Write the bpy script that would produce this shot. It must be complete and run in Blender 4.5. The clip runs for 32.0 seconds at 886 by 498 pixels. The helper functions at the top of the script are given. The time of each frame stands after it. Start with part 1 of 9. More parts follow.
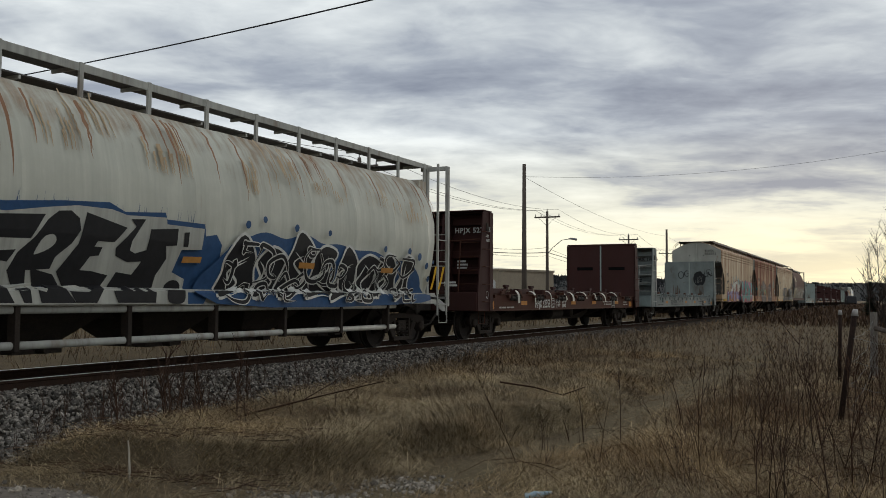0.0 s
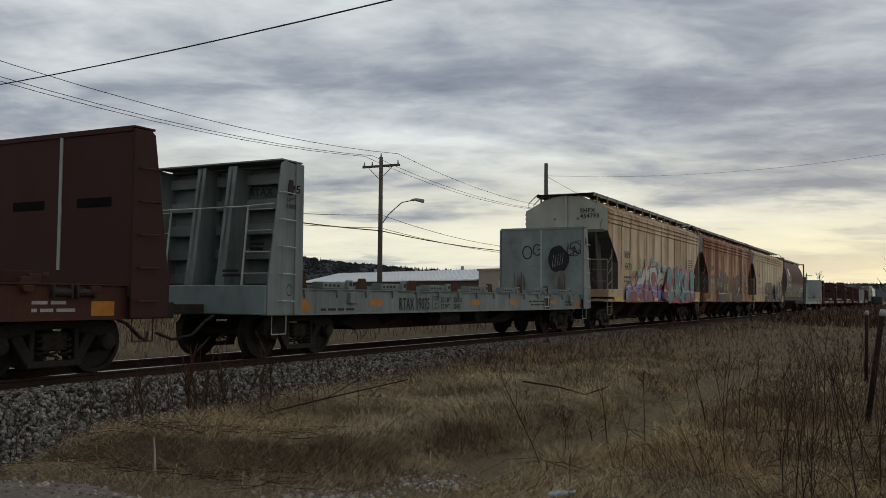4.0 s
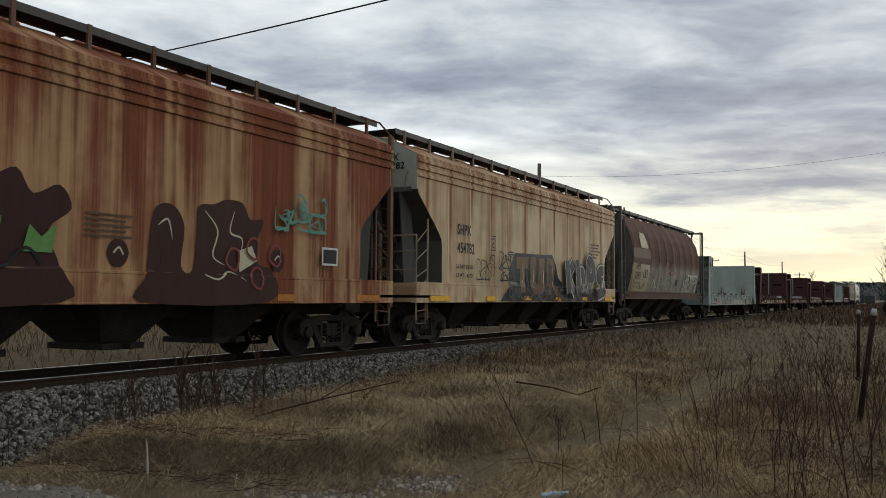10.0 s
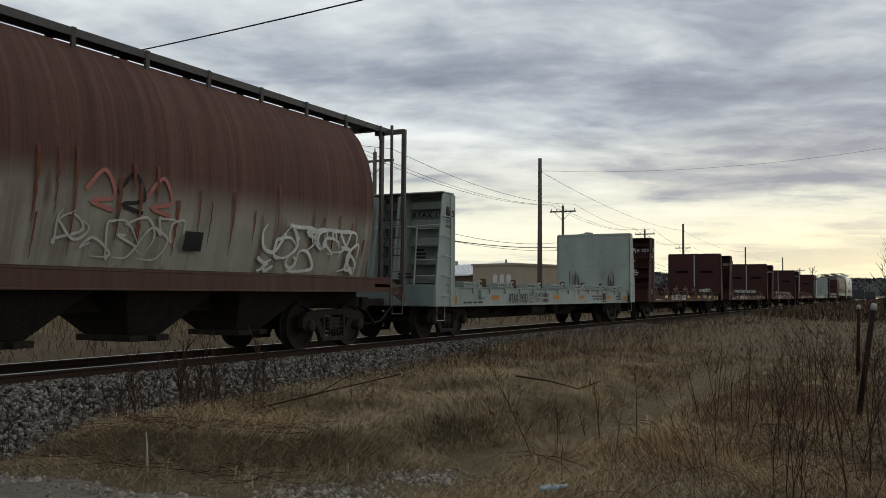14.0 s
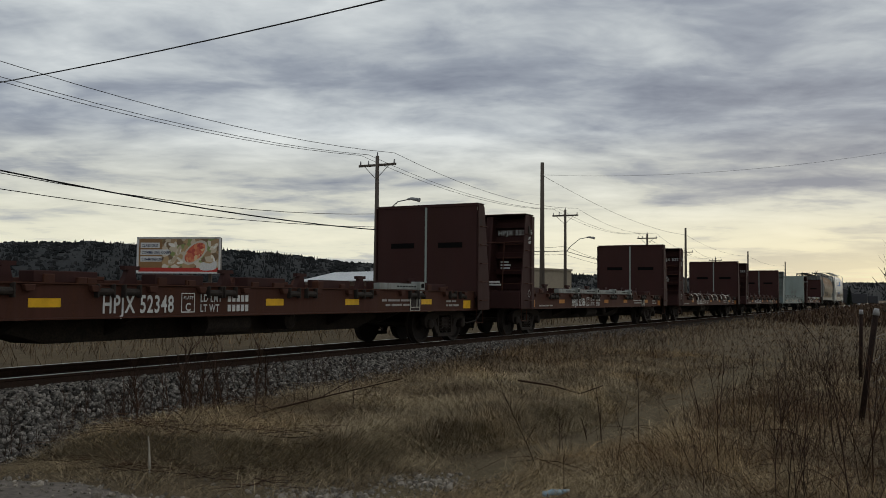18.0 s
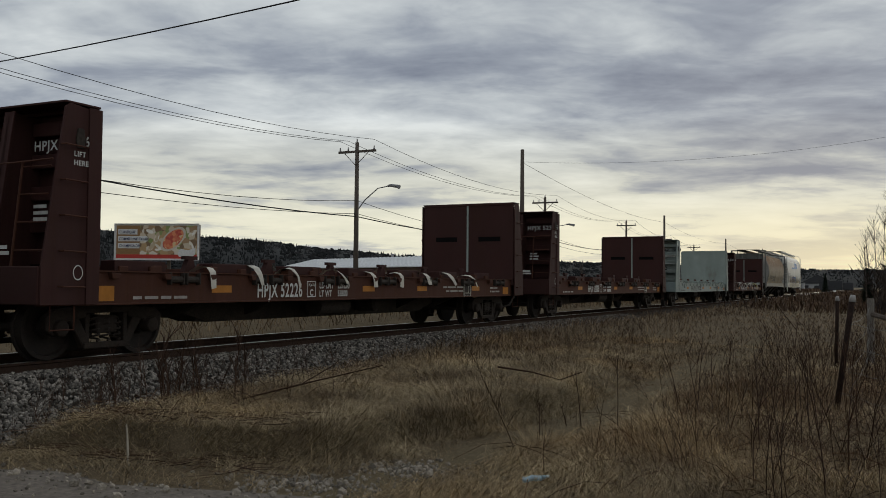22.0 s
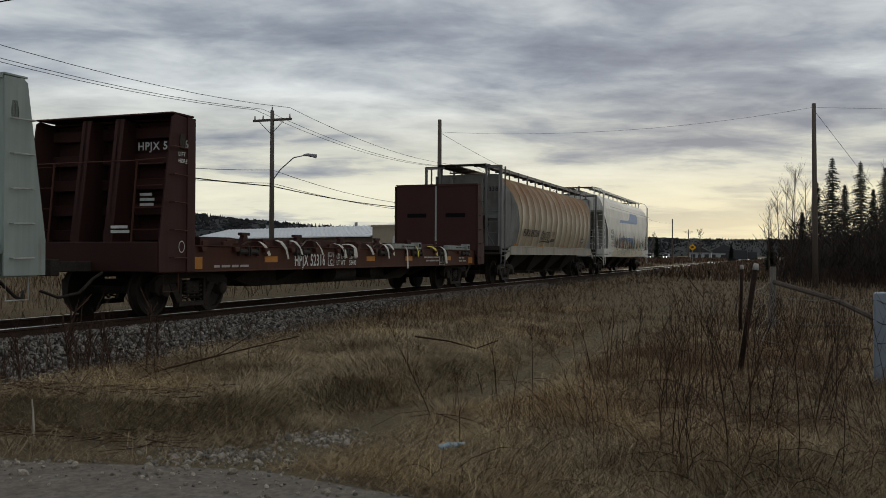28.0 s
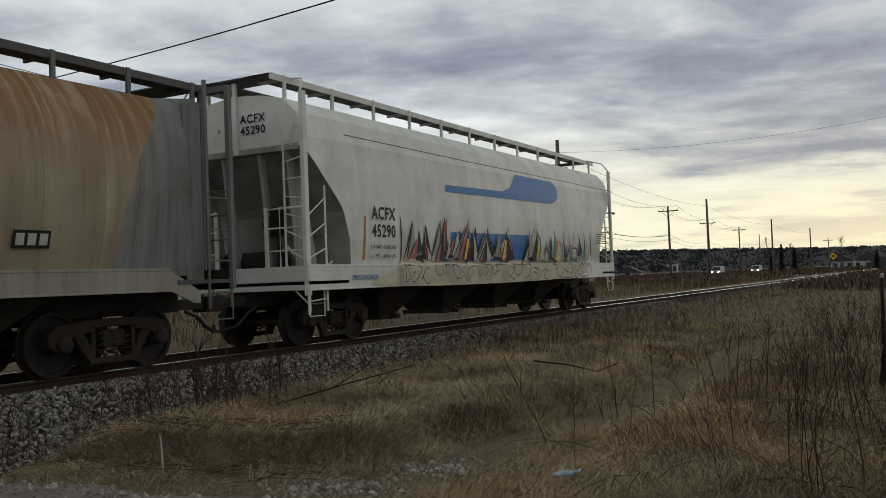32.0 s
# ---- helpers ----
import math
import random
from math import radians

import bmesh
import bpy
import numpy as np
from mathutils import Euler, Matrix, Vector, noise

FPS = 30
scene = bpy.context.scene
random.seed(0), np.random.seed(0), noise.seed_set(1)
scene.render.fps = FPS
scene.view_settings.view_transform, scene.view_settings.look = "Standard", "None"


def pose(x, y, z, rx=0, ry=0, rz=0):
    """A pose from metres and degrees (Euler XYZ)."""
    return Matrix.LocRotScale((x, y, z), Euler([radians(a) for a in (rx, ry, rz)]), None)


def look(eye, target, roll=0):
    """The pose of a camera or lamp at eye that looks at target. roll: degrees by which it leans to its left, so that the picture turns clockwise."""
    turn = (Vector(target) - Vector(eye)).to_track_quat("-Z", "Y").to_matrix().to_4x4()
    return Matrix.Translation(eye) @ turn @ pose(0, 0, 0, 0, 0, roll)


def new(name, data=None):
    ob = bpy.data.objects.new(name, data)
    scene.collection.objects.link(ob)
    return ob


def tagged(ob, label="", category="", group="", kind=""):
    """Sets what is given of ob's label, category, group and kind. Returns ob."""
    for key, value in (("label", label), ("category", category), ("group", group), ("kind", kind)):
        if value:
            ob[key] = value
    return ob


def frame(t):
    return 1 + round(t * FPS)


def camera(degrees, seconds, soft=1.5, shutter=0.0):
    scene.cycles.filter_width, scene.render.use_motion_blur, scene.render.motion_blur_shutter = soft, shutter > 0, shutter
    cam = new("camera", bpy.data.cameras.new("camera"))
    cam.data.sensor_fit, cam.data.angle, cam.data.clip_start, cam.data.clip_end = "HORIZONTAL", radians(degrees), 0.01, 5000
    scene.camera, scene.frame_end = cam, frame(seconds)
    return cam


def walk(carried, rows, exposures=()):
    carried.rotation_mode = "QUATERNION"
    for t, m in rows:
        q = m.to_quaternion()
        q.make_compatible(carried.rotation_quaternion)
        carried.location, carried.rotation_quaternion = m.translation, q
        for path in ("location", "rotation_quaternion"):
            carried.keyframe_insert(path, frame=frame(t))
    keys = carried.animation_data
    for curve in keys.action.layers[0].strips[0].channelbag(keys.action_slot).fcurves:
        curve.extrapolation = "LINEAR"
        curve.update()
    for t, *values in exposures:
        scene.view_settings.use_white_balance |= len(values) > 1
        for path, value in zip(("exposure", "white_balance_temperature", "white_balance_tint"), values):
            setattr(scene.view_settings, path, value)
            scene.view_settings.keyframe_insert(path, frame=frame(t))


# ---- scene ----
cam = camera(52.45, 32.0, soft=0.9)
PATH = [
    (0.0, pose(0.010, -0.003, 1.639, 93.14, -0.31, 26.36)),
    (0.5, pose(0.007, -0.001, 1.642, 93.02, -0.40, 26.40)),
    (1.0, pose(0.003, 0.000, 1.644, 92.57, -0.48, 26.49)),
    (1.5, pose(-0.000, 0.001, 1.643, 92.57, -0.41, 26.66)),
    (2.0, pose(-0.003, 0.001, 1.641, 92.69, -0.47, 26.79)),
    (2.5, pose(-0.005, -0.000, 1.641, 92.88, -0.41, 26.87)),
    (4.5, pose(-0.010, -0.014, 1.631, 93.10, -0.51, 27.82)),
    (5.0, pose(-0.010, -0.015, 1.635, 93.10, -0.44, 27.75)),
    (5.5, pose(-0.014, -0.014, 1.641, 93.10, -0.50, 27.75)),
    (6.0, pose(-0.021, -0.010, 1.644, 93.18, -0.57, 27.94)),
    (6.5, pose(-0.025, -0.007, 1.645, 93.22, -0.53, 27.93)),
    (7.0, pose(-0.021, -0.007, 1.643, 93.24, -0.51, 27.82)),
    (7.5, pose(-0.013, -0.009, 1.640, 93.32, -0.37, 27.74)),
    (8.0, pose(-0.006, -0.008, 1.638, 93.33, -0.36, 27.63)),
    (8.5, pose(-0.003, -0.008, 1.636, 93.28, -0.31, 27.57)),
    (9.0, pose(0.001, -0.010, 1.637, 93.27, -0.23, 27.48)),
    (9.5, pose(0.002, -0.011, 1.640, 93.15, -0.30, 27.34)),
    (10.0, pose(0.002, -0.010, 1.641, 93.11, -0.28, 27.31)),
    (10.5, pose(0.003, -0.009, 1.641, 93.17, -0.24, 27.36)),
    (11.0, pose(0.007, -0.009, 1.638, 93.27, -0.15, 27.36)),
    (11.5, pose(0.008, -0.009, 1.635, 93.24, -0.19, 27.32)),
    (12.0, pose(0.007, -0.006, 1.633, 93.15, -0.26, 27.33)),
    (12.5, pose(0.007, -0.003, 1.631, 92.94, -0.37, 27.37)),
    (13.0, pose(0.008, -0.002, 1.628, 92.80, -0.38, 27.46)),
    (13.5, pose(0.009, -0.002, 1.627, 92.80, -0.36, 27.41)),
    (14.0, pose(0.008, -0.004, 1.626, 92.79, -0.39, 27.34)),
    (14.5, pose(0.007, -0.006, 1.626, 92.81, -0.44, 27.26)),
    (15.0, pose(0.007, -0.007, 1.625, 92.81, -0.40, 27.34)),
    (15.5, pose(0.007, -0.007, 1.624, 92.88, -0.36, 27.30)),
    (17.5, pose(0.013, -0.016, 1.634, 93.04, -0.42, 27.43)),
    (18.0, pose(0.012, -0.013, 1.634, 93.03, -0.48, 27.48)),
    (18.5, pose(0.010, -0.009, 1.633, 93.01, -0.42, 27.49)),
    (19.0, pose(0.007, -0.006, 1.632, 92.93, -0.44, 27.38)),
    (19.5, pose(0.005, -0.004, 1.632, 92.76, -0.46, 27.22)),
    (20.0, pose(0.004, -0.001, 1.632, 92.59, -0.44, 27.05)),
    (20.5, pose(0.002, 0.002, 1.632, 92.48, -0.49, 26.92)),
    (21.0, pose(0.002, 0.002, 1.631, 92.40, -0.42, 26.74)),
    (21.5, pose(0.002, 0.002, 1.632, 92.37, -0.38, 26.45)),
    (22.0, pose(-0.001, 0.003, 1.631, 92.21, -0.48, 26.20)),
    (22.5, pose(-0.004, 0.007, 1.627, 91.93, -0.47, 25.64)),
    (23.0, pose(-0.005, 0.011, 1.621, 91.27, -0.54, 24.35)),
    (23.5, pose(-0.000, 0.013, 1.616, 90.51, -0.75, 22.84)),
    (24.0, pose(0.008, 0.013, 1.614, 90.37, -0.60, 21.92)),
    (24.5, pose(0.014, 0.013, 1.614, 90.52, -0.42, 21.28)),
    (25.0, pose(0.017, 0.012, 1.616, 90.51, -0.35, 21.01)),
    (25.5, pose(0.016, 0.011, 1.618, 90.43, -0.45, 20.87)),
    (27.5, pose(0.009, 0.010, 1.624, 90.45, -0.30, 20.91)),
    (28.0, pose(0.007, 0.008, 1.628, 90.35, -0.30, 20.96)),
    (28.5, pose(0.004, 0.008, 1.632, 90.28, -0.31, 20.98)),
    (29.0, pose(0.003, 0.009, 1.635, 90.45, -0.30, 21.10)),
    (29.5, pose(0.009, 0.009, 1.638, 90.83, -0.38, 21.30)),
    (30.0, pose(0.023, 0.010, 1.640, 91.25, -0.13, 21.75)),
    (30.5, pose(0.034, 0.008, 1.642, 91.61, 0.18, 22.55)),
    (31.0, pose(0.065, 0.032, 1.640, 92.25, 0.77, 24.14)),
    (31.5, pose(0.121, 0.068, 1.639, 92.55, 1.50, 26.26)),
    (32.0, pose(0.136, 0.142, 1.643, 91.99, 2.23, 29.01)),
]
# the phone's own exposure follows how much dark train fills its view
EXPOSURES = [(0.0, 0.12), (2.0, 0.03), (5.0, -0.13), (6.0, -0.1), (7.0, 0.08), (8.0, 0.1), (9.0, 0.24), (12.0, 0.24), (13.0, 0.2), (15.0, -0.05), (18.0, -0.18), (21.0, -0.18), (23.0, -0.16), (24.0, 0.0), (25.0, -0.2), (28.0, -0.16), (29.0, -0.12), (30.0, 0.0), (31.0, 0.12), (32.0, 0.0)]
walk(cam, PATH, EXPOSURES)

# ---------- sky and sun ----------
SUN_AZ, SUN_EL = -4.0, 9.0          # degrees: right of the track's direction, above the horizon
world = bpy.data.worlds.new("world")
scene.world = world
world.use_nodes = True
wt = world.node_tree
wt.nodes.clear()


def wn(kind, **kw):
    n = wt.nodes.new(kind)
    for k, val in kw.items():
        if k in n.inputs:
            n.inputs[k].default_value = val
    return n


def wmath(op, a, b=None):
    n = wt.nodes.new("ShaderNodeMath")
    n.operation = op
    for i, val in enumerate((a, b)):
        if val is None:
            continue
        if isinstance(val, (int, float)):
            n.inputs[i].default_value = val
        else:
            wt.links.new(val, n.inputs[i])
    return n.outputs[0]


def wramp(fac, stops):
    n = wt.nodes.new("ShaderNodeValToRGB")
    el = n.color_ramp.elements
    while len(el) < len(stops):
        el.new(0.5)
    for e, (pos, col) in zip(el, stops):
        e.position, e.color = pos, (*col, 1)
    wt.links.new(fac, n.inputs[0])
    return n.outputs[0]


def wmix(fac, a, b, blend="MIX"):
    n = wt.nodes.new("ShaderNodeMix")
    n.data_type, n.blend_type = "RGBA", blend
    for sock, val in ((n.inputs[0], fac), (n.inputs[6], a), (n.inputs[7], b)):
        if isinstance(val, (int, float)):
            sock.default_value = val
        elif isinstance(val, tuple):
            sock.default_value = (*val, 1)
        else:
            wt.links.new(val, sock)
    return n.outputs[2]


geo = wn("ShaderNodeTexCoord")
turn = wn("ShaderNodeVectorRotate")
turn.rotation_type = "Z_AXIS"
turn.inputs["Angle"].default_value = radians(-27)
wt.links.new(geo.outputs["Generated"], turn.inputs["Vector"])
sep = wn("ShaderNodeSeparateXYZ")
wt.links.new(turn.outputs[0], sep.inputs[0])
up = wmath("MAXIMUM", sep.outputs[2], 0.0)
lift = wmath("ADD", up, 0.115)
cx = wmath("DIVIDE", sep.outputs[0], lift)
cy = wmath("DIVIDE", sep.outputs[1], lift)
comb = wn("ShaderNodeCombineXYZ")
wt.links.new(wmath("MULTIPLY", cx, 0.78), comb.inputs[0])
wt.links.new(cy, comb.inputs[1])


def wnoise(vec, scale, detail, rough, distort=0.0, shift=(0, 0, 0)):
    m = wn("ShaderNodeMapping")
    m.inputs["Location"].default_value = shift
    wt.links.new(vec, m.inputs["Vector"])
    n = wn("ShaderNodeTexNoise", Scale=scale, Detail=detail, Roughness=rough, Distortion=distort)
    wt.links.new(m.outputs[0], n.inputs["Vector"])
    return n.outputs["Fac"]


big = wnoise(comb.outputs[0], 0.55, 2.0, 0.45, 0.3, (2.1, 0.4, 0))
mid = wnoise(comb.outputs[0], 1.5, 5.0, 0.55, 0.35, (5.0, 3.0, 0))
fine = wnoise(comb.outputs[0], 4.6, 5.0, 0.58, 0.4, (1.0, 8.0, 0))
cloud = wmath("ADD", wmath("MULTIPLY", big, 0.34), wmath("ADD", wmath("MULTIPLY", mid, 0.46), wmath("MULTIPLY", fine, 0.18)))


def toward(az, el, inner, outer):
    """1 within inner degrees of a direction, fading to 0 at outer degrees."""
    n = wn("ShaderNodeVectorMath")
    n.operation = "DOT_PRODUCT"
    wt.links.new(geo.outputs["Generated"], n.inputs[0])
    n.inputs[1].default_value = (-math.sin(radians(az)) * math.cos(radians(el)), math.cos(radians(az)) * math.cos(radians(el)), math.sin(radians(el)))
    r = wn("ShaderNodeMapRange")
    r.interpolation_type = "SMOOTHSTEP"
    r.inputs["From Min"].default_value, r.inputs["From Max"].default_value = math.cos(radians(outer)), math.cos(radians(inner))
    wt.links.new(n.outputs["Value"], r.inputs["Value"])
    return r.outputs[0]


# thicker cloud ahead above the track, thinner to the left
cloud = wmath("ADD", cloud, 0.035)
cloud = wmath("SUBTRACT", cloud, wmath("MULTIPLY", toward(6, 15, 2, 15), 0.06))
cloud = wmath("ADD", cloud, wmath("MULTIPLY", toward(40, 20, 2, 20), 0.045))
# a darker deck half way up, lighter again overhead
deck = wramp(up, [(0.06, (0.5, 0.5, 0.5)), (0.15, (0.39, 0.39, 0.39)), (0.21, (0.47, 0.47, 0.47)), (0.30, (0.64, 0.64, 0.64)), (0.6, (0.6, 0.6, 0.6))])
cloud = wmath("ADD", cloud, wmath("MULTIPLY", wmath("SUBTRACT", deck, 0.5), 0.2))
shade = wramp(cloud, [(0.40, (0.215, 0.245, 0.315)), (0.475, (0.345, 0.385, 0.45)), (0.545, (0.55, 0.595, 0.63)), (0.64, (0.82, 0.865, 0.87))])
# low sky: thin cloud lit from behind
low = wramp(cloud, [(0.40, (0.36, 0.39, 0.44)), (0.46, (0.60, 0.61, 0.57)), (0.515, (0.90, 0.88, 0.70)), (0.60, (0.98, 0.95, 0.75))])
band = wramp(up, [(0.0, (1, 1, 1)), (0.065, (0.94, 0.94, 0.94)), (0.115, (0.5, 0.5, 0.5)), (0.18, (0, 0, 0))])
col = wmix(band, shade, low)
# glow round the hidden sun
sunv = wn("ShaderNodeVectorMath")
sunv.operation = "DOT_PRODUCT"
wt.links.new(geo.outputs["Generated"], sunv.inputs[0])
sunv.inputs[1].default_value = (-math.sin(radians(SUN_AZ)) * math.cos(radians(4)), math.cos(radians(SUN_AZ)) * math.cos(radians(4)), math.sin(radians(4)))
near_sun = wramp(sunv.outputs["Value"], [(0.86, (0, 0, 0)), (0.95, (0.35, 0.35, 0.35)), (0.985, (0.75, 0.75, 0.75)), (1.0, (0.95, 0.95, 0.95))])
lowest = wramp(up, [(0.0, (1, 1, 1)), (0.035, (0.85, 0.85, 0.85)), (0.095, (0, 0, 0))])
col = wmix(wmix(1.0, near_sun, lowest, "MULTIPLY"), col, (0.97, 0.88, 0.58))
sky = wn("ShaderNodeTexSky")
sky.sky_type, sky.sun_disc = "NISHITA", False
sky.sun_elevation, sky.sun_rotation = radians(SUN_EL), radians(SUN_AZ)
clear = wmix(1.0, sky.outputs[0], (0.10, 0.10, 0.10), "MULTIPLY")
col = wmix(0.985, clear, col)
back = wn("ShaderNodeBackground", Strength=1.0)
wt.links.new(col, back.inputs[0])
wout = wn("ShaderNodeOutputWorld")
wt.links.new(back.outputs[0], wout.inputs[0])

sun = new("sun", bpy.data.lights.new("sun", "SUN"))
sun.data.energy, sun.data.angle, sun.data.color = 0.5, radians(16), (1.0, 0.90, 0.75)
sun_at = Vector((-math.sin(radians(SUN_AZ)) * math.cos(radians(SUN_EL)), math.cos(radians(SUN_AZ)) * math.cos(radians(SUN_EL)), math.sin(radians(SUN_EL))))
sun.matrix_world = look((0, 0, 0), -sun_at)

# ---------- materials ----------
def node_mat(name):
    m = bpy.data.materials.new(name)
    m.use_nodes = True
    nt = m.node_tree
    return m, nt, nt.nodes["Principled BSDF"]


def tex(nt, scale, detail=4.0, rough=0.55, stretch=(1, 1, 1), shift=(0, 0, 0), space="Object"):
    tc = nt.nodes.new("ShaderNodeTexCoord")
    mp = nt.nodes.new("ShaderNodeMapping")
    mp.inputs["Scale"].default_value, mp.inputs["Location"].default_value = stretch, shift
    nt.links.new(tc.outputs[space], mp.inputs["Vector"])
    n = nt.nodes.new("ShaderNodeTexNoise")
    n.inputs["Scale"].default_value, n.inputs["Detail"].default_value, n.inputs["Roughness"].default_value = scale, detail, rough
    nt.links.new(mp.outputs[0], n.inputs["Vector"])
    return n.outputs["Fac"]


def ramp(nt, fac, lo, hi, a=(0, 0, 0), b=(1, 1, 1)):
    n = nt.nodes.new("ShaderNodeValToRGB")
    n.color_ramp.elements[0].position, n.color_ramp.elements[1].position = lo, hi
    n.color_ramp.elements[0].color, n.color_ramp.elements[1].color = (*a, 1), (*b, 1)
    nt.links.new(fac, n.inputs[0])
    return n.outputs[0]


def mix(nt, fac, a, b, blend="MIX"):
    n = nt.nodes.new("ShaderNodeMix")
    n.data_type, n.blend_type = "RGBA", blend
    for sock, val in ((n.inputs[0], fac), (n.inputs[6], a), (n.inputs[7], b)):
        if isinstance(val, (int, float)):
            sock.default_value = val
        elif isinstance(val, tuple):
            sock.default_value = (*val, 1)
        else:
            nt.links.new(val, sock)
    return n.outputs[2]


def bump(nt, bsdf, height, dist, strength=0.6):
    b = nt.nodes.new("ShaderNodeBump")
    b.inputs["Strength"].default_value, b.inputs["Distance"].default_value = strength, dist
    nt.links.new(height, b.inputs["Height"])
    nt.links.new(b.outputs[0], bsdf.inputs["Normal"])


def height_of(nt):
    tc = nt.nodes.new("ShaderNodeTexCoord")
    sp = nt.nodes.new("ShaderNodeSeparateXYZ")
    nt.links.new(tc.outputs["Object"], sp.inputs[0])
    return sp.outputs[2]


def mathn(nt, op, a, b):
    n = nt.nodes.new("ShaderNodeMath")
    n.operation = op
    for i, val in enumerate((a, b)):
        if isinstance(val, (int, float)):
            n.inputs[i].default_value = val
        else:
            nt.links.new(val, n.inputs[i])
    return n.outputs[0]


def painted(name, paint, rust=(0.13, 0.055, 0.03), rust_amount=0.3, grime=0.35, streak=0.4, rough=0.6, rust_from=None, rust_to=None, shift=0.0, metal=0.0):
    """Weathered painted steel: patches of rust, vertical streaks, grime. rust_from, rust_to: heights between which rust comes in."""
    m, nt, bs = node_mat(name)
    off = (shift, shift * 1.7, shift * 0.6)
    streaks = tex(nt, 1.0, 5, 0.6, (1.0, 7.0, 0.35), off)
    patch = tex(nt, 1.3, 6, 0.62, (1, 1, 0.8), off)
    grain = tex(nt, 26, 3, 0.6)
    base = mix(nt, ramp(nt, streaks, 0.38, 0.72), paint, tuple(c * (1 - streak) for c in paint))
    base = mix(nt, ramp(nt, patch, 0.35, 0.75), base, tuple(c * (1 - grime) + 0.02 * grime for c in paint))
    both = mathn(nt, "ADD", mathn(nt, "MULTIPLY", streaks, 0.5), mathn(nt, "MULTIPLY", patch, 0.5))
    if rust_from is not None:
        rise = nt.nodes.new("ShaderNodeMapRange")
        rise.inputs["From Min"].default_value, rise.inputs["From Max"].default_value = rust_from, rust_to
        rise.inputs["To Min"].default_value, rise.inputs["To Max"].default_value = 0.0, 0.42
        nt.links.new(height_of(nt), rise.inputs["Value"])
        both = mathn(nt, "ADD", both, rise.outputs[0])
    fac = ramp(nt, both, 0.62 - rust_amount * 0.3, 0.90 - rust_amount * 0.25)
    rusty = mix(nt, ramp(nt, grain, 0.3, 0.7), rust, tuple(c * 0.55 for c in rust))
    out = mix(nt, fac, base, rusty)
    nt.links.new(out, bs.inputs["Base Color"])
    r = mix(nt, fac, (rough, rough, rough), (0.9, 0.9, 0.9))
    nt.links.new(r, bs.inputs["Roughness"])
    bs.inputs["Metallic"].default_value = metal
    bs.inputs["Specular IOR Level"].default_value = 0.15
    bump(nt, bs, grain, 0.002, 0.5)
    return m


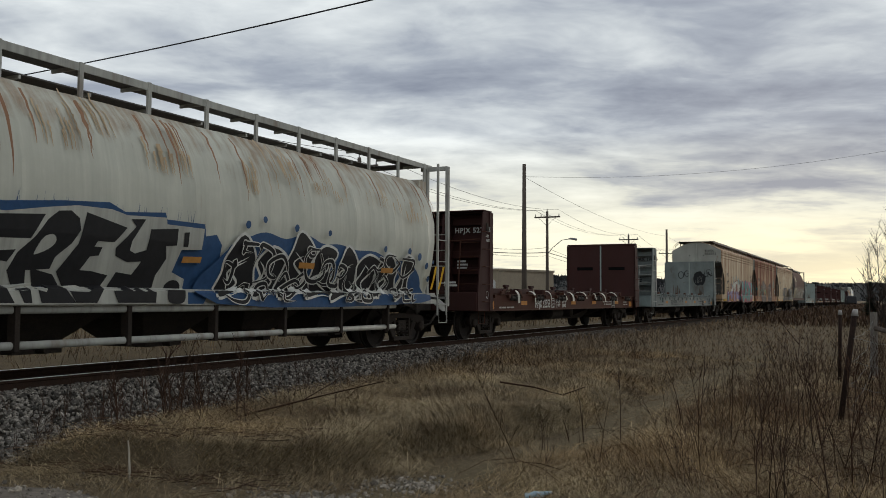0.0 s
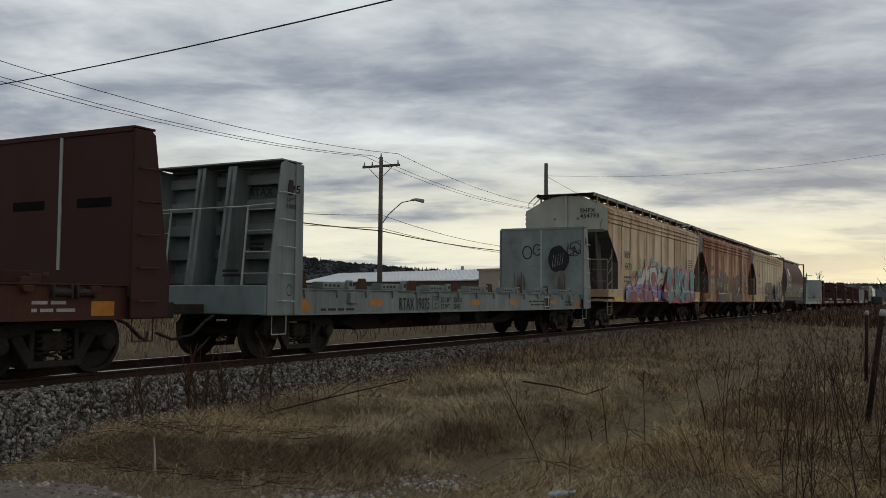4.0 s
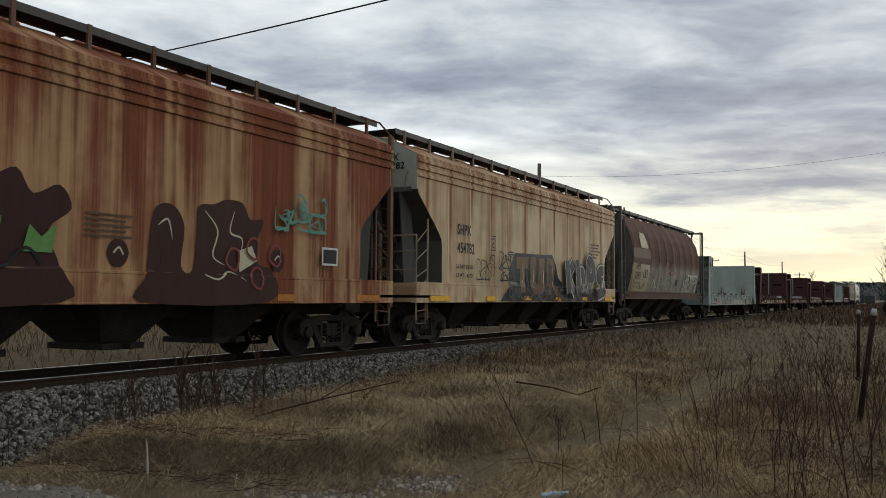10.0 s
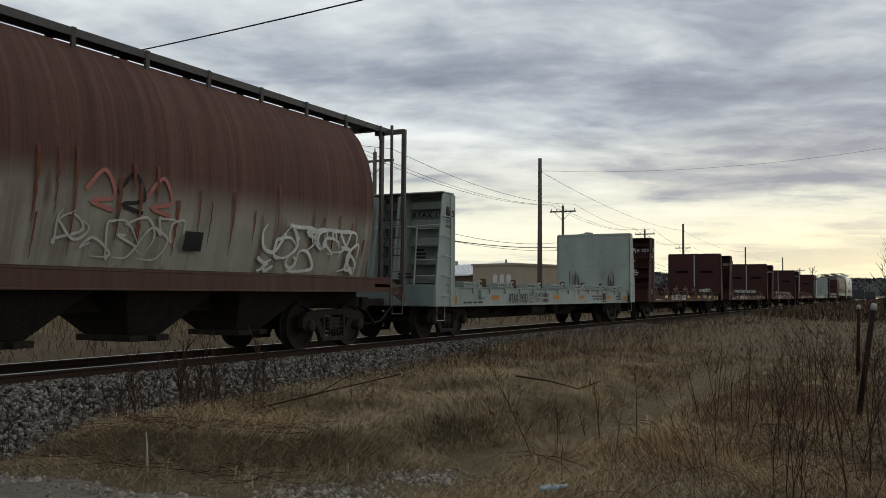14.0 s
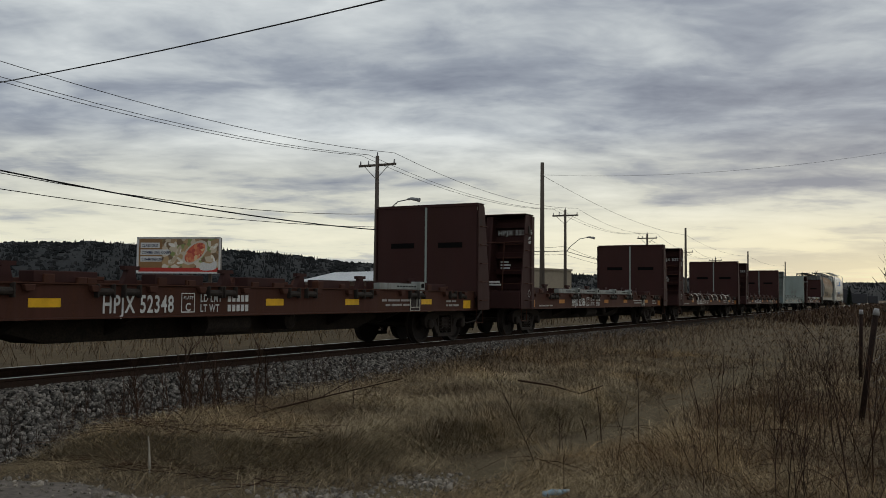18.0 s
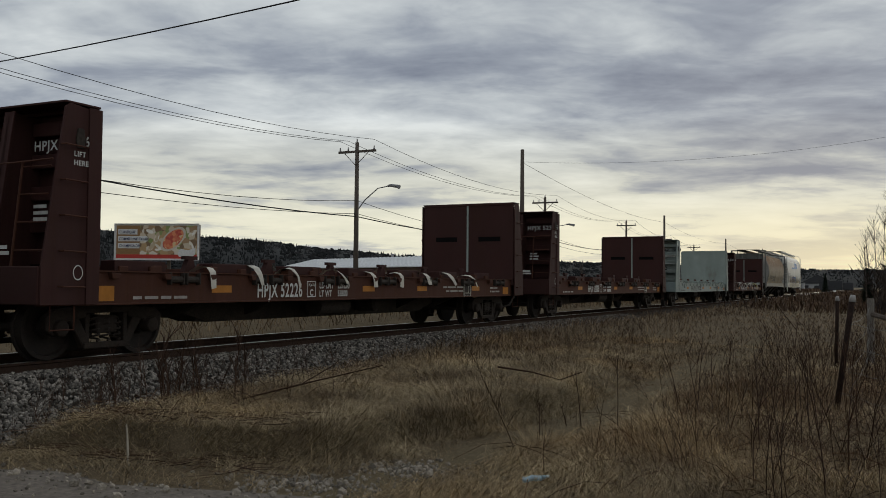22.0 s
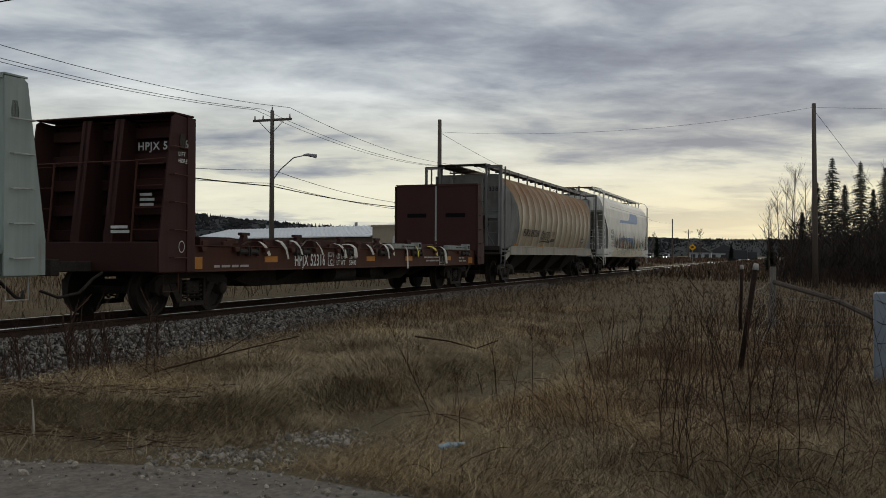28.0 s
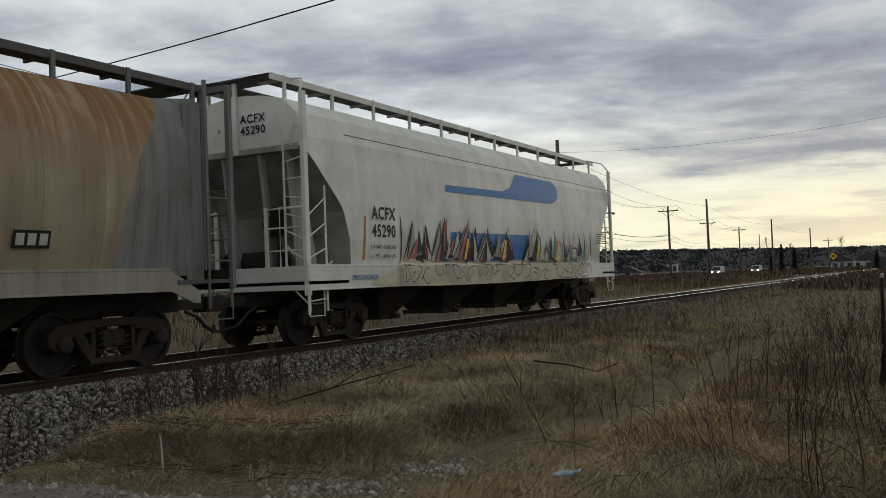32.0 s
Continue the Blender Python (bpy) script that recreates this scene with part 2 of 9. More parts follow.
def hopper_paint(name, paint, rust, wash=0.5, seam=0.6, top=0.5, foot=0.3, dirt=0.35, ribs=(6.02, 1.204), top_z=(3.55, 4.7), shift=0.0, broad=2.0, edge_lo=0.48, cover=0.38):
    """Weathered car side: rust washed down in broad and fine streaks, runs under the seams, rust along the top and the sill, soot."""
    m, nt, bs = node_mat(name)
    tc = nt.nodes.new("ShaderNodeTexCoord")
    sp = nt.nodes.new("ShaderNodeSeparateXYZ")
    nt.links.new(tc.outputs["Object"], sp.inputs[0])
    y, z = sp.outputs[1], sp.outputs[2]

    def span(val, a, b, c=0.0, d=1.0):
        n = nt.nodes.new("ShaderNodeMapRange")
        n.interpolation_type = "SMOOTHSTEP"
        for k, q in (("From Min", a), ("From Max", b), ("To Min", c), ("To Max", d)):
            n.inputs[k].default_value = q
        nt.links.new(val, n.inputs["Value"])
        return n.outputs[0]

    off = (shift, shift * 1.7, shift * 0.6)
    wide = tex(nt, 1.0, 3, 0.5, (0.3, broad, 0.10), off)
    fine = tex(nt, 1.0, 4, 0.6, (0.3, 10.0, 0.22), off)
    soot = tex(nt, 1.0, 4, 0.6, (0.3, 9.0, 0.22), (shift + 5, 3, 8))
    blot = tex(nt, 1.6, 6, 0.62, (1, 1, 0.8), off)
    grain = tex(nt, 30, 3, 0.6)
    high = span(z, 1.4, 4.2)
    washed = mathn(nt, "ADD", mathn(nt, "ADD", mathn(nt, "MULTIPLY", wide, 0.66), mathn(nt, "MULTIPLY", fine, 0.24)), mathn(nt, "ADD", mathn(nt, "MULTIPLY", blot, 0.12), mathn(nt, "MULTIPLY", high, 0.05)))
    t = mathn(nt, "MULTIPLY", span(washed, edge_lo, edge_lo + 0.17), wash)
    if seam:
        pp = mathn(nt, "PINGPONG", mathn(nt, "ADD", y, ribs[0] + 40 * ribs[1]), ribs[1] / 2)
        near = mathn(nt, "MULTIPLY", span(pp, 0.0, 0.16, 1.0, 0.0), span(mathn(nt, "ADD", tex(nt, 1.0, 3, 0.5, (0.2, 1.3, 0.55), (2, shift, 1)), mathn(nt, "MULTIPLY", high, 0.12)), 0.42, 0.66))
        t = mathn(nt, "MAXIMUM", t, mathn(nt, "MULTIPLY", near, seam))
    t = mathn(nt, "MAXIMUM", t, mathn(nt, "MULTIPLY", span(z, top_z[0], top_z[1]), mathn(nt, "MULTIPLY", span(mathn(nt, "ADD", mathn(nt, "MULTIPLY", blot, 0.5), mathn(nt, "MULTIPLY", fine, 0.5)), cover, cover + 0.24), top)))
    t = mathn(nt, "MAXIMUM", t, mathn(nt, "MULTIPLY", span(z, 1.62, 1.3), mathn(nt, "MULTIPLY", span(tex(nt, 1.0, 4, 0.6, (1, 2.6, 1.2), (9, shift, 4)), 0.45, 0.65), foot)))
    base = mix(nt, span(blot, 0.35, 0.75), paint, tuple(c * 0.80 for c in paint))
    base = mix(nt, mathn(nt, "MULTIPLY", span(soot, 0.50, 0.74), dirt), base, tuple(c * 0.35 for c in paint))
    rusty = mix(nt, span(fine, 0.3, 0.7), rust, tuple(c * 0.62 for c in rust))
    rusty = mix(nt, span(grain, 0.5, 0.8), rusty, tuple(c * 0.5 for c in rust))
    nt.links.new(mix(nt, t, base, rusty), bs.inputs["Base Color"])
    nt.links.new(mix(nt, t, (0.55, 0.55, 0.55), (0.9, 0.9, 0.9)), bs.inputs["Roughness"])
    bs.inputs["Specular IOR Level"].default_value = 0.15
    bump(nt, bs, mathn(nt, "ADD", mathn(nt, "MULTIPLY", grain, 0.15), mathn(nt, "MULTIPLY", tex(nt, 1.0, 2, 0.4, (0.5, 1.1, 0.8), (4, 2, 1)), 1.0)), 0.02, 0.5)
    return m


def rough_mat(name, col, col2, scale=8.0, rough=0.9, bumpd=0.004, island=0.0, obj=0.0, stretch=(1, 1, 1), spec=0.2, metal=0.0):
    m, nt, bs = node_mat(name)
    a = tex(nt, scale, 5, 0.6, stretch)
    b = tex(nt, scale * 6, 3, 0.6, stretch)
    c = mix(nt, ramp(nt, a, 0.3, 0.7), col, col2)
    c = mix(nt, ramp(nt, b, 0.35, 0.8), c, tuple(v * 0.6 for v in col))
    if island or obj:
        if island:
            g = nt.nodes.new("ShaderNodeNewGeometry")
            r, amt = g.outputs["Random Per Island"], island
        else:
            g = nt.nodes.new("ShaderNodeObjectInfo")
            r, amt = g.outputs["Random"], obj
        v = ramp(nt, r, 0.0, 1.0, (1 - amt,) * 3, (1 + amt,) * 3)
        c = mix(nt, 1.0, c, v, "MULTIPLY")
    nt.links.new(c, bs.inputs["Base Color"])
    bs.inputs["Roughness"].default_value, bs.inputs["Metallic"].default_value = rough, metal
    bs.inputs["Specular IOR Level"].default_value = spec
    bump(nt, bs, b, bumpd)
    return m


def plain(name, col, rough=0.6, emit=0.0, metal=0.0):
    m, nt, bs = node_mat(name)
    n = tex(nt, 9, 4)
    nt.links.new(mix(nt, ramp(nt, n, 0.3, 0.75), col, tuple(c * 0.72 for c in col)), bs.inputs["Base Color"])
    bs.inputs["Roughness"].default_value, bs.inputs["Metallic"].default_value = rough, metal
    bs.inputs["Specular IOR Level"].default_value = 0.15
    if emit:
        bs.inputs["Emission Color"].default_value, bs.inputs["Emission Strength"].default_value = (*col, 1), emit
    return m


M_BROWN = painted("oxide brown steel", (0.046, 0.0175, 0.0155), (0.06, 0.024, 0.015), 0.35, 0.3, 0.3, 0.75)
M_BROWN_SILL = painted("worn oxide red steel", (0.070, 0.027, 0.018), (0.10, 0.038, 0.018), 0.5, 0.35, 0.35, 0.8, shift=4)
M_GREY = painted("pale grey green steel", (0.275, 0.315, 0.292), (0.16, 0.075, 0.04), 0.12, 0.25, 0.25, 0.6, shift=2)
M_SLATE = painted("grimy slate grey steel", (0.20, 0.225, 0.218), (0.10, 0.05, 0.03), 0.22, 0.45, 0.35, 0.65, shift=2)
M_GREY_DARK = painted("stained grey green steel", (0.22, 0.27, 0.27), (0.13, 0.06, 0.035), 0.3, 0.35, 0.35, 0.7, shift=7)
M_UNDER = rough_mat("grimy black steel", (0.026, 0.022, 0.020), (0.052, 0.040, 0.032), 5, 0.85)
# truck and wheel colours are lowered to hold the dimness under the cars
M_TRUCK = rough_mat("rusty cast steel toned for shade", (0.020, 0.015, 0.0125), (0.035, 0.025, 0.019), 6, 0.8)
M_WHEEL = rough_mat("wheel steel toned for shade", (0.017, 0.0135, 0.012), (0.029, 0.021, 0.017), 7, 0.7)
# near-black for thin plates that stand in for the shade inside openings
M_OPENING_SHADE = plain("black opening shade", (0.003, 0.003, 0.003), 1.0)
M_TAN = hopper_paint("rust streaked tan paint", (0.44, 0.325, 0.20), (0.25, 0.098, 0.045), 0.45, 0.95, 0.9, 0.45, 0.16, shift=1.0, edge_lo=0.49)
M_TAN2 = hopper_paint("pale tan paint", (0.50, 0.385, 0.24), (0.29, 0.112, 0.046), 0.46, 0.95, 1.0, 0.6, 0.13, shift=12.0, top_z=(3.3, 4.5))
M_RED = hopper_paint("rust red washed tan paint", (0.41, 0.245, 0.125), (0.185, 0.050, 0.026), 0.92, 0.95, 1.0, 0.75, 0.2, shift=5.0, broad=1.5, edge_lo=0.43)
M_END_GREY = painted("light grey end paint", (0.35, 0.35, 0.315), (0.2, 0.1, 0.06), 0.15, 0.3, 0.3, 0.6)
M_END_O = painted("dirty blue grey end paint", (0.20, 0.20, 0.19), (0.1, 0.06, 0.04), 0.3, 0.45, 0.4, 0.7)
M_END_DARK = painted("sooty end paint", (0.11, 0.105, 0.10), (0.075, 0.042, 0.03), 0.5, 0.4, 0.3, 0.75)
# slope sheets and end braces: shade below the end wall is put into this dark tone
M_SLOPE = painted("slope sheet with shade toned in", (0.095, 0.094, 0.086), (0.12, 0.06, 0.035), 0.3, 0.4, 0.3, 0.75)
M_WHITE_A = painted("chalky white paint", (0.52, 0.52, 0.455), (0.33, 0.19, 0.10), 0.04, 0.25, 0.22, 0.55, 2.9, 5.2, 9.0)
M_GREY_G = hopper_paint("grey paint under heavy rust", (0.29, 0.275, 0.225), (0.120, 0.062, 0.050), 0.5, 0.85, 1.0, 0.8, 0.25, (5.9, 1.47), (2.1, 2.95), 3.0, 1.6, cover=0.10)
M_GREY_O = hopper_paint("streaked grey beige paint", (0.292, 0.244, 0.173), (0.26, 0.145, 0.075), 0.35, 0.55, 1.0, 0.7, 0.22, (8.0, 1.07), (2.2, 3.9), 6.0, 1.2, cover=0.30)
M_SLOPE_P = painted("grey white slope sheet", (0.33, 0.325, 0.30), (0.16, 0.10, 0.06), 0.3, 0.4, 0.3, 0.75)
M_WHITE_P = hopper_paint("clean white paint", (0.59, 0.585, 0.54), (0.40, 0.32, 0.22), 0.14, 0.0, 0.1, 0.2, 0.16, shift=8.0)
M_SILL_G = painted("rusty brown sill paint", (0.095, 0.055, 0.042), (0.12, 0.05, 0.03), 0.5, 0.4, 0.4, 0.8, shift=9)
M_SILL_O = painted("grey sill paint", (0.27, 0.25, 0.205), (0.2, 0.1, 0.05), 0.2, 0.3, 0.3, 0.65, shift=3)
M_GRATE = rough_mat("dark galvanized grating", (0.07, 0.07, 0.068), (0.11, 0.10, 0.095), 9, 0.6)
M_RAILING = painted("light railing paint", (0.42, 0.42, 0.39), (0.2, 0.09, 0.05), 0.3)
M_RAIL_DARK = painted("dark rusty railing", (0.085, 0.075, 0.068), (0.1, 0.045, 0.028), 0.35)
M_TIERAIL = painted("pale grey tie rail paint", (0.30, 0.32, 0.30), (0.15, 0.08, 0.05), 0.2)
M_RAIL_GREY = painted("dull grey railing", (0.15, 0.15, 0.145), (0.1, 0.05, 0.03), 0.3)
M_RAILING_TAN = painted("rusting tan railing paint", (0.27, 0.20, 0.14), (0.15, 0.065, 0.035), 0.5)
M_RAILING_RUST = painted("rusty railing", (0.15, 0.085, 0.06), (0.13, 0.055, 0.03), 0.5)
M_YELLOW = plain("reflective yellow", (0.75, 0.42, 0.02), 0.5)
M_ORANGE = plain("faded orange", (0.42, 0.17, 0.03), 0.6)
M_BLACK = plain("black lettering", (0.02, 0.02, 0.022), 0.6)
M_WHITE = plain("white lettering", (0.62, 0.62, 0.60), 0.6)
M_FADED = plain("faded lettering", (0.34, 0.32, 0.30), 0.6)
M_STRAP = plain("pale webbing", (0.55, 0.52, 0.46), 0.8)
M_STRAP_Y = plain("yellow webbing", (0.62, 0.52, 0.10), 0.8)

# ---------- mesh helpers ----------
class Shape:
    """Gathers verts and faces of one part."""

    def __init__(self):
        self.v, self.f = [], []

    def add(self, verts, faces):
        o = len(self.v)
        self.v += [tuple(p) for p in verts]
        self.f += [tuple(i + o for i in q) for q in faces]
        return self

    def box(self, x0, x1, y0, y1, z0, z1):
        return self.add([(x, y, z) for x in (x0, x1) for y in (y0, y1) for z in (z0, z1)],
                        [(0, 1, 3, 2), (4, 6, 7, 5), (0, 4, 5, 1), (2, 3, 7, 6), (0, 2, 6, 4), (1, 5, 7, 3)])

    def prism(self, pts, axis, a, b):
        """Extrudes a polygon in the plane across axis ('x': points are (y, z); 'y': (x, z); 'z': (x, y))."""
        def put(p, d):
            return {"x": (d, p[0], p[1]), "y": (p[0], d, p[1]), "z": (p[0], p[1], d)}[axis]
        n = len(pts)
        fs = [tuple(range(n)), tuple(range(2 * n - 1, n - 1, -1))] + [(i, i + n, (i + 1) % n + n, (i + 1) % n) for i in range(n)]
        return self.add([put(p, a) for p in pts] + [put(p, b) for p in pts], fs)

    def tube(self, path, r, n=6, r2=None):
        """A round bar along a path of points."""
        path = [Vector(p) for p in path]
        o = len(self.v)
        for i, p in enumerate(path):
            d = (path[min(i + 1, len(path) - 1)] - path[max(i - 1, 0)]).normalized()
            s = d.orthogonal().normalized()
            if abs(d.z) < 0.99:
                s = d.cross(Vector((0, 0, 1))).normalized()
            t = d.cross(s)
            rr = r if r2 is None else r + (r2 - r) * i / (len(path) - 1)
            for k in range(n):
                a = 2 * math.pi * k / n
                self.v.append(tuple(p + s * (rr * math.cos(a)) + t * (rr * math.sin(a))))
        for i in range(len(path) - 1):
            for k in range(n):
                self.f.append((o + i * n + k, o + i * n + (k + 1) % n, o + (i + 1) * n + (k + 1) % n, o + (i + 1) * n + k))
        self.f.append(tuple(o + k for k in range(n))[::-1])
        self.f.append(tuple(o + (len(path) - 1) * n + k for k in range(n)))
        return self

    def lathe_x(self, profile, cy, cz, n=24):
        """Turns (x, radius) pairs round an axis along x."""
        o = len(self.v)
        for x, r in profile:
            for k in range(n):
                a = 2 * math.pi * k / n
                self.v.append((x, cy + r * math.cos(a), cz + r * math.sin(a)))
        for i in range(len(profile) - 1):
            for k in range(n):
                self.f.append((o + i * n + k, o + i * n + (k + 1) % n, o + (i + 1) * n + (k + 1) % n, o + (i + 1) * n + k))
        self.f.append(tuple(o + k for k in range(n)))
        self.f.append(tuple(o + (len(profile) - 1) * n + k for k in range(n)))
        return self

    def mirrored(self):
        o = Shape()
        o.v = [(-x, y, z) for x, y, z in self.v]
        o.f = [q[::-1] for q in self.f]
        return o

    def turned(self):
        """Turned half way round the upright axis."""
        o = Shape()
        o.v = [(-x, -y, z) for x, y, z in self.v]
        o.f = list(self.f)
        return o

    def moved(self, dx=0.0, dy=0.0, dz=0.0):
        o = Shape()
        o.v = [(x + dx, y + dy, z + dz) for x, y, z in self.v]
        o.f = list(self.f)
        return o

    def mesh(self, name, material, bevel=0.0, smooth=False):
        me = bpy.data.meshes.new(name)
        me.from_pydata(self.v, [], self.f)
        bm = bmesh.new()
        bm.from_mesh(me)
        bmesh.ops.recalc_face_normals(bm, faces=bm.faces)
        if bevel:
            bmesh.ops.bevel(bm, geom=bm.edges[:], offset=bevel, segments=1, affect="EDGES", clamp_overlap=True)
        bm.to_mesh(me)
        bm.free()
        if smooth:
            me.shade_smooth()
        me.materials.append(material)
        return me


def part(name, shape, material, parent=None, label="", bevel=0.0, smooth=False, at=None):
    me = shape if isinstance(shape, bpy.types.Mesh) else shape.mesh(name, material, bevel, smooth)
    ob = new(name, me)
    if parent:
        ob.parent = parent
    if at is not None:
        ob.matrix_basis = at
    if label:
        ob["label"] = label
    return ob


def thing(name, m, label, category, group=""):
    ob = new(name)
    ob.matrix_basis = m
    ob.empty_display_size = 0.2
    return tagged(ob, label, category, group)


FONT_CACHE = {}


def letters(text, size, align="LEFT", widen=1.0):
    """Flat lettering as (verts, faces) in x, y, from the built-in font."""
    key = (text, size, align, widen)
    if key not in FONT_CACHE:
        cu = bpy.data.curves.new("lettering", "FONT")
        cu.body, cu.size, cu.align_x, cu.resolution_u = text, size, align, 3
        cu.space_character = 1.12
        cu.offset = size * 0.02
        ob = new("lettering", cu)
        bpy.context.view_layer.update()
        me = bpy.data.meshes.new_from_object(ob.evaluated_get(bpy.context.evaluated_depsgraph_get()))
        FONT_CACHE[key] = ([(v.co.x * widen, v.co.y) for v in me.vertices], [tuple(f.vertices) for f in me.polygons])
        bpy.data.meshes.remove(me)
        bpy.data.objects.remove(ob)
        bpy.data.curves.remove(cu)
    return FONT_CACHE[key]


def side_text(text, size, y, z, surface, parent, material=None, align="LEFT", widen=1.0):
    """Writing on a near side: reads along +y; surface(y, z) gives x."""
    vs, fs = letters(text, size, align, widen)
    s = Shape()
    s.add([(surface(y + a, z + b) + 0.015, y + a, z + b) for a, b in vs], fs)
    return part("lettering", s, material or M_BLACK, parent)


def end_text(text, size, x, y, z, parent, material=None, align="LEFT"):
    """Writing on an end that faces -y: reads along +x."""
    vs, fs = letters(text, size, align)
    s = Shape()
    s.add([(x + a, y - 0.006, z + b) for a, b in vs], fs)
    return part("lettering", s, material or M_BLACK, parent)


def bars(y, z, widths, height, gap, surface, parent, material):
    """Small writing that cannot be read: a line of bars."""
    s = Shape()
    for w in widths:
        s.add([(surface(y + a, z + b) + 0.006, y + a, z + b) for a, b in ((0, 0), (w, 0), (w, height), (0, height))], [(0, 1, 2, 3)])
        y += w + gap
    return tagged(part("small_print", s, material, parent), kind="stuff")

# ----- sprayed graffiti and painted panels on the cars -----
from mathutils.geometry import tessellate_polygon


def spline(pts, closed=True, k=5):
    """Rounds a polygon or a line by Catmull-Rom curves."""
    n, out = len(pts), []
    for i in range(n if closed else n - 1):
        if closed:
            p = [pts[(i + j) % n] for j in (-1, 0, 1, 2)]
        else:
            p = [pts[max(0, i - 1)], pts[i], pts[i + 1], pts[min(n - 1, i + 2)]]
        for s in range(k):
            t = s / k
            out.append(tuple(0.5 * (2 * p[1][c] + (p[2][c] - p[0][c]) * t + (2 * p[0][c] - 5 * p[1][c] + 4 * p[2][c] - p[3][c]) * t * t + (3 * p[1][c] - p[0][c] - 3 * p[2][c] + p[3][c]) * t ** 3) for c in (0, 1)))
    if not closed:
        out.append(pts[-1])
    return out


class Wall:
    """A painted face: maps (a, b) on it to the car's space and lays thin paint films on it."""

    def __init__(self, car, place, base=0.006):
        self.car, self.place, self.base, self.layer = car, place, base, 0

    def film(self, name, pts, tris, material, levels):
        for _ in range(levels):
            done, nt, cache = list(pts), [], {}

            def midpoint(i, j):
                q = (min(i, j), max(i, j))
                if q not in cache:
                    cache[q] = len(done)
                    done.append(((done[i][0] + done[j][0]) / 2, (done[i][1] + done[j][1]) / 2))
                return cache[q]
            for a, b, c in tris:
                ab, bc, ca = midpoint(a, b), midpoint(b, c), midpoint(c, a)
                nt += [(a, ab, ca), (ab, b, bc), (ca, bc, c), (ab, bc, ca)]
            pts, tris = done, nt
        off = self.base + 0.0012 * self.layer
        self.layer += 1
        s = Shape().add([self.place(a, b, off) for a, b in pts], tris)
        return part(name, s, material, self.car)

    def fill(self, pts, material, rounded=True, levels=3, name="graffiti"):
        pts = spline(pts, True, 4) if rounded else list(pts)
        tris = tessellate_polygon([[Vector((a, b, 0)) for a, b in pts]])
        return self.film(name, pts, [tuple(t) for t in tris], material, levels)

    def stroke(self, pts, width, material, rounded=True, taper=False, closed=False, name="graffiti"):
        pts = spline(pts, closed, 5) if rounded else list(pts)
        if closed:
            pts = pts + [pts[0]]
        v, n = [], len(pts)
        for i, (a, b) in enumerate(pts):
            da, db = pts[min(i + 1, n - 1)][0] - pts[max(i - 1, 0)][0], pts[min(i + 1, n - 1)][1] - pts[max(i - 1, 0)][1]
            ln = math.hypot(da, db) or 1
            w = width / 2 * (math.sin(math.pi * (0.08 + 0.9 * i / (n - 1))) if taper else 1)
            v += [(a - db / ln * w, b + da / ln * w), (a + db / ln * w, b - da / ln * w)]
        f = [t for i in range(n - 1) for t in ((2 * i, 2 * i + 1, 2 * i + 3), (2 * i, 2 * i + 3, 2 * i + 2))]
        return self.film(name, v, f, material, 0)



TRACK_X, RAIL_Z, WHEEL_R = -11.457, 0.5, 0.457

# ---------- ground, track bed, rails ----------
def smooth(a, b, q):
    f = np.clip((q - a) / (b - a), 0, 1)
    return f * f * (3 - 2 * f)


def wave(x, y):
    return (0.06 * np.sin(0.9 * x + 0.5 * y) * np.sin(0.7 * y - 0.4 * x + 1.0) + 0.03 * np.sin(2.1 * x + 1.7) * np.sin(1.9 * y + 0.6 * x)
            + 0.014 * np.sin(5.3 * x + 2.0 * y) * np.sin(4.7 * y + 0.5))


def lip_x(y):
    """How far towards the track the low bank of turf keeps from the worn path."""
    return np.interp(y, [5.7, 6.2, 6.5, 7.0, 7.6, 8.6, 9.6, 11.5, 15.0, 25.0], [-9.5, -7.6, -5.6, -4.85, -4.4, -4.1, -3.9, -3.8, -3.95, -4.2]) + 0.10 * np.sin(2.9 * y) + 0.05 * np.sin(7.1 * y + 1)


def path_x(y):
    """Middle of the worn path through the grass."""
    return np.interp(y, [5.5, 6.0, 7.0, 8.0, 10.0, 27.0], [-4.1, -3.95, -3.7, -3.45, -3.3, -3.35])


def on_path(x, y):
    """1 in the middle of the worn path, 0 off it."""
    return np.exp(-((x - path_x(y)) / (0.42 + 0.02 * np.maximum(y - 9, 0))) ** 2) * smooth(34.0, 18.0, y)


def ground_z(x, y):
    """Height of the soil: flat by the camera, rising along the line beside the track, with bumps, a bank and a ditch."""
    x, y = np.asarray(x, float), np.asarray(y, float)
    side = smooth(-4.0, -9.2, x)                      # towards the near shoulder
    rise = 0.27 * smooth(10.0, 25.0, y) * side
    ditch = -0.20 * np.exp(-((x + 8.35) / 0.75) ** 2) * smooth(13.5, 8.5, y)
    far = 0.28 * smooth(-13.0, -16.0, x)
    bumps = wave(x, y) * smooth(5.3, 7.5, y + 0.55 * (x + 5)) * smooth(60, 30, y) * smooth(-9.2, -7.8, x) * (1 - 0.7 * on_path(x, y))
    bank = 0.30 * smooth(0.06, -0.26, x - lip_x(y)) * smooth(-8.2, -6.9, x) * smooth(20, 11, y)
    verge = 0.14 * smooth(-2.75, -1.9, x) * smooth(5.9, 7.4, y) * smooth(26, 14, y)
    return rise + ditch + bumps + bank + verge + np.where(x < -10, far, 0)


def bed_z(x):
    """Top of the ballast across the track."""
    d = np.abs(np.asarray(x, float) - TRACK_X)
    return 0.36 - 0.31 * np.maximum(0, d - 1.55)


